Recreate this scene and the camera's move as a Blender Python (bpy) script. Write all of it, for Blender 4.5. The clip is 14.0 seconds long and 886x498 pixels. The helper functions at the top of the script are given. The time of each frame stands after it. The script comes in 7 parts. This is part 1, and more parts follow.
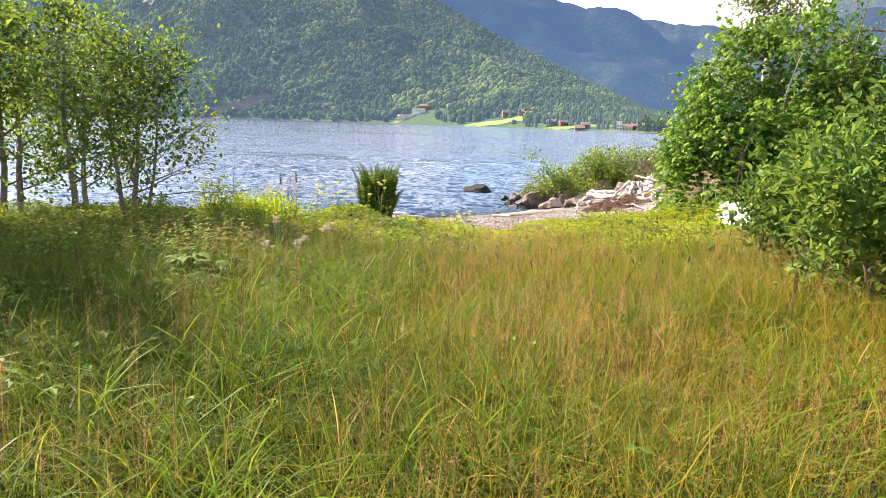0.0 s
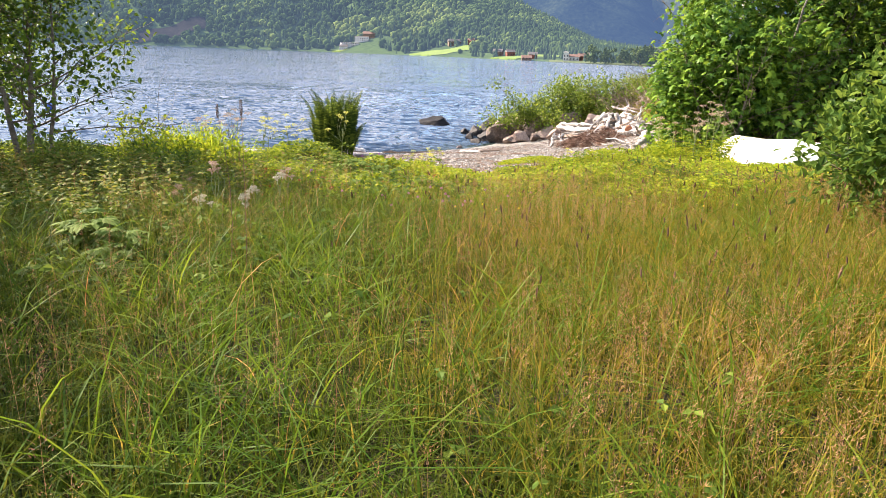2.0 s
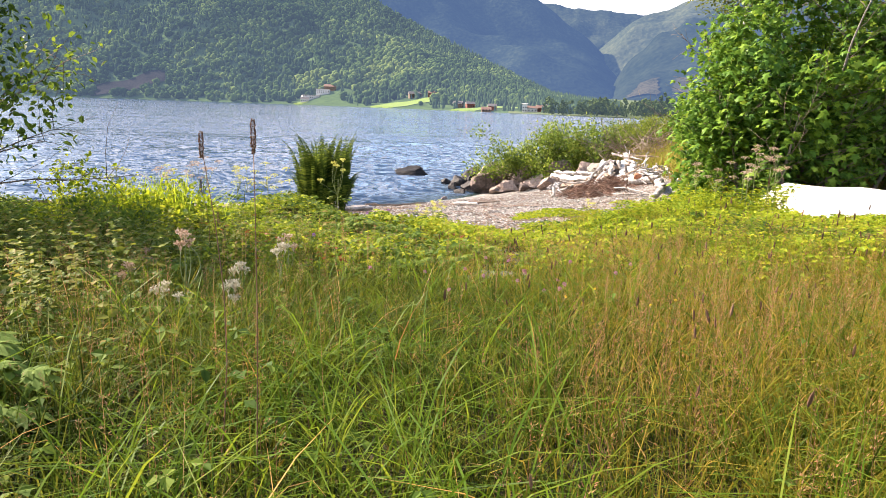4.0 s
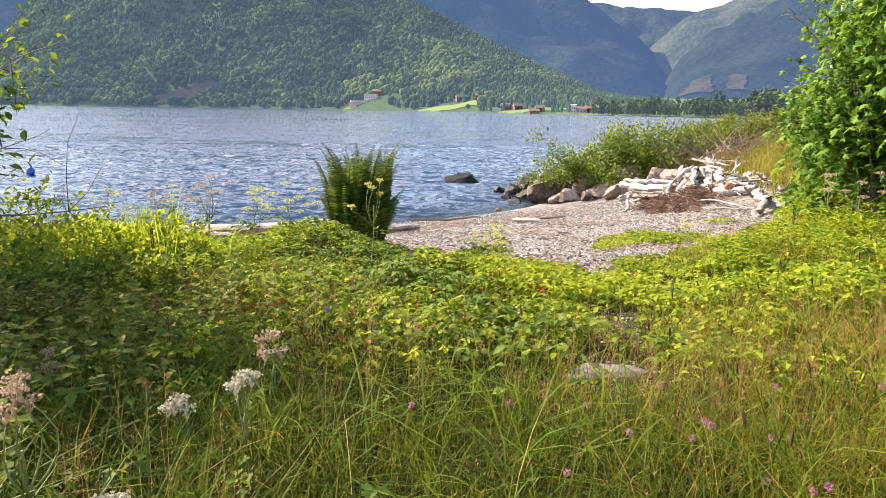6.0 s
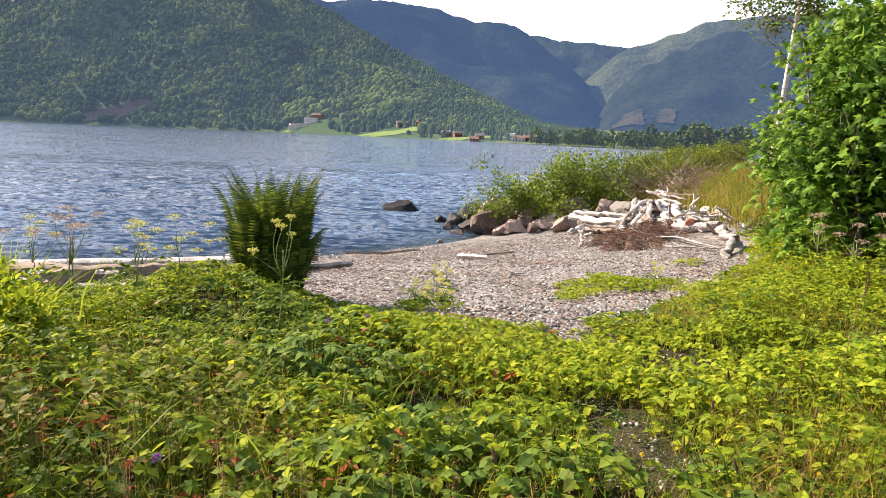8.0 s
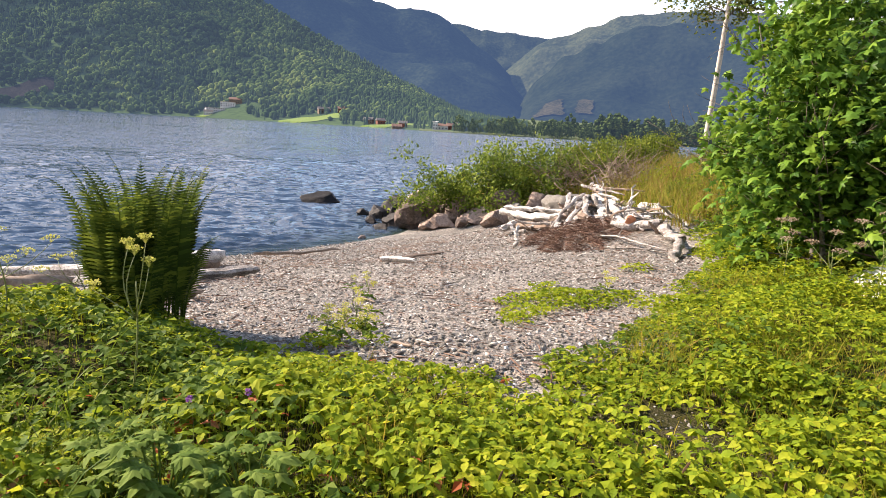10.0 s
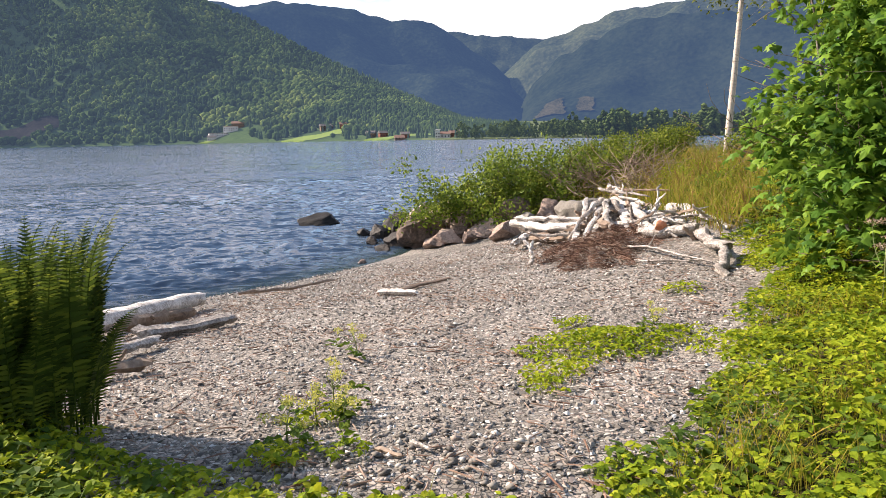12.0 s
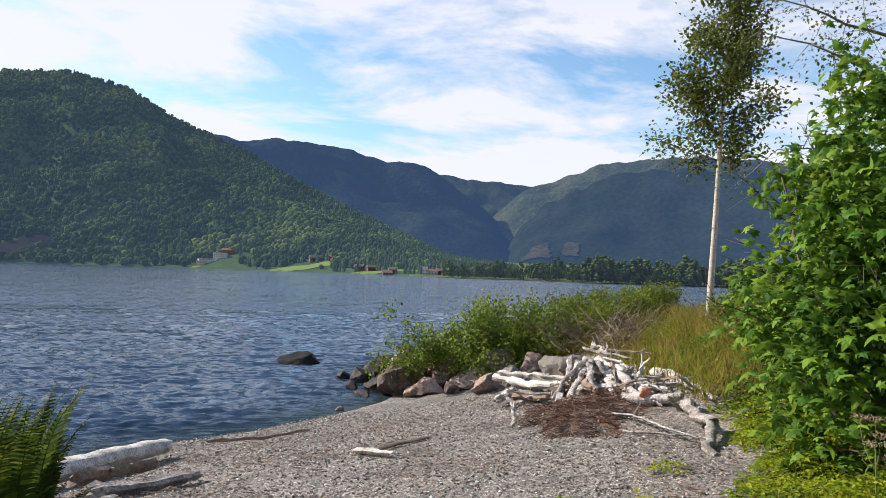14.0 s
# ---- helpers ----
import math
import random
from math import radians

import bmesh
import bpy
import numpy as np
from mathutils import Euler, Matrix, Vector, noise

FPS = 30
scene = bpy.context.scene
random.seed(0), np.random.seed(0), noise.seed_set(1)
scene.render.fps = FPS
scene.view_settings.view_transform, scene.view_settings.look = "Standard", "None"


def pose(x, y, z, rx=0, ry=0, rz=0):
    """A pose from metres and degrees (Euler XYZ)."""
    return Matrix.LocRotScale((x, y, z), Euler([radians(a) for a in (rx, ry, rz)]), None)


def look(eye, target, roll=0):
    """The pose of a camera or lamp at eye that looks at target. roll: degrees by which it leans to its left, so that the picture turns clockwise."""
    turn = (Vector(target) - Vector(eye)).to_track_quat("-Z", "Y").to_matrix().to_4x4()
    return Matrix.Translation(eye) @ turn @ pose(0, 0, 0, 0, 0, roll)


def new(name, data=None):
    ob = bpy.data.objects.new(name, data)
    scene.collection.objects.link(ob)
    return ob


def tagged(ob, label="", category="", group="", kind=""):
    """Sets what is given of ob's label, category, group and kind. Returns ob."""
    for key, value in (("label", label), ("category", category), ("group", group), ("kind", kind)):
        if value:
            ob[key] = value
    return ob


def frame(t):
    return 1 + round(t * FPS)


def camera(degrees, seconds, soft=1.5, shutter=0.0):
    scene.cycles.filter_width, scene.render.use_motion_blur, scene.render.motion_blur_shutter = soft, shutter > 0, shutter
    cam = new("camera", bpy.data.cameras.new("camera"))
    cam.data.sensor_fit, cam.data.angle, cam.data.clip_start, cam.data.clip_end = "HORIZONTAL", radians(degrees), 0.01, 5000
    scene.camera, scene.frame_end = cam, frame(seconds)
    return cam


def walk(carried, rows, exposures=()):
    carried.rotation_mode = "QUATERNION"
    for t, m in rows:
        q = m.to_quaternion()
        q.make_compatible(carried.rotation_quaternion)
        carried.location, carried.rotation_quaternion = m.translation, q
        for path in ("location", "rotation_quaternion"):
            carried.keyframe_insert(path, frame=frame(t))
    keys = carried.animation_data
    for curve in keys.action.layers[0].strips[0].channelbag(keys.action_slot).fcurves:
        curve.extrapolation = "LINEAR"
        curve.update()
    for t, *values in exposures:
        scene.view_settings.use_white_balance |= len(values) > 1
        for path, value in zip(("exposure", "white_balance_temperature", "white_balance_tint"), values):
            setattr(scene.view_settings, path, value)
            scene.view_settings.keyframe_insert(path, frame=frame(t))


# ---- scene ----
cam = camera(66.7, 14.0, soft=0.55)
PATH = [
    (0, (3.01, -15.345, 3.708), (2.829, -13.388, 3.339), 1.7),
    (0.5, (2.856, -14.85, 3.674), (2.725, -12.908, 3.215), 0.0),
    (1, (2.773, -14.349, 3.67), (2.588, -12.406, 3.232), 1.2),
    (1.5, (2.588, -13.888, 3.611), (2.518, -11.941, 3.162), 1.4),
    (2, (2.346, -13.382, 3.529), (2.331, -11.461, 2.972), 2.1),
    (2.5, (2.156, -12.844, 3.499), (2.026, -10.898, 3.057), 4.1),
    (2.7, (2.034, -12.594, 3.468), (1.954, -10.648, 3.016), 3.7),
    (4.8, (1.447, -10.389, 3.222), (1.548, -8.429, 2.836), 1.8),
    (5, (1.475, -10.138, 3.256), (1.497, -8.175, 2.871), 2.6),
    (5.5, (1.401, -9.488, 3.259), (1.369, -7.533, 2.838), 1.8),
    (6, (1.399, -8.958, 3.262), (1.348, -7.001, 2.855), 0.8),
    (6.5, (1.487, -8.481, 3.258), (1.401, -6.504, 2.967), 2.5),
    (7, (1.455, -8.048, 3.215), (1.472, -6.075, 2.888), 2.9),
    (7.2, (1.409, -7.823, 3.195), (1.5, -5.849, 2.881), 1.8),
    (9.3, (1.466, -6.591, 3.213), (1.626, -4.63, 2.854), 2.7),
    (9.5, (1.478, -6.365, 3.22), (1.675, -4.407, 2.865), 2.7),
    (10, (1.526, -5.885, 3.213), (1.879, -3.948, 2.86), 3.1),
    (10.5, (1.684, -5.446, 3.226), (1.963, -3.493, 2.901), 1.4),
    (11, (1.763, -5.048, 3.194), (2.111, -3.114, 2.819), 2.9),
    (11.5, (1.794, -4.652, 3.218), (2.216, -2.734, 2.835), 1.5),
    (12, (1.916, -4.305, 3.237), (2.236, -2.359, 2.906), -1.3),
    (12.5, (1.949, -4.101, 3.324), (2.008, -2.125, 3.025), 1.2),
    (13, (2.068, -4.17, 3.474), (2.129, -2.174, 3.374), 0.4),
    (13.5, (2.071, -4.112, 3.56), (2.363, -2.135, 3.622), 0.8),
    (14, (1.931, -4.241, 3.55), (2.298, -2.276, 3.622), 1.7),
]
EXPOSURES = [(0.0, 2.15, 7000, 20), (0.8, 1.98, 7000, 20), (5.0, 1.92, 7000, 21), (7.2, 1.55, 7000, 21), (9.5, 1.38, 7050, 21), (12.0, 1.2, 6950, 20), (12.7, 1.05, 6750, 18), (13.2, 0.7, 6500, 16), (14.0, 0.62, 6400, 15)]
walk(cam, [(t, look(eye, target, roll)) for t, eye, target, roll in PATH], EXPOSURES)

# ---- world and sun ----
SUN_AZ, SUN_EL = -60.0, 34.0          # degrees from +y (negative: towards -x), and above the horizon
world = bpy.data.worlds.new("world")
scene.world = world
world.use_nodes = True
wn, wl = world.node_tree.nodes, world.node_tree.links
wn.clear()
w_out = wn.new("ShaderNodeOutputWorld")
w_bg = wn.new("ShaderNodeBackground")
w_bg.inputs["Strength"].default_value = 0.08
w_sky = wn.new("ShaderNodeTexSky")
w_sky.sky_type = "NISHITA"
w_sky.sun_disc = False
w_sky.sun_elevation = radians(SUN_EL)
w_sky.sun_rotation = radians(SUN_AZ)
w_sky.air_density, w_sky.dust_density, w_sky.ozone_density = 1.0, 0.6, 1.5
w_tc = wn.new("ShaderNodeTexCoord")
w_sep = wn.new("ShaderNodeSeparateXYZ")
wl.new(w_tc.outputs["Generated"], w_sep.inputs[0])
w_add = wn.new("ShaderNodeMath")
w_add.operation = "ADD"
w_add.inputs[1].default_value = 0.14
w_abs = wn.new("ShaderNodeMath")
w_abs.operation = "ABSOLUTE"
wl.new(w_sep.outputs["Z"], w_abs.inputs[0])
wl.new(w_abs.outputs[0], w_add.inputs[0])
w_div = wn.new("ShaderNodeVectorMath")
w_div.operation = "DIVIDE"
w_comb = wn.new("ShaderNodeCombineXYZ")
for k in range(3):
    wl.new(w_add.outputs[0], w_comb.inputs[k])
wl.new(w_tc.outputs["Generated"], w_div.inputs[0])
wl.new(w_comb.outputs[0], w_div.inputs[1])
w_map = wn.new("ShaderNodeMapping")
w_map.inputs["Location"].default_value = (3.1, 0.4, 0.0)
w_map.inputs["Rotation"].default_value = (0, 0, radians(28))
w_map.inputs["Scale"].default_value = (0.75, 1.0, 0.8)
wl.new(w_div.outputs[0], w_map.inputs[0])
w_noise = wn.new("ShaderNodeTexNoise")
w_noise.inputs["Scale"].default_value = 1.7
w_noise.inputs["Detail"].default_value = 9.0
w_noise.inputs["Roughness"].default_value = 0.6
w_noise.inputs["Distortion"].default_value = 0.25
wl.new(w_map.outputs[0], w_noise.inputs["Vector"])
w_ramp = wn.new("ShaderNodeValToRGB")
w_ramp.color_ramp.elements[0].position = 0.42
w_ramp.color_ramp.elements[1].position = 0.57
w_ramp.color_ramp.elements[1].color = (0.92, 0.92, 0.92, 1)
wl.new(w_noise.outputs["Fac"], w_ramp.inputs[0])
# cloud bank that thickens towards the horizon
w_low = wn.new("ShaderNodeMapRange")
w_low.inputs["From Min"].default_value = 0.02
w_low.inputs["From Max"].default_value = 0.07
w_low.inputs["To Min"].default_value = 0.92
w_low.inputs["To Max"].default_value = 0.0
w_edge = wn.new("ShaderNodeMath")
w_edge.operation = "MULTIPLY_ADD"
w_edge.inputs[1].default_value = -0.32
wl.new(w_noise.outputs["Fac"], w_edge.inputs[0])
wl.new(w_sep.outputs["Z"], w_edge.inputs[2])
wl.new(w_edge.outputs[0], w_low.inputs["Value"])
w_max = wn.new("ShaderNodeMath")
w_max.operation = "MAXIMUM"
wl.new(w_ramp.outputs["Color"], w_max.inputs[0])
wl.new(w_low.outputs[0], w_max.inputs[1])
w_mix = wn.new("ShaderNodeMixRGB")
w_mix.inputs[2].default_value = (7.6, 7.75, 8.1, 1)
w_top = wn.new("ShaderNodeMapRange")
w_top.inputs["From Min"].default_value, w_top.inputs["From Max"].default_value = 0.35, 0.75
w_top.inputs["To Min"].default_value, w_top.inputs["To Max"].default_value = 1.0, 0.1
wl.new(w_sep.outputs["Z"], w_top.inputs["Value"])
w_fac = wn.new("ShaderNodeMath")
w_fac.operation = "MULTIPLY"
wl.new(w_max.outputs[0], w_fac.inputs[0])
wl.new(w_top.outputs[0], w_fac.inputs[1])
wl.new(w_fac.outputs[0], w_mix.inputs[0])
w_tint = wn.new("ShaderNodeMixRGB")
w_tint.blend_type = "MULTIPLY"
w_tint.inputs[0].default_value = 1.0
w_tint.inputs[2].default_value = (1.35, 1.6, 1.6, 1)
wl.new(w_sky.outputs[0], w_tint.inputs[1])
wl.new(w_tint.outputs[0], w_mix.inputs[1])
wl.new(w_mix.outputs[0], w_bg.inputs["Color"])
wl.new(w_bg.outputs[0], w_out.inputs["Surface"])

sun = new("sun", bpy.data.lights.new("sun", "SUN"))
sun.data.energy, sun.data.angle, sun.data.color = 5.0, radians(0.6), (1.0, 0.92, 0.78)
a, e = radians(SUN_AZ), radians(SUN_EL)
sun_from = Vector((math.sin(a) * math.cos(e), math.cos(a) * math.cos(e), math.sin(e)))
sun.matrix_world = look(sun_from * 50, (0, 0, 0))


# ---- materials ----
def nodes(name):
    m = bpy.data.materials.new(name)
    m.use_nodes = True
    nt = m.node_tree
    return m, nt.nodes, nt.links, nt.nodes["Principled BSDF"]


def ramp(n, stops):
    r = n.new("ShaderNodeValToRGB")
    while len(r.color_ramp.elements) < len(stops):
        r.color_ramp.elements.new(0.5)
    for el, (p, c) in zip(r.color_ramp.elements, stops):
        el.position, el.color = p, (*c, 1)
    return r


def surf(name, cols, scale, rough=0.85, bump=0.3, fine=None, depth=0.01, objspace=False, stretch=(1, 1, 1), own=0.12):
    """Two scales of noise: broad colour drift, fine grain and relief."""
    m, n, l, b = nodes(name)
    tc = n.new("ShaderNodeTexCoord") if objspace else n.new("ShaderNodeNewGeometry")
    mp = n.new("ShaderNodeMapping")
    mp.inputs["Scale"].default_value = stretch
    l.new(tc.outputs["Object" if objspace else "Position"], mp.inputs[0])
    oi = n.new("ShaderNodeObjectInfo")
    big = n.new("ShaderNodeTexNoise")
    big.inputs["Scale"].default_value, big.inputs["Detail"].default_value = scale, 4
    small = n.new("ShaderNodeTexNoise")
    small.inputs["Scale"].default_value, small.inputs["Detail"].default_value = fine or scale * 9, 6
    for t in (big, small):
        l.new(mp.outputs[0], t.inputs["Vector"])
    mix = n.new("ShaderNodeMath")
    mix.operation = "MULTIPLY_ADD"
    mix.inputs[1].default_value = 0.55
    l.new(small.outputs["Fac"], mix.inputs[0])
    half = n.new("ShaderNodeMath")
    half.operation = "MULTIPLY"
    half.inputs[1].default_value = 0.5
    l.new(big.outputs["Fac"], half.inputs[0])
    l.new(half.outputs[0], mix.inputs[2])
    rnd = n.new("ShaderNodeMath")
    rnd.operation = "MULTIPLY_ADD"
    rnd.inputs[1].default_value = own
    l.new(oi.outputs["Random"], rnd.inputs[0])
    l.new(mix.outputs[0], rnd.inputs[2])
    k = len(cols) - 1
    r = ramp(n, [(0.36 + 0.42 * i / max(k, 1), c) for i, c in enumerate(cols)])
    l.new(rnd.outputs[0], r.inputs[0])
    l.new(r.outputs[0], b.inputs["Base Color"])
    b.inputs["Roughness"].default_value = rough
    if bump:
        bp = n.new("ShaderNodeBump")
        bp.inputs["Strength"].default_value, bp.inputs["Distance"].default_value = bump, depth
        l.new(small.outputs["Fac"], bp.inputs["Height"])
        l.new(bp.outputs[0], b.inputs["Normal"])
    return m


def leaf_mat(name, cols, trans=0.4, rough=0.45, patch=0.9, own=0.5, gain=1.0):
    """Leaf: colour per leaf (island), drifting over the place, partly translucent."""
    m, n, l, b = nodes(name)
    g = n.new("ShaderNodeNewGeometry")
    big = n.new("ShaderNodeTexNoise")
    big.inputs["Scale"].default_value, big.inputs["Detail"].default_value = patch, 3
    l.new(g.outputs["Position"], big.inputs["Vector"])
    ma = n.new("ShaderNodeMath")
    ma.operation = "MULTIPLY_ADD"
    ma.inputs[1].default_value = own
    l.new(g.outputs["Random Per Island"], ma.inputs[0])
    hf = n.new("ShaderNodeMath")
    hf.operation = "MULTIPLY"
    hf.inputs[1].default_value = 1.0 - own
    wide = n.new("ShaderNodeMath")
    wide.operation = "MULTIPLY_ADD"
    wide.inputs[1].default_value, wide.inputs[2].default_value = gain, 0.5 - 0.5 * gain
    l.new(big.outputs["Fac"], wide.inputs[0])
    l.new(wide.outputs[0], hf.inputs[0])
    l.new(hf.outputs[0], ma.inputs[2])
    k = len(cols) - 1
    r = ramp(n, [(0.18 + 0.64 * i / max(k, 1), c) for i, c in enumerate(cols)])
    l.new(ma.outputs[0], r.inputs[0])
    l.new(r.outputs[0], b.inputs["Base Color"])
    b.inputs["Roughness"].default_value = rough
    b.inputs["Specular IOR Level"].default_value = 0.08
    tr = n.new("ShaderNodeBsdfTranslucent")
    hs = n.new("ShaderNodeHueSaturation")
    hs.inputs["Hue"].default_value, hs.inputs["Saturation"].default_value, hs.inputs["Value"].default_value = 0.485, 1.0, 1.3
    l.new(r.outputs[0], hs.inputs["Color"])
    l.new(hs.outputs[0], tr.inputs["Color"])
    mx = n.new("ShaderNodeMixShader")
    mx.inputs[0].default_value = trans
    l.new(b.outputs[0], mx.inputs[1])
    l.new(tr.outputs[0], mx.inputs[2])
    l.new(mx.outputs[0], n["Material Output"].inputs["Surface"])
    return m


def gravel_mat():
    """Pebbly shore: cells of stones of two sizes, each with its own tone, joints dark."""
    m, n, l, b = nodes("shore_gravel")
    g = n.new("ShaderNodeNewGeometry")
    big = n.new("ShaderNodeTexNoise")
    big.inputs["Scale"].default_value, big.inputs["Detail"].default_value = 0.9, 5
    l.new(g.outputs["Position"], big.inputs["Vector"])
    v1 = n.new("ShaderNodeTexVoronoi")
    v1.inputs["Scale"].default_value = 34
    v2 = n.new("ShaderNodeTexVoronoi")
    v2.inputs["Scale"].default_value = 34
    v2.feature = "DISTANCE_TO_EDGE"
    for v in (v1, v2):
        l.new(g.outputs["Position"], v.inputs["Vector"])
    sep = n.new("ShaderNodeSeparateColor")
    l.new(v1.outputs["Color"], sep.inputs[0])
    r = ramp(n, [(0.0, (0.10, 0.088, 0.076)), (0.35, (0.21, 0.188, 0.16)), (0.6, (0.28, 0.26, 0.23)), (0.85, (0.36, 0.295, 0.245)), (1.0, (0.54, 0.51, 0.46))])
    l.new(sep.outputs[0], r.inputs[0])
    edge = n.new("ShaderNodeMapRange")
    edge.inputs["From Max"].default_value = 0.12
    edge.inputs["To Min"].default_value = 0.55
    l.new(v2.outputs["Distance"], edge.inputs["Value"])
    drift = n.new("ShaderNodeMapRange")
    drift.inputs["From Min"].default_value, drift.inputs["From Max"].default_value = 0.3, 0.7
    drift.inputs["To Min"].default_value, drift.inputs["To Max"].default_value = 0.6, 1.2
    l.new(big.outputs["Fac"], drift.inputs["Value"])
    mul = n.new("ShaderNodeMath")
    mul.operation = "MULTIPLY"
    l.new(edge.outputs[0], mul.inputs[0])
    l.new(drift.outputs[0], mul.inputs[1])
    mc = n.new("ShaderNodeMixRGB")
    mc.blend_type = "MULTIPLY"
    mc.inputs[0].default_value = 1
    l.new(r.outputs[0], mc.inputs[1])
    l.new(mul.outputs[0], mc.inputs[2])
    l.new(mc.outputs[0], b.inputs["Base Color"])
    b.inputs["Roughness"].default_value = 0.85
    bp = n.new("ShaderNodeBump")
    bp.inputs["Strength"].default_value, bp.inputs["Distance"].default_value = 0.9, 0.02
    l.new(edge.outputs[0], bp.inputs["Height"])
    l.new(bp.outputs[0], b.inputs["Normal"])
    return m


M_GRAVEL = gravel_mat()
M_LITTER = surf("dark_soil", [(0.014, 0.015, 0.006), (0.034, 0.034, 0.013), (0.085, 0.07, 0.045)], 2.5, 0.95, 1.0, 60, 0.02)
M_LITTER.node_tree.nodes["Principled BSDF"].inputs["Specular IOR Level"].default_value = 0.0
M_GRASS = leaf_mat("meadow_grass", [(0.022, 0.042, 0.005), (0.045, 0.075, 0.008), (0.09, 0.112, 0.012), (0.16, 0.15, 0.022)], 0.4, 0.6, 0.6)
M_GOLD = leaf_mat("drying_grass", [(0.05, 0.075, 0.007), (0.12, 0.132, 0.011), (0.22, 0.185, 0.02), (0.34, 0.23, 0.04)], 0.42, 0.6, 0.7)
M_TALL = leaf_mat("tall_grass", [(0.045, 0.10, 0.008), (0.085, 0.15, 0.011), (0.16, 0.205, 0.018)], 0.45, 0.5, 0.6)
M_BANK = leaf_mat("bank_grass", [(0.12, 0.14, 0.016), (0.24, 0.225, 0.026), (0.38, 0.28, 0.045)], 0.4, 0.55, 0.6)
M_POINT = leaf_mat("point_grass", [(0.085, 0.12, 0.016), (0.19, 0.205, 0.026), (0.3, 0.245, 0.045)], 0.4, 0.55, 0.6)
M_SHRUB = leaf_mat("shrub_leaves", [(0.055, 0.09, 0.014), (0.12, 0.165, 0.022), (0.23, 0.26, 0.04)], 0.4, 0.5, 0.8)
M_DEADBLADE = leaf_mat("dead_grass_blades", [(0.36, 0.17, 0.05), (0.46, 0.25, 0.07), (0.5, 0.34, 0.12)], 0.35, 0.7, 0.8)
M_THATCH = leaf_mat("dry_thatch", [(0.15, 0.085, 0.03), (0.27, 0.17, 0.055), (0.36, 0.26, 0.10)], 0.25, 0.8, 0.8)
M_DRY = leaf_mat("seed_heads", [(0.20, 0.085, 0.045), (0.28, 0.135, 0.065), (0.33, 0.185, 0.085), (0.38, 0.26, 0.12)], 0.35, 0.8, 0.5)
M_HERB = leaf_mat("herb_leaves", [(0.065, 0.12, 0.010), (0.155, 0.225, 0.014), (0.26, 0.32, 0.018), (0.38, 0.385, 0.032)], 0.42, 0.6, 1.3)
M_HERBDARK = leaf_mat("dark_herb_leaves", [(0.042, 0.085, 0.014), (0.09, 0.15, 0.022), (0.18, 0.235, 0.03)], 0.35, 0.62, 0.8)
M_TALLHERB = leaf_mat("tall_herb_leaves", [(0.042, 0.074, 0.011), (0.092, 0.13, 0.018), (0.175, 0.198, 0.026), (0.22, 0.155, 0.045)], 0.38, 0.62, 0.8)
M_MAPLE = leaf_mat("sycamore_leaves", [(0.03, 0.075, 0.014), (0.065, 0.145, 0.02), (0.13, 0.235, 0.028), (0.22, 0.32, 0.04)], 0.32, 0.42, 0.7)
M_ALDER = leaf_mat("alder_leaves", [(0.026, 0.055, 0.010), (0.066, 0.118, 0.016), (0.145, 0.21, 0.022)], 0.45, 0.42, 0.6)
M_WILLOW = leaf_mat("willow_leaves", [(0.045, 0.085, 0.014), (0.115, 0.175, 0.024), (0.25, 0.31, 0.05)], 0.42, 0.45, 0.8)
M_GOAT = leaf_mat("goat_willow_leaves", [(0.032, 0.075, 0.014), (0.08, 0.145, 0.022), (0.17, 0.24, 0.036)], 0.4, 0.42, 0.8)
M_ASPEN = leaf_mat("birch_leaves", [(0.045, 0.065, 0.015), (0.09, 0.115, 0.025), (0.17, 0.19, 0.045)], 0.4, 0.42, 0.6)
M_FERN = leaf_mat("fern_fronds", [(0.014, 0.028, 0.006), (0.04, 0.07, 0.011), (0.15, 0.19, 0.025)], 0.35, 0.6, 2.0)
M_BARK = surf("grey_bark", [(0.05, 0.04, 0.03), (0.13, 0.11, 0.09), (0.22, 0.2, 0.17)], 3, 0.9, 0.7, 30, 0.02)
M_TWIG = surf("brown_twigs", [(0.07, 0.05, 0.035), (0.14, 0.1, 0.07)], 5, 0.85, 0.2)
M_FOREST = leaf_mat("far_trees", [(0.019, 0.036, 0.013), (0.035, 0.060, 0.019), (0.062, 0.096, 0.028), (0.115, 0.15, 0.042)], 0.1, 0.9, 0.009, 0.36, 2.8)
M_SPRUCE = leaf_mat("far_spruces", [(0.014, 0.028, 0.012), (0.03, 0.052, 0.02), (0.05, 0.075, 0.026)], 0.05, 0.9, 0.009, 0.5)
M_SLOPE = surf("wooded_slope", [(0.03, 0.05, 0.018), (0.055, 0.085, 0.028)], 0.01, 0.95, 0.6, 0.12, 4)
for m_, haze in ((M_FOREST, 0.06), (M_SPRUCE, 0.06), (M_SLOPE, 0.06)):      # airlight over a kilometre of water, painted on as blue emission
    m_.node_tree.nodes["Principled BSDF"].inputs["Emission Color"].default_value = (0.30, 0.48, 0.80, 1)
    m_.node_tree.nodes["Principled BSDF"].inputs["Emission Strength"].default_value = haze
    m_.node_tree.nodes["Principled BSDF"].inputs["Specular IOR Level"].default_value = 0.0


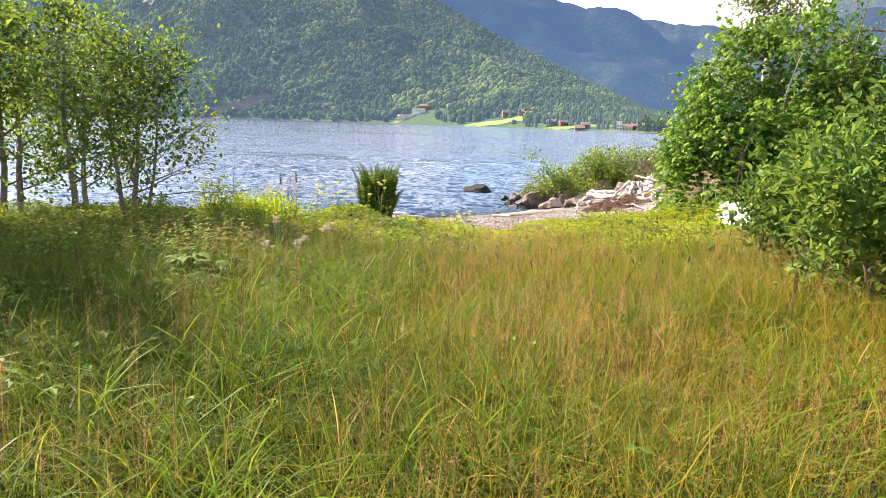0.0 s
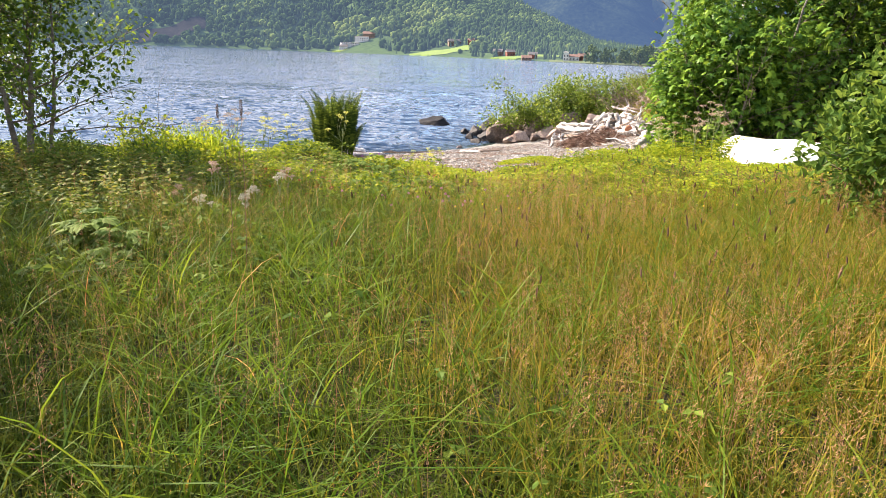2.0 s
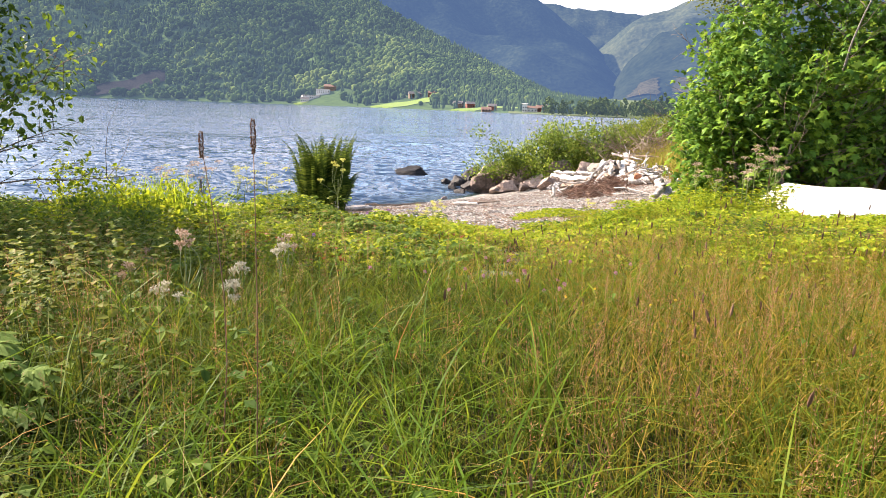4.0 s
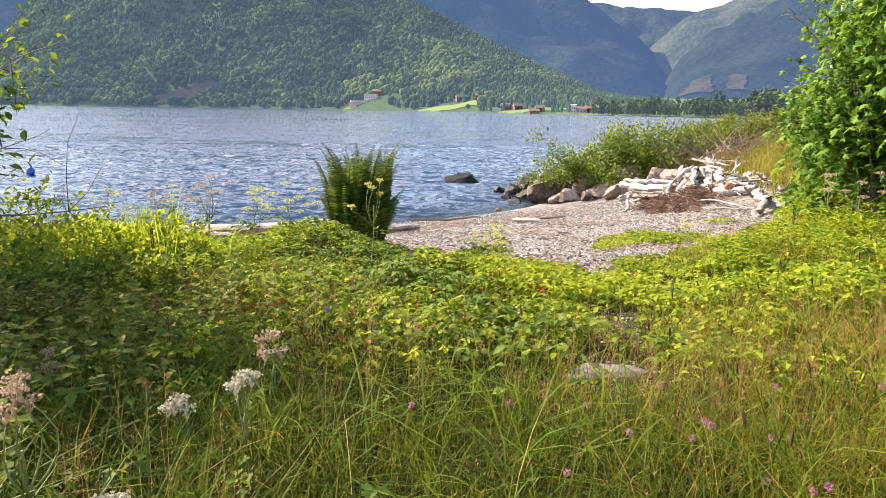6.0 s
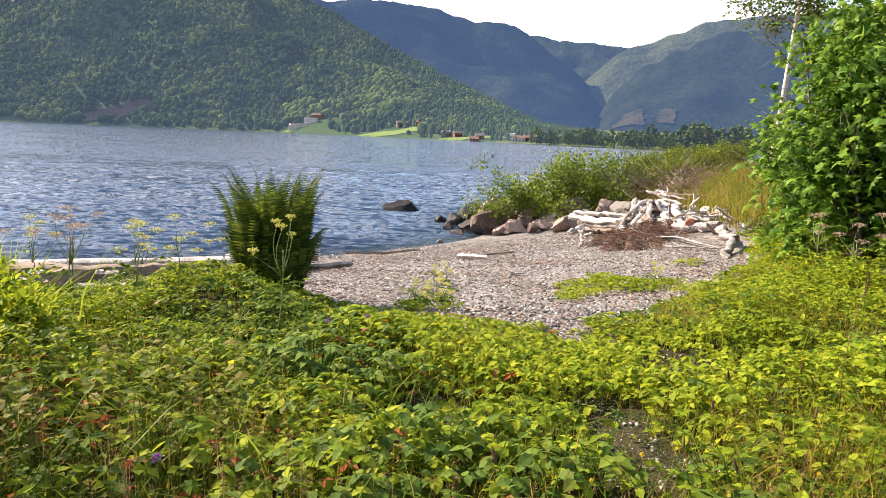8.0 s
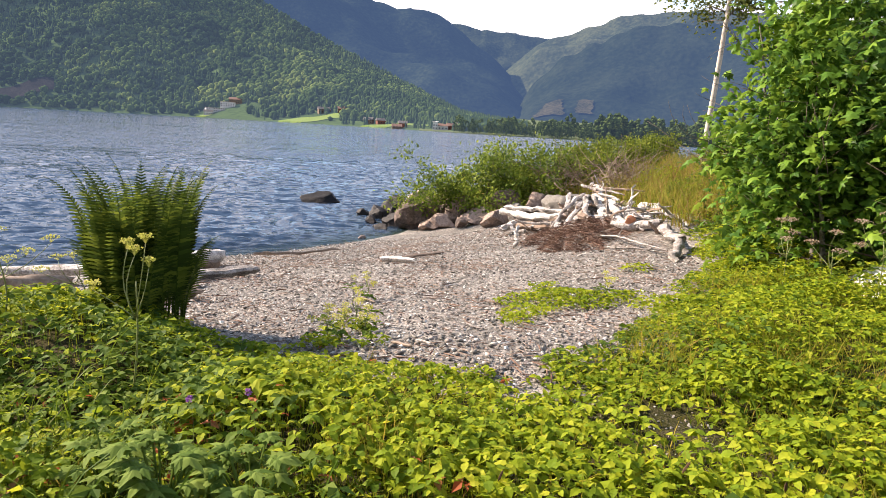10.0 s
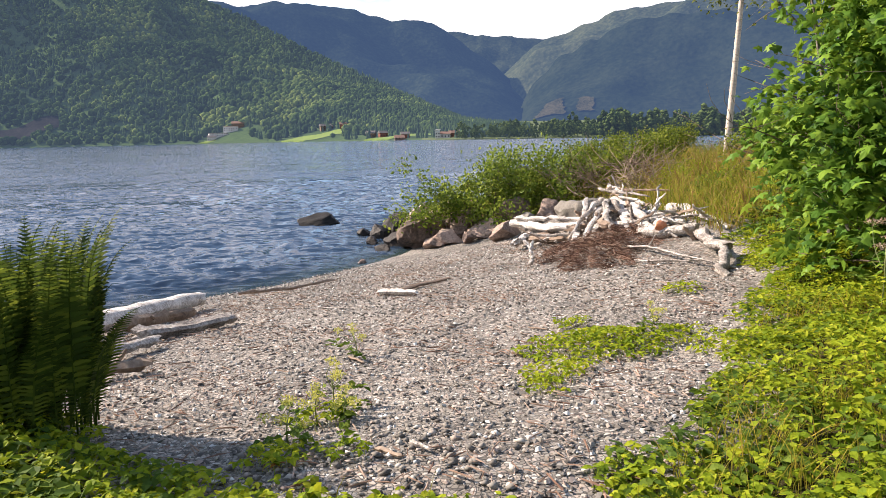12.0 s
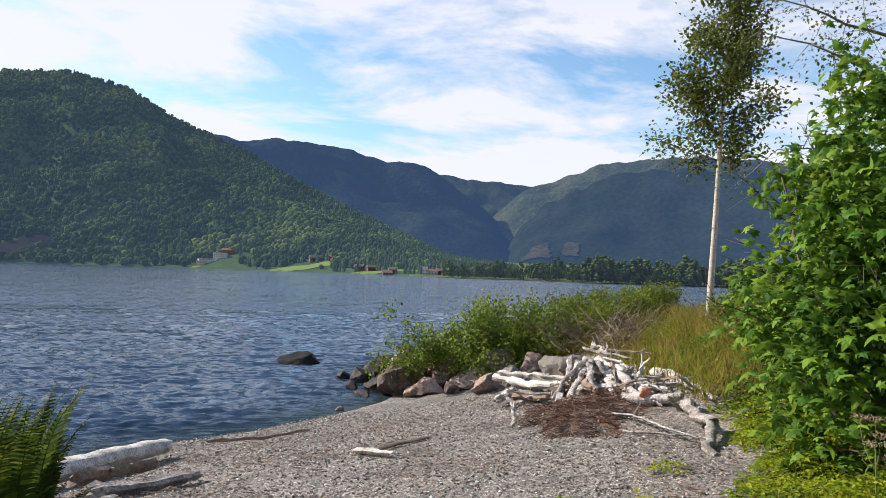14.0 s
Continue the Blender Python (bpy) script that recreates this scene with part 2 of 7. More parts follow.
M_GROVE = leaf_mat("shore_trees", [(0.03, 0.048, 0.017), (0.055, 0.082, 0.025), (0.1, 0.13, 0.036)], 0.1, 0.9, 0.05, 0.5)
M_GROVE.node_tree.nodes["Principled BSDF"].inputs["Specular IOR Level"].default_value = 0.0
# slight blue haze on the shore trees, painted as emission
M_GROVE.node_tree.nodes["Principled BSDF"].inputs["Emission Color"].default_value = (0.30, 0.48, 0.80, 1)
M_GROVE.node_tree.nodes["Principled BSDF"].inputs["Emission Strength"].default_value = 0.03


# ---- mesh helpers ----
def from_arrays(name, verts, faces, mats, smooth=False, parent=None):
    """A mesh object from an (n,3) array and a list of (m,k) face arrays with one material index each."""
    me = bpy.data.meshes.new(name)
    verts = np.asarray(verts, dtype=np.float32)
    if isinstance(faces, np.ndarray):
        faces = [(faces, 0)]
    me.vertices.add(len(verts))
    me.vertices.foreach_set("co", verts.ravel())
    loops = np.concatenate([f.ravel() for f, _ in faces]).astype(np.int32)
    sizes = np.concatenate([np.full(len(f), f.shape[1], dtype=np.int32) for f, _ in faces])
    starts = np.concatenate(([0], np.cumsum(sizes)[:-1])).astype(np.int32)
    mi = np.concatenate([np.full(len(f), k, dtype=np.int32) for f, k in faces])
    me.loops.add(len(loops))
    me.loops.foreach_set("vertex_index", loops)
    me.polygons.add(len(sizes))
    me.polygons.foreach_set("loop_start", starts)
    me.polygons.foreach_set("material_index", mi)
    me.polygons.foreach_set("use_smooth", np.full(len(sizes), smooth, dtype=bool))
    for m in (mats if isinstance(mats, (list, tuple)) else [mats]):
        me.materials.append(m)
    me.update(calc_edges=True)
    me.validate()
    ob = new(name, me)
    if parent is not None:
        ob.parent = parent
    return ob


def part(name, bm, material, parent=None, label="", smooth=False):
    """Links a bmesh as one mesh object under a thing or a part."""
    me = bpy.data.meshes.new(name)
    for f in bm.faces:
        f.smooth = smooth
    bm.to_mesh(me)
    bm.free()
    me.materials.append(material)
    ob = new(name, me)
    if parent is not None:
        ob.parent = parent
    if label:
        ob["label"] = label
    return ob


def empty(name, loc=(0, 0, 0)):
    ob = new(name)
    ob.location = loc
    return ob


def grid_faces(nu, nv):
    i = np.arange(nu * nv).reshape(nu, nv)
    return np.stack([i[:-1, :-1], i[1:, :-1], i[1:, 1:], i[:-1, 1:]], -1).reshape(-1, 4)


def rot_from(dirs, spin):
    """Rotation matrices (n,3,3) whose y column is dirs and which are spun round it."""
    d = dirs / np.linalg.norm(dirs, axis=1, keepdims=True)
    ref = np.where(np.abs(d[:, 2:3]) > 0.95, np.array([[1.0, 0, 0]]), np.array([[0, 0, 1.0]]))
    x = np.cross(d, ref)
    x /= np.linalg.norm(x, axis=1, keepdims=True)
    z = np.cross(x, d)
    c, s = np.cos(spin)[:, None], np.sin(spin)[:, None]
    return np.stack([x * c + z * s, d, -x * s + z * c], -1)


def stamp(tv, tf, pos, rot, size):
    """Copies of one template (verts, faces) at many places, as one set of arrays."""
    tv = np.asarray(tv, dtype=float)
    size = np.asarray(size, dtype=float)
    if size.ndim == 1:
        size = size[:, None]
    if size.shape[1] == 1:
        size = np.repeat(size, 3, 1)
    v = np.einsum("nij,nkj->nki", rot, tv[None] * size[:, None, :]) + pos[:, None, :]
    n, k = len(pos), len(tv)
    f = np.asarray(tf)[None] + (np.arange(n) * k)[:, None, None]
    return v.reshape(-1, 3), f.reshape(-1, np.asarray(tf).shape[1])


class Bag:
    """Gathers arrays of verts and faces, by material."""

    def __init__(self):
        self.v, self.f, self.n = [], [], 0

    def add(self, v, f, k=0):
        self.v.append(v)
        self.f.append((np.asarray(f) + self.n, k))
        self.n += len(v)

    def make(self, name, mats, smooth=False, parent=None):
        return from_arrays(name, np.concatenate(self.v), self.f, mats, smooth, parent)


def tube(path, radii, sides=6, squash=1.0):
    """Verts and quads of a tapered tube along a path (n,3), with closed ends."""
    p = np.asarray(path, dtype=float)
    r = np.asarray(radii, dtype=float)
    t = np.gradient(p, axis=0)
    t /= np.linalg.norm(t, axis=1, keepdims=True) + 1e-9
    ref = np.array([0.13, 0.21, 1.0]) if abs(t[:, 2]).mean() < 0.8 else np.array([1.0, 0.2, 0.1])
    x = np.cross(t, ref)
    x /= np.linalg.norm(x, axis=1, keepdims=True)
    y = np.cross(t, x)
    a = np.arange(sides) * 2 * math.pi / sides
    v = p[:, None] + r[:, None, None] * (np.cos(a)[None, :, None] * x[:, None] + squash * np.sin(a)[None, :, None] * y[:, None])
    v = v.reshape(-1, 3)
    n = len(p)
    f = []
    for i in range(n - 1):
        for j in range(sides):
            k = (j + 1) % sides
            f.append((i * sides + j, i * sides + k, (i + 1) * sides + k, (i + 1) * sides + j))
    v = np.concatenate([v, p[:1], p[-1:]])
    for j in range(sides):
        k = (j + 1) % sides
        f.append((n * sides, k, j, j))
        f.append((n * sides + 1, (n - 1) * sides + j, (n - 1) * sides + k, (n - 1) * sides + k))
    quads = np.array([q for q in f if q[2] != q[3]])
    tris = np.array([q[:3] for q in f if q[2] == q[3]])
    return v, quads, tris


def add_tube(bag, path, radii, sides=6, k=0, squash=1.0):
    v, q, t = tube(path, radii, sides, squash)
    n = bag.n
    bag.v.append(v)
    bag.f.append((q + n, k))
    bag.f.append((t + n, k))
    bag.n += len(v)


rng = np.random.default_rng(7)


def vnoise(x, y, scale, seed=0):
    """Cheap smooth noise on arrays, about -1..1."""
    x, y = np.asarray(x) / scale + seed * 17.3, np.asarray(y) / scale - seed * 9.1
    return (np.sin(x * 1.7 + 1.3 * np.sin(y * 1.1 + seed)) + np.sin(y * 1.9 + 1.7 * np.sin(x * 0.9 - seed)) + np.sin((x + y) * 1.3 + 0.7 * seed)) / 3


# ---- ground ----
SHORE = np.array([(-3000, -60), (-300, -10), (-60, 5), (-25, 7), (-12, 8), (-9, 8.2), (-6, 8), (-4, 8.2), (-2, 9.1), (-0.6, 10.2), (0.7, 11), (2.6, 12.7),
                  (3.9, 14.3), (4.6, 16), (4.2, 18.3), (5.2, 20.6), (9, 23.5), (16, 27), (30, 33), (60, 45), (150, 80), (600, 180), (3000, 500)], dtype=float)


def inland(x, y):
    """Distance from the shoreline, positive on land."""
    p = np.stack([np.asarray(x, dtype=float), np.asarray(y, dtype=float)], -1)
    best = np.full(p.shape[:-1], 1e9)
    for a, b in zip(SHORE[:-1], SHORE[1:]):
        ab = b - a
        t = np.clip(((p - a) @ ab) / (ab @ ab), 0, 1)
        best = np.minimum(best, np.linalg.norm(p - a - t[..., None] * ab, axis=-1))
    inside = np.zeros(p.shape[:-1], dtype=bool)
    poly = np.concatenate([SHORE, [(3000, -9000), (-3000, -9000)]])
    for a, b in zip(poly, np.roll(poly, -1, 0)):
        cross = (a[1] > p[..., 1]) != (b[1] > p[..., 1])
        with np.errstate(divide="ignore", invalid="ignore"):
            xi = (b[0] - a[0]) * (p[..., 1] - a[1]) / (b[1] - a[1]) + a[0]
        inside ^= cross & (p[..., 0] < xi)
    return np.where(inside, best, -best)


def ground_z(x, y):
    x, y = np.asarray(x, dtype=float), np.asarray(y, dtype=float)
    d = inland(x, y)
    z = np.interp(d, [-80, -30, -6, -2, 0, 2, 5, 8, 12, 20, 45, 400, 4000], [-5, -3.2, -0.75, -0.25, 0, 0.26, 0.74, 1.13, 1.40, 1.9, 2.6, 6, 30])
    bank = np.clip((x - 6.6) / 4.5, 0, 1) * np.clip((y - 1.5) / 5.0, 0, 1) * np.clip(d / 3.0, 0, 1)   # raised bank of the point
    z = z + 0.95 * bank
    z = z + 0.14 * np.clip((x - 4.5) / 2, 0, 1) * np.clip(d / 4, 0, 1)
    z = z + 0.34 * np.exp(-(((x + 0.5) / 1.2) ** 2 + ((y + 0.2) / 1.2) ** 2))    # mound under the fern
    z = z + 0.16 * np.clip((d - 8.5) / 2, 0, 1) * np.clip((1.0 - y) / 2, 0, 1)
    land = np.clip(d / 4, 0, 1)
    z = z + land * (0.05 * vnoise(x, y, 1.9, 1) + 0.025 * vnoise(x, y, 0.6, 2))
    return z


def spread(lo, hi, step, reach, grow=1.22):
    core = list(np.arange(lo, hi + step / 2, step))
    s, a, b = step, core[0], core[-1]
    left, right = [], []
    while a > -reach:
        s *= grow
        a -= s
        left.append(a)
    s = step
    while b < reach:
        s *= grow
        b += s
        right.append(b)
    return np.array(left[::-1] + core + right)


# the line where plants begin
VEG_EDGE = np.array([(-30, 6.0), (-9, 5.2), (-6, 4.2), (-4, 2.6), (-2.2, 1.9), (-0.6, 1.3), (0.2, 0.5), (0.5, -0.3), (0.9, -0.7), (1.4, -0.95), (2.0, -1.15), (2.6, -1.4), (2.9, -1.8), (3.05, -1.65), (3.4, -1.2),
                     (3.8, -0.9), (4.3, -0.4), (4.8, 0.4), (5.6, 1.4), (6.6, 2.7), (7.3, 3.7), (8.15, 5.6), (8.5, 7.9), (9.0, 10), (9.2, 12.5), (8, 15.5), (6, 18.5), (7, 20.6), (12, 23), (40, 34)])


def green_side(x, y):
    """Distance behind the edge of the plants, positive among them."""
    p = np.stack([x, y], -1)
    best = np.full(len(x), 1e9)
    for a, b in zip(VEG_EDGE[:-1], VEG_EDGE[1:]):
        ab = b - a
        t = np.clip(((p - a) @ ab) / (ab @ ab), 0, 1)
        best = np.minimum(best, np.linalg.norm(p - a - t[:, None] * ab, axis=1))
    poly = np.concatenate([VEG_EDGE, [(40, -60), (-30, -60)]])
    inside = np.zeros(len(x), dtype=bool)
    for a, b in zip(poly, np.roll(poly, -1, 0)):
        cross = (a[1] > y) != (b[1] > y)
        with np.errstate(divide="ignore", invalid="ignore"):
            xi = (b[0] - a[0]) * (y - a[1]) / (b[1] - a[1]) + a[0]
        inside ^= cross & (x < xi)
    return np.where(inside, best, -best)


gx, gy = spread(-12, 14, 0.28, 4600), spread(-17, 24, 0.28, 4600)
GX, GY = np.meshgrid(gx, gy, indexing="ij")
gz = ground_z(GX, GY)
far = np.hypot(GX, GY) > 300
gz = np.where(far & (gz > -5), np.minimum(gz, 2 + 0 * gz), gz)
quads = grid_faces(*GX.shape)
cx, cy = GX.ravel()[quads].mean(1), GY.ravel()[quads].mean(1)
beach = green_side(cx, cy) < 0.45
ground = from_arrays("ground", np.stack([GX, GY, gz], -1).reshape(-1, 3), [(quads[beach], 0), (quads[~beach], 1)], [M_GRAVEL, M_LITTER], True)
tagged(ground, "gravelly soil sloping down to the lake shore", "ground", kind="structure")

# ---- water ----
M_WATER, n, l, b = nodes("lake_water")
b.inputs["Base Color"].default_value = (0.028, 0.052, 0.092, 1)
b.inputs["Roughness"].default_value = 0.06
b.inputs["IOR"].default_value = 1.333
g = n.new("ShaderNodeNewGeometry")
front = n.new("ShaderNodeVectorMath")
front.operation = "ADD"
front.inputs[1].default_value = (0.0, -0.10, 0.0)
l.new(g.outputs["Normal"], front.inputs[0])
nrm = front.outputs[0]
# ripples at four sizes tilt the surface: (size, stretch along the crest, slope)
for scale_, along, slope in ((7.0, 0.35, 1.35), (2.4, 0.3, 0.85), (0.5, 0.25, 0.6), (0.09, 0.2, 0.36)):
    mp = n.new("ShaderNodeMapping")
    mp.inputs["Scale"].default_value = (along, 1.0, 1.0)
    mp.inputs["Rotation"].default_value = (0, 0, radians(-10))
    l.new(g.outputs["Position"], mp.inputs[0])
    t1 = n.new("ShaderNodeTexNoise")
    t1.inputs["Scale"].default_value, t1.inputs["Detail"].default_value, t1.inputs["Roughness"].default_value = scale_, 2.5, 0.6
    l.new(mp.outputs[0], t1.inputs["Vector"])
    sb = n.new("ShaderNodeVectorMath")
    sb.operation = "SUBTRACT"
    sb.inputs[1].default_value = (0.5, 0.5, 0.5)
    l.new(t1.outputs["Color"], sb.inputs[0])
    ml = n.new("ShaderNodeVectorMath")
    ml.operation = "MULTIPLY_ADD"
    ml.inputs[1].default_value = (slope * 0.6, slope, 0)
    l.new(sb.outputs[0], ml.inputs[0])
    l.new(nrm, ml.inputs[2])
    nrm = ml.outputs[0]
nz = n.new("ShaderNodeVectorMath")
nz.operation = "NORMALIZE"
l.new(nrm, nz.inputs[0])
l.new(nz.outputs[0], b.inputs["Normal"])
# shallow water lets the bed show
at = n.new("ShaderNodeAttribute")
at.attribute_name = "shallow"
tp = n.new("ShaderNodeBsdfTransparent")
tp.inputs["Color"].default_value = (0.42, 0.58, 0.42, 1)
mx = n.new("ShaderNodeMixShader")
l.new(at.outputs["Fac"], mx.inputs[0])
l.new(b.outputs[0], mx.inputs[1])
l.new(tp.outputs[0], mx.inputs[2])
l.new(mx.outputs[0], n["Material Output"].inputs["Surface"])

az = np.radians(np.linspace(-58, 58, 290))
rad = np.concatenate([np.geomspace(8, 60, 270), np.geomspace(62, 4800, 50)])
A, R = np.meshgrid(az, rad, indexing="ij")
WX, WY = 2 + R * np.sin(A), -5 + R * np.cos(A)
amp = np.clip(inland(WX, WY) / -2.5, 0.08, 1)
wq = np.random.default_rng(17)
wz = np.zeros_like(WX)
for lam in np.geomspace(0.38, 2.2, 24):        # trains of waves that run towards the shore
    th = wq.normal(-0.15, 0.55)
    fade = np.clip(1.8 - R / (75 * lam), 0, 1) * amp
    bunch = 0.55 + 0.45 * np.sin(WX / (5 * lam) + wq.uniform(0, 6)) * np.sin(WY / (6 * lam) + wq.uniform(0, 6))
    wz += fade * bunch * (0.21 if lam < 0.7 else 0.11 if lam < 1.2 else 0.035) * lam / 6.283 * np.sin(6.283 / lam * (WY * np.cos(th) + WX * np.sin(th)) + wq.uniform(0, 6.283))
water = from_arrays("water", np.stack([WX, WY, wz], -1).reshape(-1, 3), grid_faces(*A.shape), M_WATER, True)
sh = water.data.attributes.new("shallow", "FLOAT", "POINT")
sh.data.foreach_set("value", np.clip(0.5 + inland(WX, WY) / 6.0, 0, 0.5).astype(np.float32).ravel())
tagged(water, "blue rippled lake water with small waves", "water", kind="structure")


# ---- mountains ----
def polar(azd, r):
    a = np.radians(azd)
    return r * np.sin(a), r * np.cos(a)


SKY1 = np.array([(-60, 1.0), (-42, 1.2), (-36, 2.4), (-33.6, 4.9), (-32, 7.2), (-30.6, 9.3), (-27.5, 12.2), (-23.5, 13.3), (-19, 14.0), (-15, 13.45), (-11.5, 11.5), (-6.3, 9.6), (-0.2, 6.5),
                 (5.5, 3.9), (11.4, 1.2), (15, 0.6), (18, 0.3)])


def m1_near(a):
    return np.interp(a, [-60, -36, -22, -9, 9, 18], [1500, 1350, 1180, 1000, 600, 520])


def m1_far(a):
    return np.interp(a, [-60, -36, -30, -20, -6, 6, 18], [2000, 2000, 2050, 2050, 1850, 1450, 1000])


def m1_z(a, r):
    r0, r1 = m1_near(a), m1_far(a)
    s = (r - r0) / (r1 - r0)
    top = np.tan(np.radians(np.interp(a, SKY1[:, 0], SKY1[:, 1]))) * r1
    up = np.clip(s, 0, 1)
    shelf = np.interp(a, [-12, -6, 10], [0.03, 0.14, 0.2])
    prof = np.where(up < shelf, 0.55 * up, 0.55 * shelf + (1 - 0.55 * shelf) * np.clip((up - shelf) / (1 - shelf), 0, 1) ** 1.12)
    x, y = polar(a, r)
    spurs = 0.045 * vnoise(a * 30 + 0.06 * r, r * 0.2, 60, 9) + 0.028 * vnoise(a * 30 + 0.09 * r, r * 0.3, 26, 4)
    rough = (spurs + 0.06 * vnoise(x, y, 190, 6) + 0.035 * vnoise(x, y, 75, 7) + 0.012 * vnoise(x, y, 30, 8)) * np.sin(math.pi * np.clip(up, 0, 1)) * np.clip(top / 200, 0, 1)
    z = top * (prof + rough) + 0.8
    return np.where(s > 1, top * (1 - 0.5 * (s - 1)), np.where(s < 0, -2 + 0 * z, z))


aa, ss = np.linspace(-60, 18, 260), np.linspace(-0.03, 1.3, 120)
AA, SS = np.meshgrid(aa, ss, indexing="ij")
RR = m1_near(AA) + SS * (m1_far(AA) - m1_near(AA))
X, Y = polar(AA, RR)
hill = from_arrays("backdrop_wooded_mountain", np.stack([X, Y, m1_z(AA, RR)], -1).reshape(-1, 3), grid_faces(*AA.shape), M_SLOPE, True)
tagged(hill, "steep mountain clothed in mixed woods above the lake", "mountain", kind="structure")

# far ranges; the blue haze before them is put into their materials as emission


def far_mat(name, cols, haze, scale):
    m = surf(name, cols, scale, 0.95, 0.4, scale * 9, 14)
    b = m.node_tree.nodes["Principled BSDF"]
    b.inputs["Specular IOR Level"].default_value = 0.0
    # distance haze, painted as a faint blue emission
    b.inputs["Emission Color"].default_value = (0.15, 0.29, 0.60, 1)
    b.inputs["Emission Strength"].default_value = haze
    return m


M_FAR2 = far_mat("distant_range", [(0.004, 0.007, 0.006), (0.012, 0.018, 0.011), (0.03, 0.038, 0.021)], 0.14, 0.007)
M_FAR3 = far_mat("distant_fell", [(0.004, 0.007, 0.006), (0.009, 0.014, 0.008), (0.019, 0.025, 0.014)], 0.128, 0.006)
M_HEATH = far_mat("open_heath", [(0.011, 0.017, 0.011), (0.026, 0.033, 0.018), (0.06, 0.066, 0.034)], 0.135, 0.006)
M_VALLEY = surf("valley_floor", [(0.03, 0.055, 0.015), (0.055, 0.085, 0.022)], 0.02, 0.95, 0.3, 0.2, 1)


def far_range(name, sky, r0, r1, mat, power, seed, rough, label, jag=0.010):
    sky = np.array(sky, dtype=float)
    a, s = np.linspace(sky[0, 0], sky[-1, 0], 330), np.linspace(0, 1.15, 80)
    A_, S_ = np.meshgrid(a, s, indexing="ij")
    R_ = r0 + S_ * (r1 - r0)
    top = np.tan(np.radians(np.interp(A_, sky[:, 0], sky[:, 1]))) * r1
    up = np.clip(S_, 0, 1)
    x, y = polar(A_, R_)
    top = top * (1 + up ** 8 * (jag * vnoise(A_ * 5, A_ * 2, 3, seed) + 0.004 * vnoise(A_ * 17, A_, 3, seed + 5)))
    z = top * (up ** power + rough * np.sin(math.pi * up) * (vnoise(x, y, 420, seed) + 0.5 * vnoise(x, y, 170, seed + 1) + 0.25 * vnoise(x, y, 70, seed + 2)))
    z = z + 6 * (vnoise(x, y, 60, seed + 3) + 0.6 * vnoise(x, y, 25, seed + 4)) * up
    z = np.where(S_ > 1, top * (1 - (S_ - 1)), z)
    ob = from_arrays(name, np.stack([x, y, z - 3], -1).reshape(-1, 3), grid_faces(*A_.shape), mat, True)
    tagged(ob, label, "mountain", kind="structure")

    def height(a_, r_):
        top_ = np.tan(np.radians(np.interp(a_, sky[:, 0], sky[:, 1]))) * r1
        up_ = np.clip((r_ - r0) / (r1 - r0), 0, 1)
        x_, y_ = polar(a_, r_)
        return top_ * (up_ ** power + rough * np.sin(math.pi * up_) * (vnoise(x_, y_, 420, seed) + 0.5 * vnoise(x_, y_, 170, seed + 1) + 0.25 * vnoise(x_, y_, 70, seed + 2))) + 6 * (vnoise(x_, y_, 60, seed + 3) + 0.6 * vnoise(x_, y_, 25, seed + 4)) * up_ - 3
    return height


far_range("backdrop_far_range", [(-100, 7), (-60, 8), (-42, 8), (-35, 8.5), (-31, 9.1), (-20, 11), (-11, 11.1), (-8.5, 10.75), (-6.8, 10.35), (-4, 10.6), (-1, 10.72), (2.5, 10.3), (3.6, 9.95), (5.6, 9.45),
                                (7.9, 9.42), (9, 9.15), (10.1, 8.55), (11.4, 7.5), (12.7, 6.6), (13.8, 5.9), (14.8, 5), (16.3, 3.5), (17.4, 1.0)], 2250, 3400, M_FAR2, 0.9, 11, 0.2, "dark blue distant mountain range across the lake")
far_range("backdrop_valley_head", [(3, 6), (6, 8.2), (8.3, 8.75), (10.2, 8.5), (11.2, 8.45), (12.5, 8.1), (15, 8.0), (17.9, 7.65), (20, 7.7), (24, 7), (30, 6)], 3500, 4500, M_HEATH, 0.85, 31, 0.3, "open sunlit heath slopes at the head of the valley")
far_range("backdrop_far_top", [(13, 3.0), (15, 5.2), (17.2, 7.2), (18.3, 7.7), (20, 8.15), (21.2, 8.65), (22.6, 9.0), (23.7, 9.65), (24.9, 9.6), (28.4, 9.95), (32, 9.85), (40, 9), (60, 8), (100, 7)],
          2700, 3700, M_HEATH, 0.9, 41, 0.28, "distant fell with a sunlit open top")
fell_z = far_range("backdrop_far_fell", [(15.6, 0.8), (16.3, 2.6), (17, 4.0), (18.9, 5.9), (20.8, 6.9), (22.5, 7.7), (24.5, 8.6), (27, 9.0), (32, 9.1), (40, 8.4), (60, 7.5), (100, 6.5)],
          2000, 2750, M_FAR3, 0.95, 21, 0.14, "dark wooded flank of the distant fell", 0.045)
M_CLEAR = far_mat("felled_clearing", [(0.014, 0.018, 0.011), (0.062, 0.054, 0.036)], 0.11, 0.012)
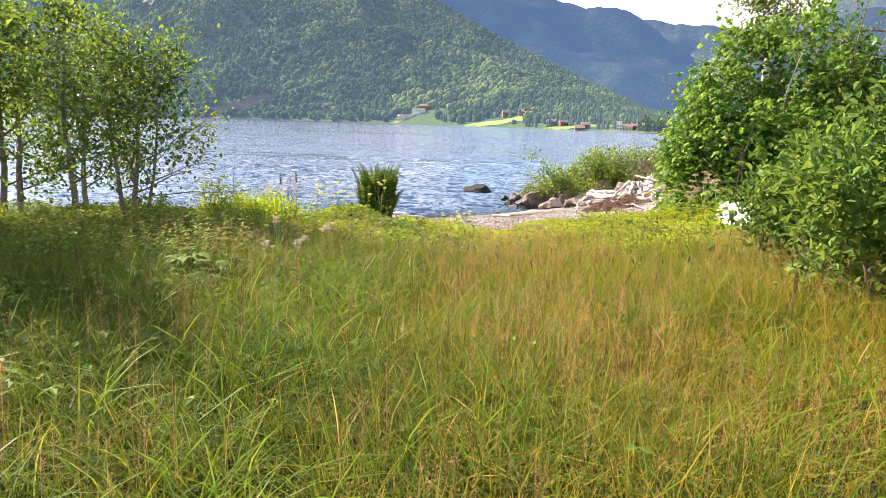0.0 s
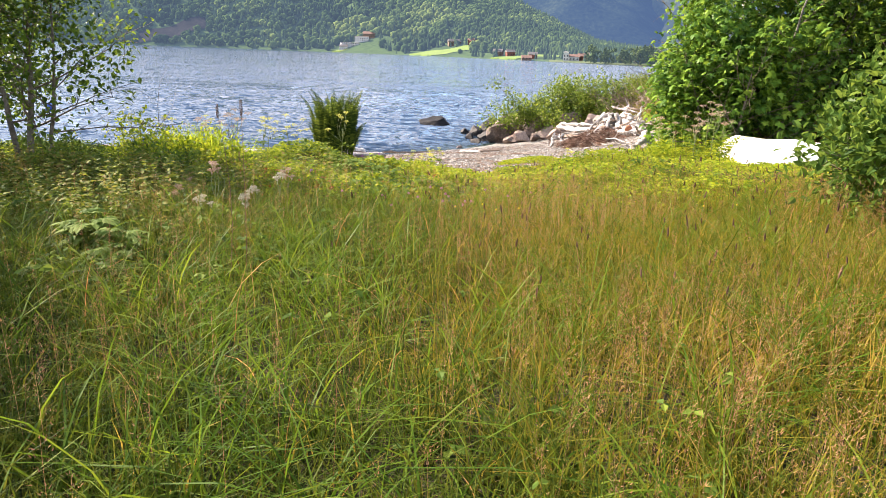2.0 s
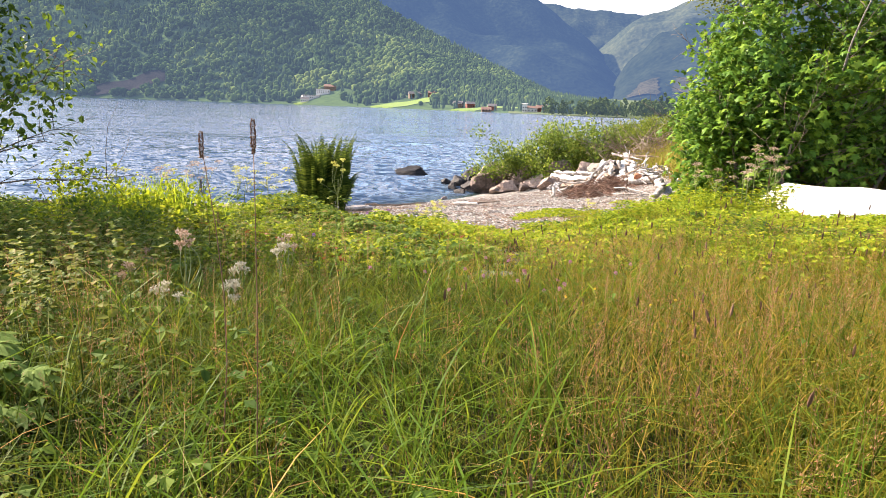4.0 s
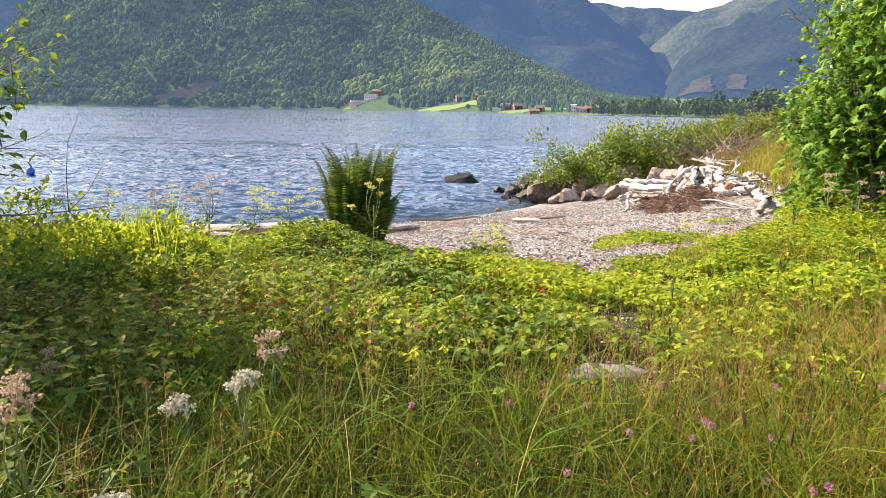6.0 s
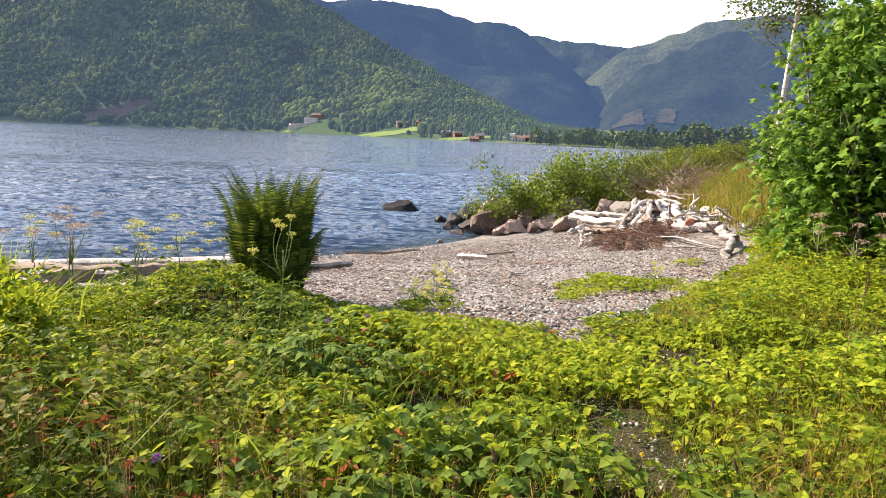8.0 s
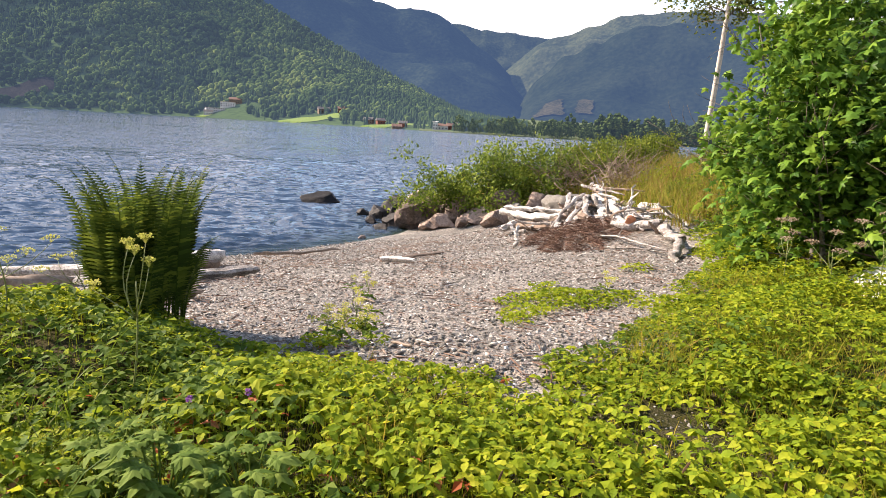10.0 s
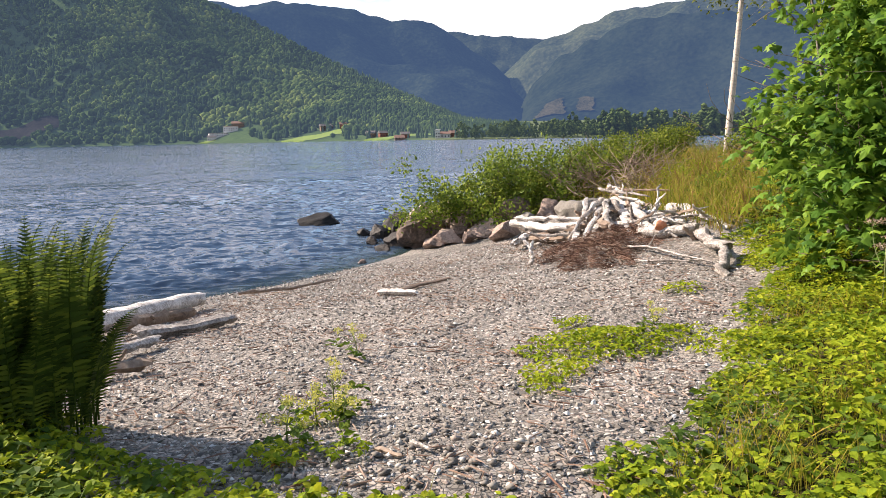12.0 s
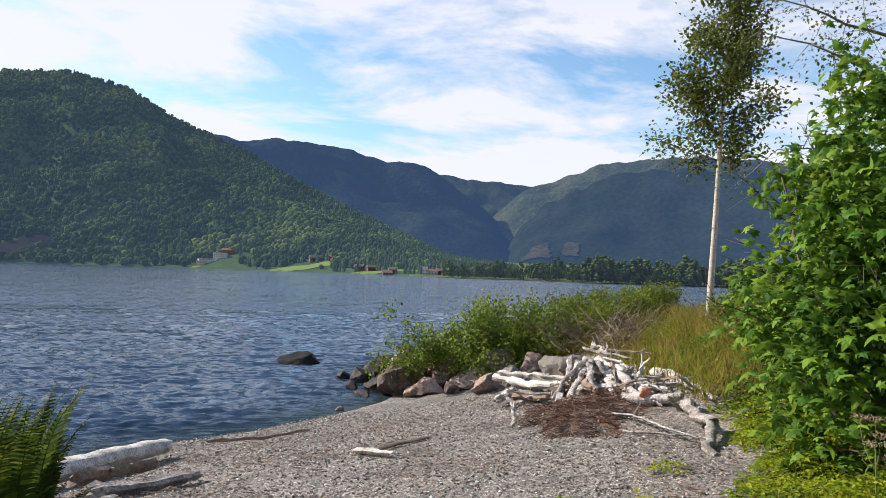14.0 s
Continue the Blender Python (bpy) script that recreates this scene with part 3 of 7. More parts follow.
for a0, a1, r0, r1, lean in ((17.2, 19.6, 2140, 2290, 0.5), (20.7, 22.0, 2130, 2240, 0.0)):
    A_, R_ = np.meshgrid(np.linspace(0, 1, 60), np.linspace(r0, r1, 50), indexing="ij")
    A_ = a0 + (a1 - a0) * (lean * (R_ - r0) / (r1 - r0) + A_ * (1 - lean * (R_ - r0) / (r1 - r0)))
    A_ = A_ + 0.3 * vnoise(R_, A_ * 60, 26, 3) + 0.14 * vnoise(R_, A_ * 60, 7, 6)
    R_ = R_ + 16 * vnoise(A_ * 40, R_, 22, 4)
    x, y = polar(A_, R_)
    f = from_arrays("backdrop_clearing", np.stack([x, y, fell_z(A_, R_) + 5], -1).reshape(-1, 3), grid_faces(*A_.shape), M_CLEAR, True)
    tagged(f, "brown felled clearing in the far woods", "clearing", kind="structure")
a, s = np.linspace(8, 70, 120), np.linspace(0, 1, 60)
A_, S_ = np.meshgrid(a, s, indexing="ij")
R_ = np.interp(A_, [8, 14, 27, 70], [590, 520, 440, 420]) * (1 - S_) + 2300 * S_
x, y = polar(A_, R_)
valley = from_arrays("backdrop_valley_floor", np.stack([x, y, 0.2 + 1.2 * np.clip(S_ * 30, 0, 1) + 46 * S_ ** 1.2], -1).reshape(-1, 3), grid_faces(*A_.shape), M_VALLEY, True)
tagged(valley, "flat green valley floor beyond the lake", "valley", kind="structure")

# ---- far woods ----
def cone_tree():
    """Spruce: two stacked skirts of six sides."""
    v, f = [], []
    for z0, z1, r in ((0.12, 0.75, 0.24), (0.45, 1.0, 0.16)):
        n0 = len(v)
        for k in range(6):
            a = k * math.pi / 3
            q = r * (0.85 if k % 2 else 1.1)
            v.append((q * math.cos(a), q * math.sin(a), z0 + (0.03 if k % 2 else 0)))
        v.append((0, 0, z1))
        f += [(n0 + k, n0 + (k + 1) % 6, n0 + 6) for k in range(6)]
    return np.array(v), np.array(f)


def round_tree(seed):
    """Broadleaved crown: a lumpy dome on a short foot."""
    r = np.random.default_rng(seed)
    v, f = [(0, 0, 0.02)], []
    for z, q in ((0.30, 0.36), (0.72, 0.33)):
        for k in range(5):
            a = k * math.pi * 0.4 + z * 2
            w = q * r.uniform(0.72, 1.25)
            v.append((w * math.cos(a), w * math.sin(a), z + r.uniform(-0.08, 0.08)))
    v.append((0.03, 0, 1.0))
    for k in range(5):
        j = (k + 1) % 5
        f.append((0, 1 + j, 1 + k))
        f += [(1 + k, 1 + j, 6 + j), (1 + k, 6 + j, 6 + k)]
        f.append((6 + k, 6 + j, 11))
    return np.array(v), np.array(f)


def yaw_rot(n, r):
    a = r.uniform(0, 2 * math.pi, n)
    c, s, o, u = np.cos(a), np.sin(a), np.zeros(n), np.ones(n)
    return np.stack([np.stack([c, -s, o], -1), np.stack([s, c, o], -1), np.stack([o, o, u], -1)], 1)


def wood(name, a, r, z, h, label, seed, share=0.4):
    """A wood of many trees at polar places (a degrees, r metres)."""
    q = np.random.default_rng(seed)
    x, y = polar(a, r)
    pos = np.stack([x, y, z], -1)
    pick = q.integers(0, 10, len(a))
    spruce = vnoise(x, y, 140, seed) * 0.5 + q.uniform(-0.6, 0.6, len(a)) > 0.5 - share
    bag = Bag()
    for k in range(3):
        sel = (~spruce) & (pick % 3 == k)
        if sel.any():
            tv, tf = round_tree(k)
            s = np.stack([h[sel] * q.uniform(1.0, 1.5, sel.sum())] * 2 + [h[sel] * 0.92], -1)
            bag.add(*stamp(tv, tf, pos[sel], yaw_rot(sel.sum(), q), s))
    tv, tf = cone_tree()
    bag.add(*stamp(tv, tf, pos[spruce], yaw_rot(spruce.sum(), q), h[spruce][:, None] * np.array([[0.9, 0.9, 1.15]])), 1)
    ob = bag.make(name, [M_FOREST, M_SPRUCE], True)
    return tagged(ob, label, "forest", kind="stuff")


FIELDS = [(-3.7, 1.3, 838, 888), (2.0, 8.8, 688, 728), (-10.0, -8.8, 1008, 1024)]     # azimuth and distance of the hay fields


def in_field(a, r, grow=0.0):
    m = np.zeros(len(a), dtype=bool)
    for a0, a1, r0, r1 in FIELDS:
        m |= (a > a0 - grow) & (a < a1 + grow) & (r > r0 - 3) & (r < r1 + 3)
    return m


q = np.random.default_rng(3)
na = 25500
a = q.uniform(-37.5, 17, na)
u = q.uniform(0, 1, na) ** 0.85
r = m1_near(a) + 4 + u * (m1_far(a) * 1.02 - m1_near(a))
before = np.zeros(na, dtype=bool)
for a0, a1, r0, r1 in FIELDS:
    before |= (a > a0) & (a < a1) & (r < r0) & (r > r0 - 60)
keep = ~in_field(a, r) & ~(before & (q.uniform(0, 1, na) < 0.4)) & ~((a > -24.7) & (a < -19.7) & (r > 1215) & (r < 1262))
keep &= ~((a > -9.5) & (a < 11.5) & (u < np.interp(a, [-9.5, -6, 10], [0.03, 0.13, 0.2])) & (q.uniform(0, 1, na) < 0.62))
keep &= ~((a > -9.9) & (a < -6.2) & (r < 1056))
keep &= ~((a < -27.3) & (a > -29.6) & (u > 0.72) & (q.uniform(0, 1, na) < 0.85))
a, r = a[keep], r[keep]
h = q.uniform(5, 14.5, len(a)) * np.interp(r, [600, 1000], [0.75, 1.0])
wood("far_forest", a, r, m1_z(a, r) - 1.0, h, "mixed spruce and birch forest covering the mountainside", 5, np.interp(a, [-2, 6], [0.22, 0.8]))

# trees along the valley mouth, each a cluster of leafy lumps


def lumpy_wood(name, a, r, z, h, label, seed, lumps):
    q = np.random.default_rng(seed)
    x, y = polar(a, r)
    n = len(a) * lumps
    t = np.tile(np.linspace(0.18, 0.92, lumps), len(a)) + q.normal(0, 0.05, n)
    an = q.uniform(0, 6.283, n)
    H = np.repeat(h, lumps)
    wide = np.repeat(q.uniform(0.2, 0.42, len(a)), lumps) * np.sin(math.pi * np.clip(t * 0.8 + 0.18, 0, 1))
    pos = np.stack([np.repeat(x, lumps) + H * wide * np.cos(an), np.repeat(y, lumps) + H * wide * np.sin(an), np.repeat(z, lumps) + H * (t - 0.18)], -1)
    s = H * q.uniform(0.12, 0.32, n)
    bag = Bag()
    for k in range(3):
        sel = np.arange(n) % 3 == k
        bag.add(*stamp(*round_tree(k), pos[sel], yaw_rot(sel.sum(), q), s[sel]))
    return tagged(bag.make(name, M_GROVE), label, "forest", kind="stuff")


nv = 640
a = q.uniform(11, 46, nv)
shore_r = np.interp(a, [8, 14, 27, 70], [590, 520, 440, 420])
r = shore_r + 4 + 300 * q.uniform(0, 1, nv) ** 2.4
h = q.uniform(5.5, 13, nv) * (1 + 0.35 * vnoise(a, r, 1.3, 3))
lumpy_wood("valley_wood", a, r, 1.0 + 46 * np.clip((r - shore_r) / 1800, 0, 1) ** 1.2, h, "broadleaved wood along the low far shore", 8, 13)
a = np.concatenate([q.normal(24.3, 0.75, 9), q.normal(26.6, 0.3, 3), q.normal(28.0, 0.3, 3), q.uniform(30, 36, 16)])
lumpy_wood("tall_grove", a, q.uniform(430, 455, len(a)), np.full(len(a), 1.0), q.uniform(8, 18, len(a)), "dark tall trees on the low far shore", 9, 40)

M_FIELD = surf("hay_meadow", [(0.06, 0.115, 0.018), (0.105, 0.165, 0.026)], 0.05, 0.95, 0.2, 0.8, 0.3)
for a0, a1, r0, r1 in FIELDS:
    A_, R_ = np.meshgrid(np.linspace(a0, a1, 30), np.linspace(r0, r1, 12), indexing="ij")
    x, y = polar(A_, R_ + 5 * np.sin(A_ * 2.1))
    f = from_arrays("hay_field", np.stack([x, y, m1_z(A_, R_ + 5 * np.sin(A_ * 2.1)) + 0.7], -1).reshape(-1, 3), grid_faces(*A_.shape), M_FIELD, True)
    tagged(f, "bright green mown hay field by the far shore", "field", "hay fields on the far shore", "structure")
M_ROCKFACE = surf("bare_rock", [(0.010, 0.010, 0.011), (0.032, 0.03, 0.03)], 0.03, 0.95, 0.6, 0.3, 2)
A_, R_ = np.meshgrid(np.linspace(-24.7, -19.7, 40), np.linspace(1214, 1262, 14), indexing="ij")
x, y = polar(A_, R_)
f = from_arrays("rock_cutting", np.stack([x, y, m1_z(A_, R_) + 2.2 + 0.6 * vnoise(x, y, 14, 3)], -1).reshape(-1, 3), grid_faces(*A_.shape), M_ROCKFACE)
# the rock glows faintly blue: haze of the distance put into its material
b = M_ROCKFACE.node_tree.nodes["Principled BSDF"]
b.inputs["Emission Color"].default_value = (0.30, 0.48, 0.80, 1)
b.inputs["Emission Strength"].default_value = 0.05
b.inputs["Specular IOR Level"].default_value = 0.0
tagged(f, "grey bare rock cutting in the wooded slope", "rock", kind="structure")


M_CLIFF = surf("pale_cliff", [(0.03, 0.04, 0.025), (0.08, 0.085, 0.08), (0.24, 0.24, 0.235)], 0.04, 0.95, 0.6, 0.1, 4)
for a0, a1, u0, u1 in ((-29.5, -28.6, 0.78, 0.92), (-28.4, -27.9, 0.86, 0.97), (-29.0, -28.2, 0.66, 0.74)):
    A_, U_ = np.meshgrid(np.linspace(a0, a1, 14), np.linspace(u0, u1, 16), indexing="ij")
    A_ = A_ + 0.25 * vnoise(U_ * 900, A_ * 200, 40, 5)
    R_ = m1_near(A_) + U_ * (m1_far(A_) - m1_near(A_))
    x, y = polar(A_, R_)
    f = from_arrays("backdrop_cliff", np.stack([x, y, m1_z(A_, R_) + 9 + 3 * vnoise(x, y, 12, 3)], -1).reshape(-1, 3), grid_faces(*A_.shape), M_CLIFF)
    tagged(f, "pale bare cliff high on the wooded mountain", "cliff", kind="structure")


# ---- trees and bushes ----
def oval_leaf(fold=0.12):
    v = [(0, 0, 0), (0.30, 0.35, fold), (0.24, 0.72, fold * 0.8), (0, 1, -0.06), (-0.24, 0.72, fold * 0.8), (-0.30, 0.35, fold)]
    return np.array(v), np.array([(0, 1, 2), (0, 2, 3), (0, 3, 4), (0, 4, 5)])


def small_leaf():
    v = [(0, 0, 0), (0.36, 0.45, 0.12), (0, 1, -0.06), (-0.36, 0.45, 0.12)]
    return np.array(v), np.array([(0, 1, 2), (0, 2, 3)])


def lobed_leaf():
    """Five-lobed leaf, like a sycamore's."""
    o = [(0, 0), (0.20, -0.08), (0.44, 0.02), (0.27, 0.24), (0.60, 0.52), (0.25, 0.53), (0.17, 0.80), (0, 1.12), (-0.17, 0.80), (-0.25, 0.53), (-0.60, 0.52), (-0.27, 0.24), (-0.44, 0.02), (-0.20, -0.08)]
    v = [(0, 0.34, 0.07)] + [(x, y, -0.42 * (x * x + (y - 0.3) ** 2)) for x, y in o]
    n = len(o)
    return np.array(v), np.array([(0, 1 + k, 1 + (k + 1) % n) for k in range(n)])


def bend(p0, d, length, n, r, wob=0.12, lift=0.0):
    """A wandering path from p0 along d."""
    p, d = np.array(p0, dtype=float), np.array(d, dtype=float)
    d /= np.linalg.norm(d)
    out = [p.copy()]
    for _ in range(n):
        d = d + r.normal(0, wob, 3) + np.array([0, 0, lift])
        d /= np.linalg.norm(d)
        p = p + d * length / n
        out.append(p.copy())
    return np.array(out)


def leaves_on(bag, tips, r, leaf, size, per, droop=0.25, spreadr=0.2, k=0):
    """Leaves in small sprays round the points of twigs (p, outward)."""
    P = np.array([t[0] for t in tips])
    D = np.array([t[1] for t in tips])
    n = len(P) * per
    p = np.repeat(P, per, 0) + r.normal(0, spreadr, (n, 3))
    d = np.repeat(D, per, 0) + r.normal(0, 0.68, (n, 3)) + np.array([0, 0, -droop])
    # blades lie mostly level
    d /= np.linalg.norm(d, axis=1, keepdims=True) + 1e-9
    rot = rot_from(d, r.normal(0, 0.6, n))
    s = size * r.uniform(0.55, 1.2, n)
    bag.add(*stamp(*leaf, p, rot, s), k)


def woody(name, stems, r, leaf, mats, label, category, leaf_size, per, limb=(0.35, 0.75), limbs=9, twigs=6, spreadr=0.16, droop=0.25, start=0.25, cut=None, rise=0.35, wob=0.07, group=""):
    """A tree or bush: stems (base, direction, height, radius), limbs and twigs, and a crown of leaves. cut(p): keep a leaf spray there."""
    base = np.mean([s[0] for s in stems], axis=0)
    root = empty(name, base)
    crown = Bag()
    tips = []
    for b0, d, hgt, rad, *thin in stems:
        slim = thin[0] if thin else 1.0
        bag = Bag()
        path = bend(b0, d, hgt, 9, r, wob, 0.03 if wob > 0.03 else 0.0)
        add_tube(bag, path - base, np.linspace(rad, rad * 0.18, len(path)), 8)
        trunk = bag.make("trunk" if rad > 0.03 else "stem", mats[0], True, root)
        many, few = (limbs, twigs) if slim == 1.0 else (5, 2)
        for i in range(many):
            t = start + (0.97 - start) * (i + r.uniform(0, 0.9)) / many
            j = min(int(t * 9), 8)
            p = path[j] + (path[j + 1] - path[j]) * (t * 9 - j)
            an = i * 2.4 + r.uniform(-0.5, 0.5)
            ln = slim * r.uniform(*limb) * (1.25 - 0.85 * t)
            out = np.array([math.cos(an), math.sin(an), rise + 0.5 * t])
            lp = bend(p, out, ln, 5, r, 0.13, 0.04)
            lb = Bag()
            add_tube(lb, lp - base, np.linspace(max(rad * 0.34 * (1.2 - t), 0.006), 0.004, 6), 5)
            for m in range(few):
                q0 = lp[r.integers(1, 6)]
                td = (lp[-1] - lp[0]) / ln + r.normal(0, 0.65, 3)
                tp_ = bend(q0, td, ln * r.uniform(0.25, 0.5), 3, r, 0.15, 0.0)
                add_tube(lb, tp_ - base, [0.005, 0.004, 0.003, 0.002], 3)
                for w in (1, 2, 3):
                    if cut is None or cut(tp_[w]):
                        tips.append((tp_[w] - base, td / np.linalg.norm(td)))
            if cut is None or cut(lp[-1]):
                tips.append((lp[-1] - base, out))
            lb.make("limb", mats[1], True, root)
        tips.append((path[-1] - base, np.array([0, 0, 1.0])))
    leaves_on(crown, tips, r, leaf, leaf_size, per, droop, spreadr)
    crown.make("crown", mats[2], False, root)
    return tagged(root, label, category, group)


def on_ground(x, y, dz=-0.05):
    return (x, y, float(ground_z(x, y)) + dz)


r = np.random.default_rng(21)
# big sycamore bush by the beach
def sycamore_shape(p):
    wide = float(np.interp(p[2], [1.0, 2.5, 3.5, 4.4, 5.3, 6.2, 7.5], [1.8, 1.9, 1.65, 1.45, 1.1, 0.8, 0.4]))
    return math.hypot(max(p[0] - 10.4, 0) + min(p[0] - 8.6, 0), p[1] - 2.4) < wide


stems = [(on_ground(8.7 + dx, 2.5 + dy), (dx * 0.16, dy * 0.16, 1), hh, 0.045) for dx, dy, hh in
         ((0, 0, 4.7), (0.6, 0.4, 5.2), (-0.5, 0.3, 3.6), (0.3, -0.7, 4.2), (-0.7, -0.5, 2.9), (1.2, -0.2, 5.4), (1.0, 1.0, 5.0), (-0.2, 1.1, 3.8), (1.9, 0.6, 5.6), (1.6, -1.0, 4.8), (-0.8, -0.9, 1.8), (-0.3, -1.3, 2.0), (0.5, -1.4, 2.2))]
woody("sycamore_bush", stems, r, lobed_leaf(), (M_BARK, M_TWIG, M_MAPLE), "tall leafy green sycamore bush beside the beach", "bush", 0.15, 8, (1.1, 1.75), 12, 7, 0.2, 0.5, 0.05, cut=sycamore_shape)

# bush beside the boulder, nearer the meadow
stems = [(on_ground(7.55 + dx, -7.0 + dy), (dx * 0.3, dy * 0.3, 1), hh, 0.03) for dx, dy, hh in
         ((0, 0, 2.1), (0.6, 0.3, 2.7), (-0.7, 0.2, 1.3), (0.3, -0.7, 1.7), (1.1, 0.6, 3.0), (-0.3, 0.9, 1.5), (0.9, -0.8, 2.4), (1.6, 0, 3.0), (-1.1, -0.3, 0.9))]
woody("willow_bush", stems, r, oval_leaf(), (M_TWIG, M_TWIG, M_GOAT), "dense goat willow bush with oval leaves in the meadow", "bush", 0.10, 11, (0.6, 1.05), 11, 7, 0.15, 0.1, 0.05)

stems = [(on_ground(6.45 + dx, -10.1 + dy), (dx * 0.3, dy * 0.3, 1), hh, 0.02) for dx, dy, hh in ((0, 0, 1.7), (0.5, 0.3, 2.2), (-0.5, 0.2, 1.2), (0.2, -0.5, 1.4), (0.8, -0.3, 2.0), (-0.1, 0.7, 1.6))]
woody("willow_bush", stems, r, oval_leaf(), (M_TWIG, M_TWIG, M_GOAT), "goat willow bush with broad leaves at the meadow's edge", "bush", 0.10, 9, (0.45, 0.8), 10, 6, 0.13, 0.1, 0.05)

# bush on the stony point
stems = [(on_ground(6.5 + dx, 14.8 + dy, -0.25), (dx * 0.4, dy * 0.25, 1), hh, 0.03) for dx, dy, hh in
         ((0, 0, 2.2), (0.6, 0.2, 1.8), (-0.8, 0.3, 1.3), (1.4, -0.3, 1.4), (0.4, 0.9, 2.3), (-1.4, 0.7, 0.9), (2.0, 0.4, 1.7), (1.0, 0.6, 1.9), (-0.3, 0.6, 1.8))]
stems += [((5.6, 15.1, 0.7), (-0.9, 0.1, 0.95), 2.3, 0.014, 0.3), ((5.5, 14.9, 0.6), (-1.0, -0.1, 0.45), 2.0, 0.012, 0.28)]
woody("willow_shrub", stems, r, oval_leaf(), (M_TWIG, M_TWIG, M_WILLOW), "spreading willow shrub growing over the boulders", "bush", 0.12, 7, (0.8, 1.7), 11, 8, 0.17, 0.1, 0.03, cut=lambda p: p[2] > 0.78, rise=0.12)

# trees on the bank at the meadow's edge
def near_crown(p):
    return math.hypot(p[0] + 3.95, p[1] + 3.55) < float(np.interp(p[2], [2.1, 2.6, 3.2, 4.5, 5.5, 7.0], [0.3, 1.2, 1.75, 1.75, 1.6, 1.2]))


ALDERS = "slender alder tree with small leaves on the bank"
stems = [(on_ground(-3.9, -3.6), (0.10, 0, 1), 3.4, 0.055), (on_ground(-4.05, -3.5), (-0.06, 0.06, 1), 3.7, 0.05), (on_ground(-3.75, -3.35), (0.2, 0.1, 1), 3.3, 0.035)]
woody("alder_tree", stems, r, oval_leaf(), (M_BARK, M_TWIG, M_ALDER), "young alder with several slender stems beside the meadow", "tree", 0.10, 5, (1.0, 1.8), 13, 8, 0.17, 0.2, 0.2, cut=near_crown, group="alders on the bank")
for x, y, hh, rad in ((-7.55, 0.15, 5.2, 0.09), (-8.2, 1.7, 5.6, 0.08), (-6.9, -3.0, 5.2, 0.07), (-9.6, 1.0, 5.4, 0.09)):
    woody("alder_tree", [(on_ground(x, y), (0.02, 0, 1), hh, rad)], r, oval_leaf(), (M_BARK, M_TWIG, M_ALDER), ALDERS, "tree", 0.12, 9, (1.1, 1.8), 15, 8, 0.2, 0.2, 0.12, group="alders on the bank")
# unseen alders, added to throw shade over the left of the meadow
for x, y, hh in ((-7.3, -5.0, 5.8), (-6.7, -7.2, 5.6), (-6.9, -9.6, 5.7), (-6.4, -12.2, 6.2)):
    woody("alder_tree", [(on_ground(x, y), (-0.04, 0, 1), hh, 0.09)], r, small_leaf(), (M_BARK, M_TWIG, M_ALDER), ALDERS, "tree", 0.17, 19, (1.4, 2.3), 16, 5, 0.34, 0.2, 0.12, group="alders on the bank")

# birch on the point
M_BIRCH = surf("birch_bark", [(0.08, 0.07, 0.06), (0.42, 0.36, 0.30), (0.55, 0.48, 0.41)], 2.5, 0.8, 0.3, 9, 0.01, stretch=(1, 1, 2.5))
woody("birch_tree", [((12.47, 12.5, float(ground_z(12.47, 12.5)) - 0.1), (0.045, 0, 1), 10.8, 0.095)], r, small_leaf(), (M_BIRCH, M_TWIG, M_ASPEN),
      "tall birch with a pale trunk on the grassy point", "tree", 0.13, 20, (1.25, 2.3), 24, 10, 0.22, 0.3, 0.40, wob=0.005)


# ---- fern ----
def frond(length, r):
    """One frond: arching midrib with toothed pinnae in two rows."""
    slant = r.uniform(0.35, 0.8)
    bag = Bag()
    n = 42
    t = np.linspace(0, 1, n + 1)
    lean = r.uniform(0.01, 0.19) + 0.45 * max(0.0, 1.15 - length)
    out = length * (lean * t ** 1.3 + 0.10 * t ** 5)
    up = length * (t - (0.08 + 0.5 * lean) * t ** 4)
    path = np.stack([np.zeros(n + 1), out, up], -1)
    add_tube(bag, path, np.linspace(0.007, 0.0015, n + 1), 3)
    for i in range(3, n):
        w = (0.04 + length * 0.105) * min(1.0, 2.2 * t[i]) * (1.03 - t[i]) ** 0.7
        tan = path[i + 1] - path[i]
        tan /= np.linalg.norm(tan)
        for sgn in (-1, 1):
            d = np.array([0.9 * sgn, 0, 0]) + slant * tan + np.array([0, 0.08, 0.0])
            d /= np.linalg.norm(d)
            nrm = np.cross(d, tan)
            nrm /= np.linalg.norm(nrm)
            side = np.cross(nrm, d)
            pts = []
            for s_, q_ in ((0, 0.006), (0.2, 0.011), (0.45, 0.007), (0.7, 0.007), (1, 0.0)):
                c = path[i] + d * w * s_ - np.array([0, 0, 0.25 * w * s_ ** 2])
                q2 = q_ * length * min(1.0, w / (0.6 * (0.04 + length * 0.105)))
                pts += [c + side * q2, c - side * q2]
            bag.add(np.array(pts), np.array([(2 * m, 2 * m + 2, 2 * m + 3, 2 * m + 1) for m in range(4)]))
    return np.concatenate(bag.v), bag.f


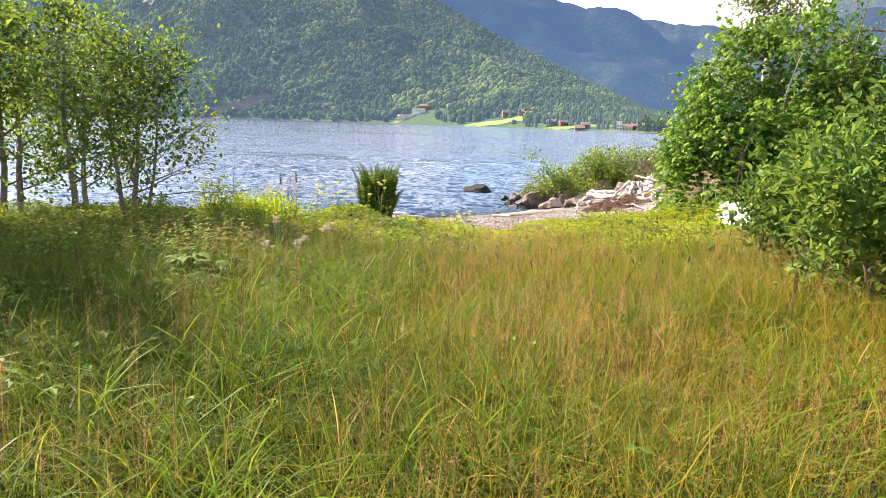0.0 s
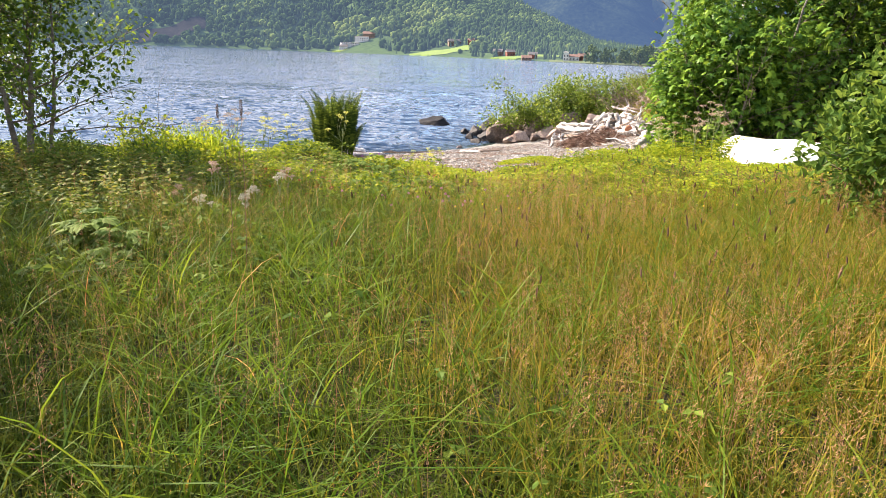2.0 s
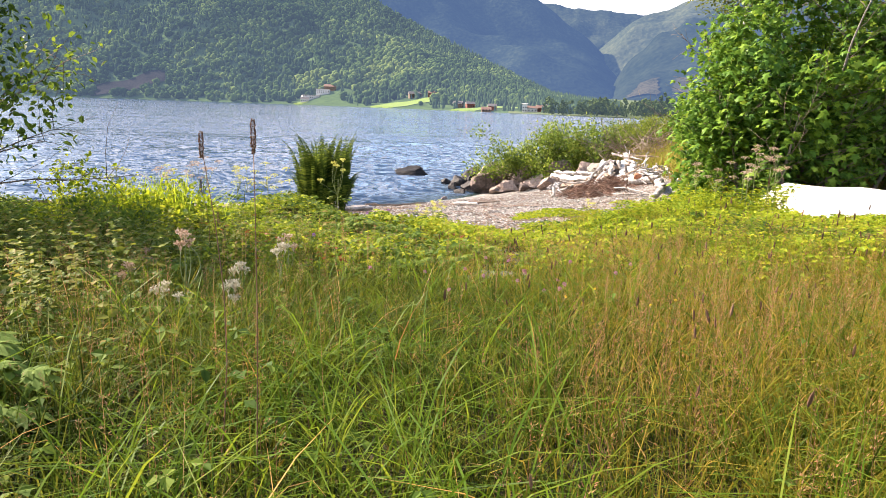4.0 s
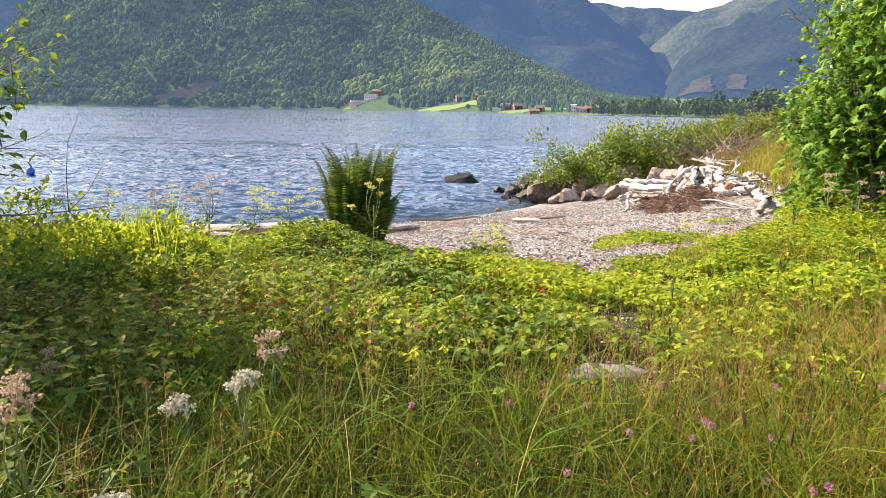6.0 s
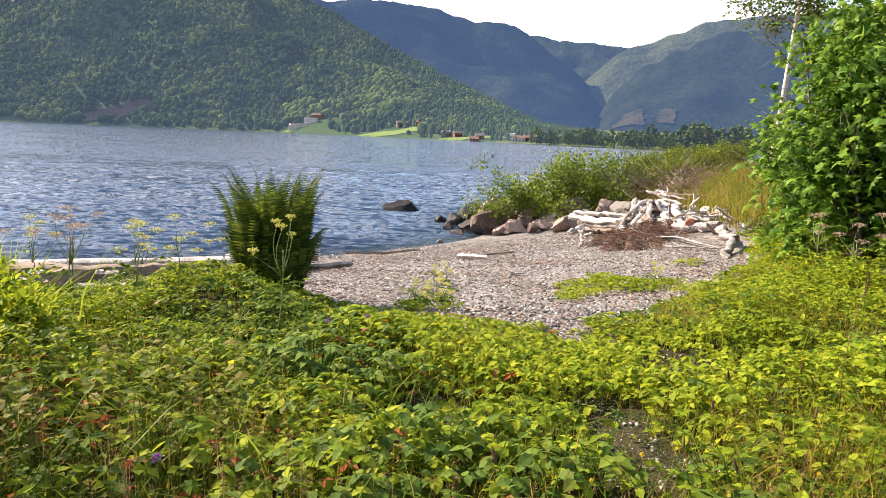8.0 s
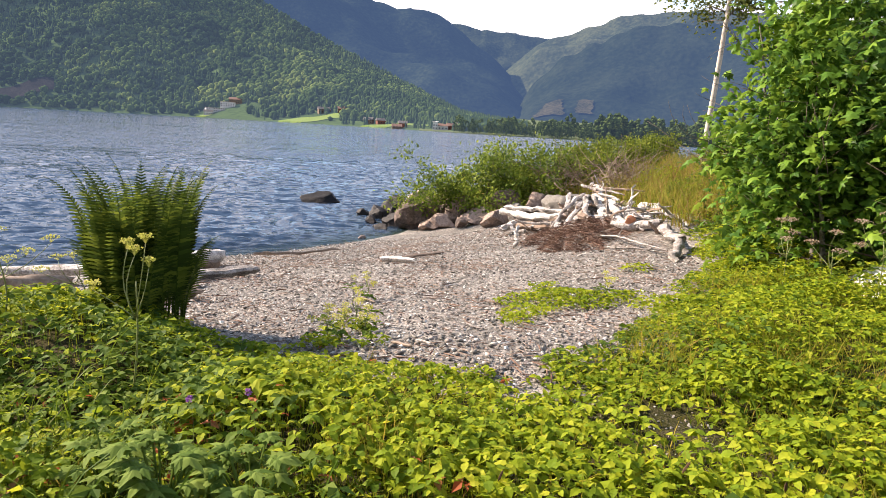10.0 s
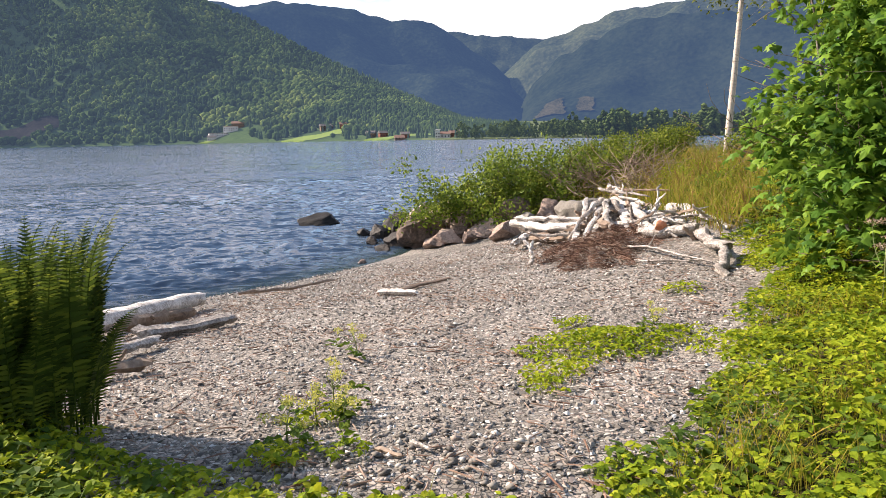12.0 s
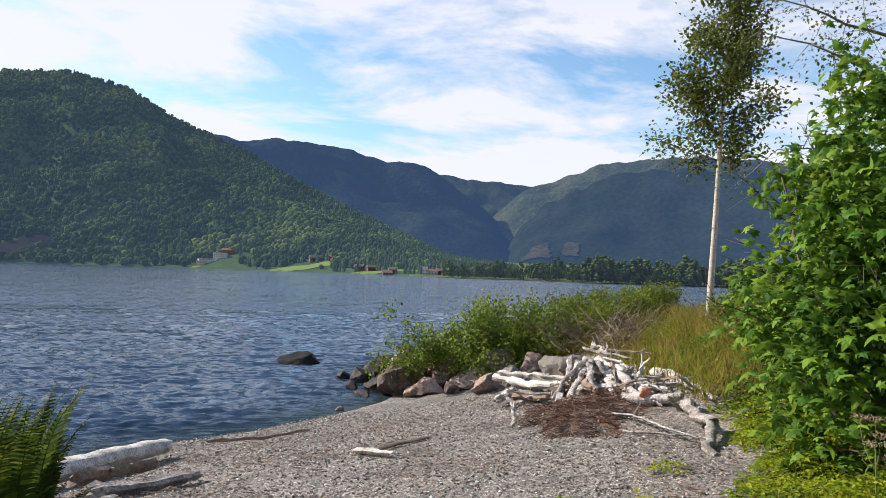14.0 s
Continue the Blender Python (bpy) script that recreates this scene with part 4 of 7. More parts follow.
def fern(x, y, n, r, tall=1.3):
    z = float(ground_z(x, y))
    root = empty("fern", (x, y, z - 0.03))
    for k in range(n):
        v, f = frond(tall * (0.5 + 0.52 * r.uniform(0, 1) ** 1.2), r)
        a = k * 2.4 + r.uniform(-0.4, 0.4)
        c, s = math.cos(a), math.sin(a)
        off = 0.36 * math.sqrt(r.uniform(0, 1))
        v = np.array(v)
        v[:, 1] += r.normal(0, 0.7) * v[:, 0]
        ta = r.normal(0, 0.45)
        v[:, :2] = np.stack([v[:, 0] * math.cos(ta) - v[:, 1] * math.sin(ta), v[:, 0] * math.sin(ta) + v[:, 1] * math.cos(ta)], -1)
        v2 = np.stack([v[:, 0] * c - (v[:, 1] + off) * s, v[:, 0] * s + (v[:, 1] + off) * c, v[:, 2]], -1)
        from_arrays("frond", v2, f, M_FERN, False, root)
    return tagged(root, "bushy dark green fern clump at the beach edge", "fern")


fern(0.02, 0.1, 125, np.random.default_rng(5), 1.58)


# ---- rocks ----
def rock_bm(size, seed, cuts=3, sub=3, rough=0.10):
    """A boulder: a ball cut by planes, with chipped edges and a rough skin."""
    q = random.Random(seed)
    bm = bmesh.new()
    bmesh.ops.create_icosphere(bm, subdivisions=sub, radius=0.5)
    planes = []
    for _ in range(5 + cuts):
        nn = Vector((q.uniform(-1, 1), q.uniform(-1, 1), q.uniform(-1, 1))).normalized()
        planes.append((nn, q.uniform(0.25, 0.40)))
    for v in bm.verts:
        for nn, dd in planes:
            k = v.co.dot(nn) - dd
            if k > 0:
                v.co -= nn * k
        w = v.co.normalized()
        v.co += w * rough * 0.5 * noise.noise(v.co * 4 + Vector((seed, 0, 0))) + w * rough * 0.25 * noise.noise(v.co * 11 + Vector((0, seed, 0)))
        v.co *= 1.18
        v.co.x *= size[0]
        v.co.y *= size[1]
        v.co.z *= size[2]
    return bm


M_ROCK = surf("shore_rock", [(0.045, 0.032, 0.025), (0.145, 0.10, 0.077), (0.38, 0.275, 0.22)], 1.4, 0.85, 0.8, 14, 0.03, own=0.28)
M_WETROCK = surf("wet_rock", [(0.004, 0.0035, 0.003), (0.012, 0.0095, 0.008), (0.028, 0.021, 0.017)], 1.6, 0.6, 0.8, 16, 0.03)
M_WETROCK.node_tree.nodes["Principled BSDF"].inputs["Specular IOR Level"].default_value = 0.2
M_FLATSTONE = surf("grey_stone", [(0.07, 0.065, 0.05), (0.14, 0.125, 0.105), (0.22, 0.2, 0.17)], 2.0, 0.85, 0.5, 25, 0.01)
M_PALEROCK = surf("pale_granite", [(0.42, 0.40, 0.36), (0.62, 0.6, 0.55), (0.72, 0.7, 0.66)], 0.8, 0.85, 0.5, 25, 0.01)


def boulder(x, y, z, size, seed, mat=None, label="brown-grey shore boulder", yaw=0, group="boulders of the point"):
    ob = part("boulder", rock_bm(size, seed, 6, 4, 0.12), mat or M_ROCK, None, "", True)
    ob.data.set_sharp_from_angle(angle=radians(24))
    ob.matrix_world = pose(x, y, z, 0, 0, yaw)
    return tagged(ob, label, "boulder", group)


boulder(1.55, 22.0, 0.0, (1.9, 1.1, 0.72), 3, M_WETROCK, "dark wet boulder standing in the lake", 10, "")
for x, y, z, s, sd, wet in ((4.45, 15.35, 0.36, (1.35, 1.0, 1.1), 51, 0), (3.43, 17.6, 0.12, (0.8, 0.6, 0.6), 12, 1), (3.95, 15.85, 0.10, (0.9, 0.65, 0.55), 13, 1), (5.12, 16.4, 0.5, (0.85, 0.75, 0.9), 14, 0),
                            (5.65, 16.3, 0.6, (0.85, 0.75, 1.05), 15, 0), (4.05, 18.3, 0.2, (1.1, 0.9, 0.9), 16, 1), (5.15, 14.6, 0.38, (0.9, 0.6, 0.5), 17, 0), (6.25, 14.35, 0.55, (1.15, 0.8, 0.65), 18, 0),
                            (6.5, 12.95, 0.68, (1.25, 0.75, 0.55), 19, 0), (4.75, 14.5, 0.2, (0.7, 0.5, 0.4), 20, 0), (7.95, 11.9, 1.25, (1.1, 0.8, 0.95), 71, 0), (5.0, 18.0, 0.55, (0.9, 0.8, 0.9), 22, 0), (7.7, 13.2, 1.05, (0.8, 0.7, 0.7), 23, 0),
                            (5.6, 19.4, 0.3, (1.0, 0.8, 0.8), 24, 1), (3.9, 19.2, 0.0, (0.7, 0.5, 0.5), 25, 1), (4.75, 16.9, 0.5, (0.9, 0.8, 0.9), 26, 0), (4.25, 16.9, 0.22, (0.9, 0.7, 0.75), 27, 1), (7.1, 14.4, 0.95, (1.0, 0.8, 0.85), 28, 0),
                            (5.65, 13.9, 0.42, (0.55, 0.4, 0.35), 29, 0), (3.3, 15.2, -0.03, (0.6, 0.4, 0.3), 30, 1), (6.98, 12.75, 0.85, (0.75, 0.65, 0.7), 32, 0), (8.1, 11.15, 1.35, (0.85, 0.75, 0.8), 33, 0), (3.1, 16.5, 0.0, (0.6, 0.45, 0.4), 34, 1),
                            (3.0, 18.4, 0.0, (0.5, 0.4, 0.35), 35, 1), (2.63, 13.25, 0.0, (0.2, 0.16, 0.16), 36, 0), (6.2, 16.2, 0.75, (0.8, 0.7, 1.1), 37, 0), (5.7, 15.3, 0.7, (0.9, 0.8, 0.95), 38, 0)):
    grey = sd in (71, 33, 32)
    boulder(x, y, z, [k * (0.88 if grey else 1.05) for k in s], sd, M_WETROCK if wet else M_FLATSTONE if grey else M_ROCK, "dark wet boulder at the water's edge" if wet else "grey boulder behind the driftwood" if grey else "brown-grey angular boulder on the shore", sd * 40)
boulder(8.35, -1.2, 1.2, (4.9, 4.6, 1.75), 31, M_PALEROCK, "large pale sunlit rock among the grass", 20, "")


boulder(2.3, -5.2, float(ground_z(2.3, -5.2)) - 0.01, (0.5, 0.36, 0.085), 61, M_FLATSTONE, "flat grey stone lying in the trodden path", 15, "")


# ---- driftwood ----
M_DRIFT = surf("bleached_driftwood", [(0.05, 0.04, 0.034), (0.27, 0.235, 0.205), (0.66, 0.62, 0.575)], 5.0, 0.85, 1.0, 34, 0.02, own=0.2)
M_DRIFTBROWN = surf("brown_driftwood", [(0.08, 0.055, 0.04), (0.2, 0.14, 0.1), (0.32, 0.25, 0.19)], 1.5, 0.9, 0.6, 22, 0.01)


def log(p0, p1, r0, r1, seed, mat=None, name="driftwood_log", label="bleached grey driftwood log on the gravel", wob=0.04, sides=9, group="driftwood on the beach", stubs=0, arch=0.0, worn=1.0):
    """A weathered log: bent axis, grain ridges, knots, splintered ends and a few broken branch stubs."""
    q = np.random.default_rng(seed)
    p0, p1 = np.array(p0, dtype=float), np.array(p1, dtype=float)
    n = 15
    t = np.linspace(0, 1, n)[:, None]
    L = np.linalg.norm(p1 - p0)
    wave = np.cumsum(q.normal(0, wob * L / 3.5, (n, 3)), axis=0)
    wave -= wave[0] + (wave[-1] - wave[0]) * t
    wave[:, 2] *= 0.4
    path = p0 + (p1 - p0) * t + wave
    path[:, 2] += arch * np.sin(math.pi * t[:, 0]) ** 0.8
    rr = np.linspace(r0, r1, n) * (1 + 0.10 * worn * q.normal(0, 1, n))
    for j in q.integers(1, n - 1, 2):
        rr[j] *= 1 + 0.28 * worn
    rr[[0, -1]] *= 1 - 0.25 * worn
    c = path.mean(0)
    v, quads, tris = tube(path - c, np.ones(n), sides, 0.82)
    ring = v[:n * sides].reshape(n, sides, 3) - (path - c)[:, None]
    ridge = 1 + worn * (0.16 * q.normal(0, 1, sides)[None] + 0.09 * q.normal(0, 1, (n, sides)))
    ring = ring * (rr[:, None] * ridge)[..., None] + (path - c)[:, None]
    along = (p1 - p0) / L
    for e in (0, n - 1):
        ring[e] += along * (worn * np.mean(rr) * q.normal(0, 0.55, sides))[:, None]
    v[:n * sides] = ring.reshape(-1, 3)
    bag = Bag()
    bag.v.append(v)
    bag.f += [(quads, 0), (tris, 0)]
    bag.n += len(v)
    for _ in range(stubs):
        j = q.integers(2, n - 2)
        d = q.normal(0, 1, 3)
        d[2] = 0.4 * abs(d[2])
        sp = bend(path[j], d, min(L * q.uniform(0.08, 0.2), 0.35), 3, q, 0.25)
        add_tube(bag, sp - c, np.linspace(rr[j] * 0.6, rr[j] * 0.2, 4), 6)
    ob = from_arrays(name, np.concatenate(bag.v), bag.f, mat or M_DRIFT, True)
    ob.data.set_sharp_from_angle(angle=radians(38))
    ob.location = c
    return tagged(ob, label, "driftwood", group)


def lay(x, y, r):
    return (x, y, float(ground_z(x, y)) + r * 0.8)


log((-1.75, 5.3, 0.72), (-0.55, 8.3, 0.40), 0.20, 0.16, 1, label="thick pale smooth driftwood log by the water", wob=0.012, sides=14, worn=0.35)
log((-0.95, 4.9, 0.84), (-0.32, 6.5, 0.58), 0.12, 0.08, 2, M_DRIFTBROWN, label="gnarled brown driftwood log on the gravel", stubs=2)
log((-0.55, 4.25, 0.90), (0.50, 5.3, 0.78), 0.10, 0.085, 3, label="grey driftwood log on the gravel")
log((-0.9, 2.6, 1.10), (-0.2, 3.8, 0.95), 0.09, 0.06, 4, label="grey driftwood log on the gravel")
log((-0.9, 1.9, 1.22), (0.05, 2.4, 1.10), 0.10, 0.05, 5, M_DRIFTBROWN, label="brown driftwood limb beside the fern", stubs=2)
log((-6.3, 5.5, 0.50), (-1.5, 4.5, 0.92), 0.12, 0.09, 6, label="long pale driftwood pole along the shore", wob=0.008, sides=10, worn=0.5)
log((-5.4, 4.4, 0.68), (-2.5, 3.6, 0.90), 0.12, 0.10, 7, M_DRIFTBROWN, label="weathered brown driftwood log by the shore")
log((-3.6, 2.6, 0.98), (-1.7, 3.4, 0.97), 0.16, 0.10, 8, M_DRIFTBROWN, label="thick brown driftwood log by the herbs")
log((-4.4, 3.3, 0.85), (-2.6, 2.6, 1.02), 0.08, 0.07, 9, label="grey driftwood log by the herbs")
log((-8.5, 5.6, 0.55), (-5.8, 5.2, 0.62), 0.16, 0.13, 10, label="grey driftwood log by the shore")
log((-8.2, 4.4, 0.85), (-6.0, 4.0, 0.85), 0.10, 0.07, 34, M_DRIFTBROWN, label="weathered brown driftwood log by the shore")
log((0.1, 8.6, 0.38), (1.9, 9.6, 0.33), 0.035, 0.025, 35, M_DRIFTBROWN, label="thin dark wet stick at the waterline")
log((2.60, 6.15, 0.82), (3.12, 5.55, 0.92), 0.06, 0.045, 11, label="short pale driftwood piece on the gravel")
log((2.75, 6.1, 0.81), (3.85, 6.85, 0.83), 0.05, 0.02, 12, M_DRIFTBROWN, label="grey driftwood stick on the gravel")
for k, (xa, ya, xb, yb, r0) in enumerate(((2.94, 0.35, 3.0, -0.03, 0.014), (2.1, -0.7, 2.23, -0.88, 0.016), (2.3, -0.68, 2.39, -0.87, 0.018), (3.13, 2.87, 3.33, 2.94, 0.014), (3.46, 1.39, 3.55, 1.25, 0.012), (4.14, 1.0, 4.17, 0.78, 0.014), (1.1, 3.96, 1.4, 3.52, 0.012), (2.01, 2.0, 2.14, 1.72, 0.018), (3.15, 2.71, 3.35, 2.82, 0.014), (0.78, 3.39, 1.03, 3.41, 0.012), (3.92, 2.37, 4.05, 2.15, 0.014), (4.2, 1.39, 4.35, 1.21, 0.018), (1.69, 5.44, 2.18, 5.0, 0.012), (0.61, 9.49, 0.99, 9.03, 0.012))):
    log(lay(xa, ya, r0 * 2), lay(xb, yb, r0 * 2), r0, r0 * 0.7, 600 + k, M_DRIFTBROWN if k % 3 == 1 else None, "driftwood_stick", "short dry stick lying on the gravel", 0.05, 6, "sticks on the gravel", k % 2)
# the pile
PILE = "driftwood pile"
W = "bleached white driftwood log in the pile"
for k, (p, q_, r0, r1, st) in enumerate((
        ((6.15, 11.3, 1.12), (7.06, 9.0, 1.28), 0.10, 0.12, 0), ((6.4, 10.6, 1.0), (7.2, 9.0, 1.18), 0.14, 0.13, 1), ((6.2, 11.0, 1.28), (7.3, 8.9, 1.45), 0.07, 0.06, 1), ((6.2, 9.9, 0.96), (6.9, 8.0, 1.14), 0.10, 0.09, 1),
        ((5.75, 9.6, 0.92), (6.35, 10.4, 0.98), 0.09, 0.11, 1), ((5.30, 6.9, 0.98), (5.42, 7.1, 1.34), 0.05, 0.04, 0), ((6.6, 8.2, 1.15), (7.4, 9.6, 1.85), 0.07, 0.05, 2), ((6.9, 8.0, 1.35), (7.9, 8.8, 1.75), 0.10, 0.07, 2),
        ((7.9, 10.0, 1.75), (7.3, 6.7, 1.50), 0.10, 0.09, 1), ((8.3, 10.6, 1.95), (7.7, 8.2, 1.80), 0.06, 0.05, 2), ((8.2, 9.9, 1.75), (7.4, 6.4, 1.55), 0.11, 0.10, 2), ((8.1, 8.8, 1.65), (7.45, 6.3, 1.62), 0.09, 0.08, 1),
        ((7.25, 6.6, 1.50), (7.75, 5.7, 1.70), 0.13, 0.10, 2), ((8.5, 8.0, 1.75), (8.3, 5.6, 1.66), 0.13, 0.09, 1), ((7.7, 5.5, 1.62), (7.35, 4.2, 1.62), 0.10, 0.10, 0), ((7.38, 4.3, 1.62), (6.85, 3.35, 1.40), 0.075, 0.07, 0),
        ((8.6, 11.2, 2.0), (7.6, 7.3, 1.92), 0.05, 0.04, 2), ((7.3, 9.7, 1.45), (7.0, 7.5, 1.52), 0.11, 0.09, 2), ((7.9, 10.4, 1.6), (7.0, 7.3, 1.50), 0.10, 0.09, 1), ((6.8, 9.0, 1.2), (7.6, 8.2, 1.5), 0.12, 0.10, 2),
        ((7.2, 8.4, 1.30), (7.9, 7.2, 1.62), 0.10, 0.08, 2), ((8.1, 9.6, 2.0), (8.7, 8.4, 2.05), 0.04, 0.03, 1), ((7.6, 9.4, 2.05), (8.2, 8.3, 1.95), 0.05, 0.03, 2), ((6.7, 8.7, 1.1), (7.1, 7.2, 1.42), 0.09, 0.07, 1))):
    log(p, q_, r0 * 0.92, r1 * 0.8, 50 + k, M_DRIFTBROWN if k in (3, 9, 17, 19, 21) else None, "driftwood_log", W, 0.07, 11, PILE, st, worn=0.5 if k in (8, 10, 11, 12, 13, 14, 15) else 0.85)
for k, (x, y, z, lift) in enumerate(((6.75, 8.0, 1.15, 0.22), (7.0, 7.6, 1.28, 0.16), (7.2, 8.05, 1.3, 0.3), (6.9, 8.7, 1.15, 0.2), (7.3, 7.2, 1.42, 0.1), (6.6, 8.5, 1.1, 0.3), (7.5, 7.9, 1.4, 0.25))):
    log((7.5 + 0.1 * math.sin(k * 2.0), 8.7 + 0.15 * math.cos(k * 2.0), 1.74), (x, y, z), 0.085, 0.04, 470 + k, None, "driftwood_root", "forked bleached root arching out of the pile", 0.09, 9, PILE, 1, lift)
for k, (p, q_, r0) in enumerate((((6.75, 6.1, 1.36), (6.95, 3.9, 1.48), 0.03), ((6.4, 5.1, 1.32), (7.1, 4.2, 1.44), 0.025))):
    log(p, q_, r0, r0 * 0.7, 90 + k, None, "driftwood_stick", "long thin pale driftwood stick by the pile", 0.05, 6, PILE, 1)
q = np.random.default_rng(44)
for k in range(60):
    t_ = q.uniform(0, 1)
    c = np.array([6.5 + 1.6 * t_ + q.normal(0, 0.3), 10.2 - 4.2 * t_ + q.normal(0, 0.5), 0])
    c[2] = float(ground_z(c[0], c[1])) + q.uniform(0.06, 0.42) * (1 - abs(2 * t_ - 1) * 0.6)
    d = q.normal(0, 1, 3) * (0.35, 0.5, 0.18)
    d *= q.uniform(0.4, 1.2) / np.linalg.norm(d)
    log(c - d * 0.5, c + d * 0.5, q.uniform(0.018, 0.055), q.uniform(0.01, 0.03), 400 + k, M_DRIFTBROWN if k % 3 == 0 else None, "driftwood_stick", "crooked bleached driftwood stick in the pile", 0.09, 6, PILE, 1)
# a broken brick-red piece lying in the pile
M_TERRA = surf("terracotta", [(0.45, 0.16, 0.08), (0.62, 0.26, 0.14)], 6, 0.8, 0.4, 40, 0.004)
ob = part("terracotta_shard", rock_bm((0.22, 0.12, 0.16), 77, 3, 2, 0.05), M_TERRA, None)
ob.location = (7.36, 6.2, 1.66)
tagged(ob, "orange broken terracotta shard among the driftwood", "shard")

# ---- meadow ----
def scatter(n, box, seed):
    q = np.random.default_rng(seed)
    return q.uniform(box[0], box[1], n), q.uniform(box[2], box[3], n), q


def blades(x, y, h, w, lean, q, joints=2):
    """Arching blades of grass, as arrays: quads up to the last joint, then a point."""
    n = len(x)
    z = ground_z(x, y) - 0.02
    a, face = q.uniform(0, 2 * math.pi, n), q.uniform(0, math.pi, n)
    d = np.stack([np.cos(a), np.sin(a)], -1)
    s = np.stack([np.cos(face), np.sin(face)], -1)
    rows = []
    for i in range(joints + 1):
        t = i / joints
        off = lean * h * t ** 2
        c = np.stack([x + d[:, 0] * off, y + d[:, 1] * off, z + h * (t - 0.36 * lean * t ** 2.5)], -1)
        e = np.stack([s[:, 0] * w, s[:, 1] * w, np.zeros(n)], -1) * (1 - 0.35 * t)
        rows += [c - e, c + e] if i < joints else [c]
    v = np.stack(rows, 1).reshape(-1, 3)
    m = 2 * joints + 1
    quad = np.array([(2 * i, 2 * i + 1, 2 * i + 3, 2 * i + 2) for i in range(joints - 1)])
    f4 = quad[None] + (np.arange(n) * m)[:, None, None]
    f3 = np.array([(m - 3, m - 2, m - 1)])[None] + (np.arange(n) * m)[:, None, None]
    return v, f4.reshape(-1, 4), f3.reshape(-1, 3)


def grass(name, x, y, h, w, lean, q, mat, label, joints=2):
    v, f4, f3 = blades(x, y, h, w, lean, q, joints)
    ob = from_arrays(name, v, [(f4, 0), (f3, 0)], mat)
    return tagged(ob, label, "grass", kind="stuff")


def track(x, y):
    """How near a point is to the trodden line through the meadow, 0 to 1."""
    cx = np.interp(y, [-16, -12.5, -10, -7, -5], [3.0, 2.0, 1.4, 1.4, 1.6])
    return np.exp(-((x - cx) / 0.5) ** 2)


def tufts(n_tuft, per, box, seed, wide):
    """Blades gathered in tufts."""
    q = np.random.default_rng(seed)
    tx, ty = q.uniform(box[0], box[1], n_tuft), q.uniform(box[2], box[3], n_tuft)
    k = q.integers(per // 2, per * 3 // 2, n_tuft)
    x = np.repeat(tx, k) + q.normal(0, wide, k.sum())
    y = np.repeat(ty, k) + q.normal(0, wide, k.sum())
    return x, y, np.repeat(q.uniform(0.55, 1.2, n_tuft), k), q


def low_growth(x, y):
    """The height that plants keep below where the meadow thins out towards the beach."""
    h = 0.11 + 0.105 * np.clip(-3.0 - y, 0, 20) + 0.15 * np.clip(np.abs(x - 2.85) - 0.4, 0, 20)
    rock = np.clip((x - 5.2) / 0.8, 0, 1) * np.clip((9.5 - x) / 0.5, 0, 1) * np.clip((-0.3 - y) / 0.5, 0, 1)      # short turf before the pale rock
    return np.where(rock > 0, np.minimum(h, h * (1 - rock) + rock * (0.07 + 0.16 * np.clip(-3.8 - y, 0, 20))), h)


def bare_spots(x, y):
    """Thin stony spots in the trodden line, 0 to 1."""
    return np.clip(sum(np.exp(-(((x - a) / w) ** 2 + ((y - b) / (1.6 * w)) ** 2)) for a, b, w in ((2.62, -4.35, 0.27), (2.3, -5.3, 0.27), (2.65, -3.7, 0.17), (3.5, -2.65, 0.2), (1.57, -3.6, 0.13))), 0, 1)


def meadow_share(x, y):
    p = np.clip((-4.0 - y + 1.2 * vnoise(x, y, 1.6, 3)) / 2.2, 0.2, 1)
    p = np.where((x < 0.6) & (y < -2.6), np.maximum(p, 0.5), p)
    inner = np.where(np.abs(x - 2.9) < 0.72 * (y + 15.6) + 0.7, 1.0, 0.14)      # thinner out at the sides
    return p * inner * np.clip(green_side(x, y), 0, 1) * (1 - 0.85 * bare_spots(x, y))


x, y, tall, q = tufts(33000, 15, (-12, 14, -13.6, -2.5), 41, 0.07)
k = q.uniform(0, 1, len(x)) < meadow_share(x, y)
x, y, tall = x[k], y[k], tall[k]
h = q.uniform(0.16, 0.5, len(x)) * tall * (1 + 0.35 * vnoise(x, y, 1.3, 5)) * (1 - 0.35 * track(x, y))
h = np.minimum(h, low_growth(x, y) * q.uniform(0.6, 1.15, len(x))) * (1 - 0.5 * bare_spots(x, y))
dry = q.uniform(0, 1, len(x)) < np.clip((x - 1.6 + 0.12 * (y + 9) + 0.9 * vnoise(x, y, 0.9, 27)) / 2.2, 0.04, 0.9)
for name_, sel, m_, lab in (("meadow_grass", ~dry, M_GRASS, "uncut green meadow grass growing in tufts"), ("drying_grass", dry, M_GOLD, "golden green drying grass on the sunny side of the meadow")):
    grass(name_, x[sel], y[sel], h[sel], q.uniform(0.0018, 0.0048, sel.sum()), q.uniform(0.15, 1.25, sel.sum()), q, m_, lab)
x, y, tall, q = tufts(3000, 12, (-5, 8, -15, -1.6), 49, 0.06)
k = q.uniform(0, 1, len(x)) < meadow_share(x, y)
x, y, tall = x[k], y[k], tall[k]
h = np.minimum(q.uniform(0.3, 0.66, len(x)) * tall, low_growth(x, y) * 1.5)
grass("tall_grass", x, y, h, q.uniform(0.0024, 0.0055, len(x)), q.uniform(0.4, 1.7, len(x)), q, M_TALL, "taller arching bright green grass blades", 4)
x, y, q = scatter(620, (-4, 8, -14.5, -3.6), 50)
k = q.uniform(0, 1, len(x)) < meadow_share(x, y)
x, y = x[k], y[k]
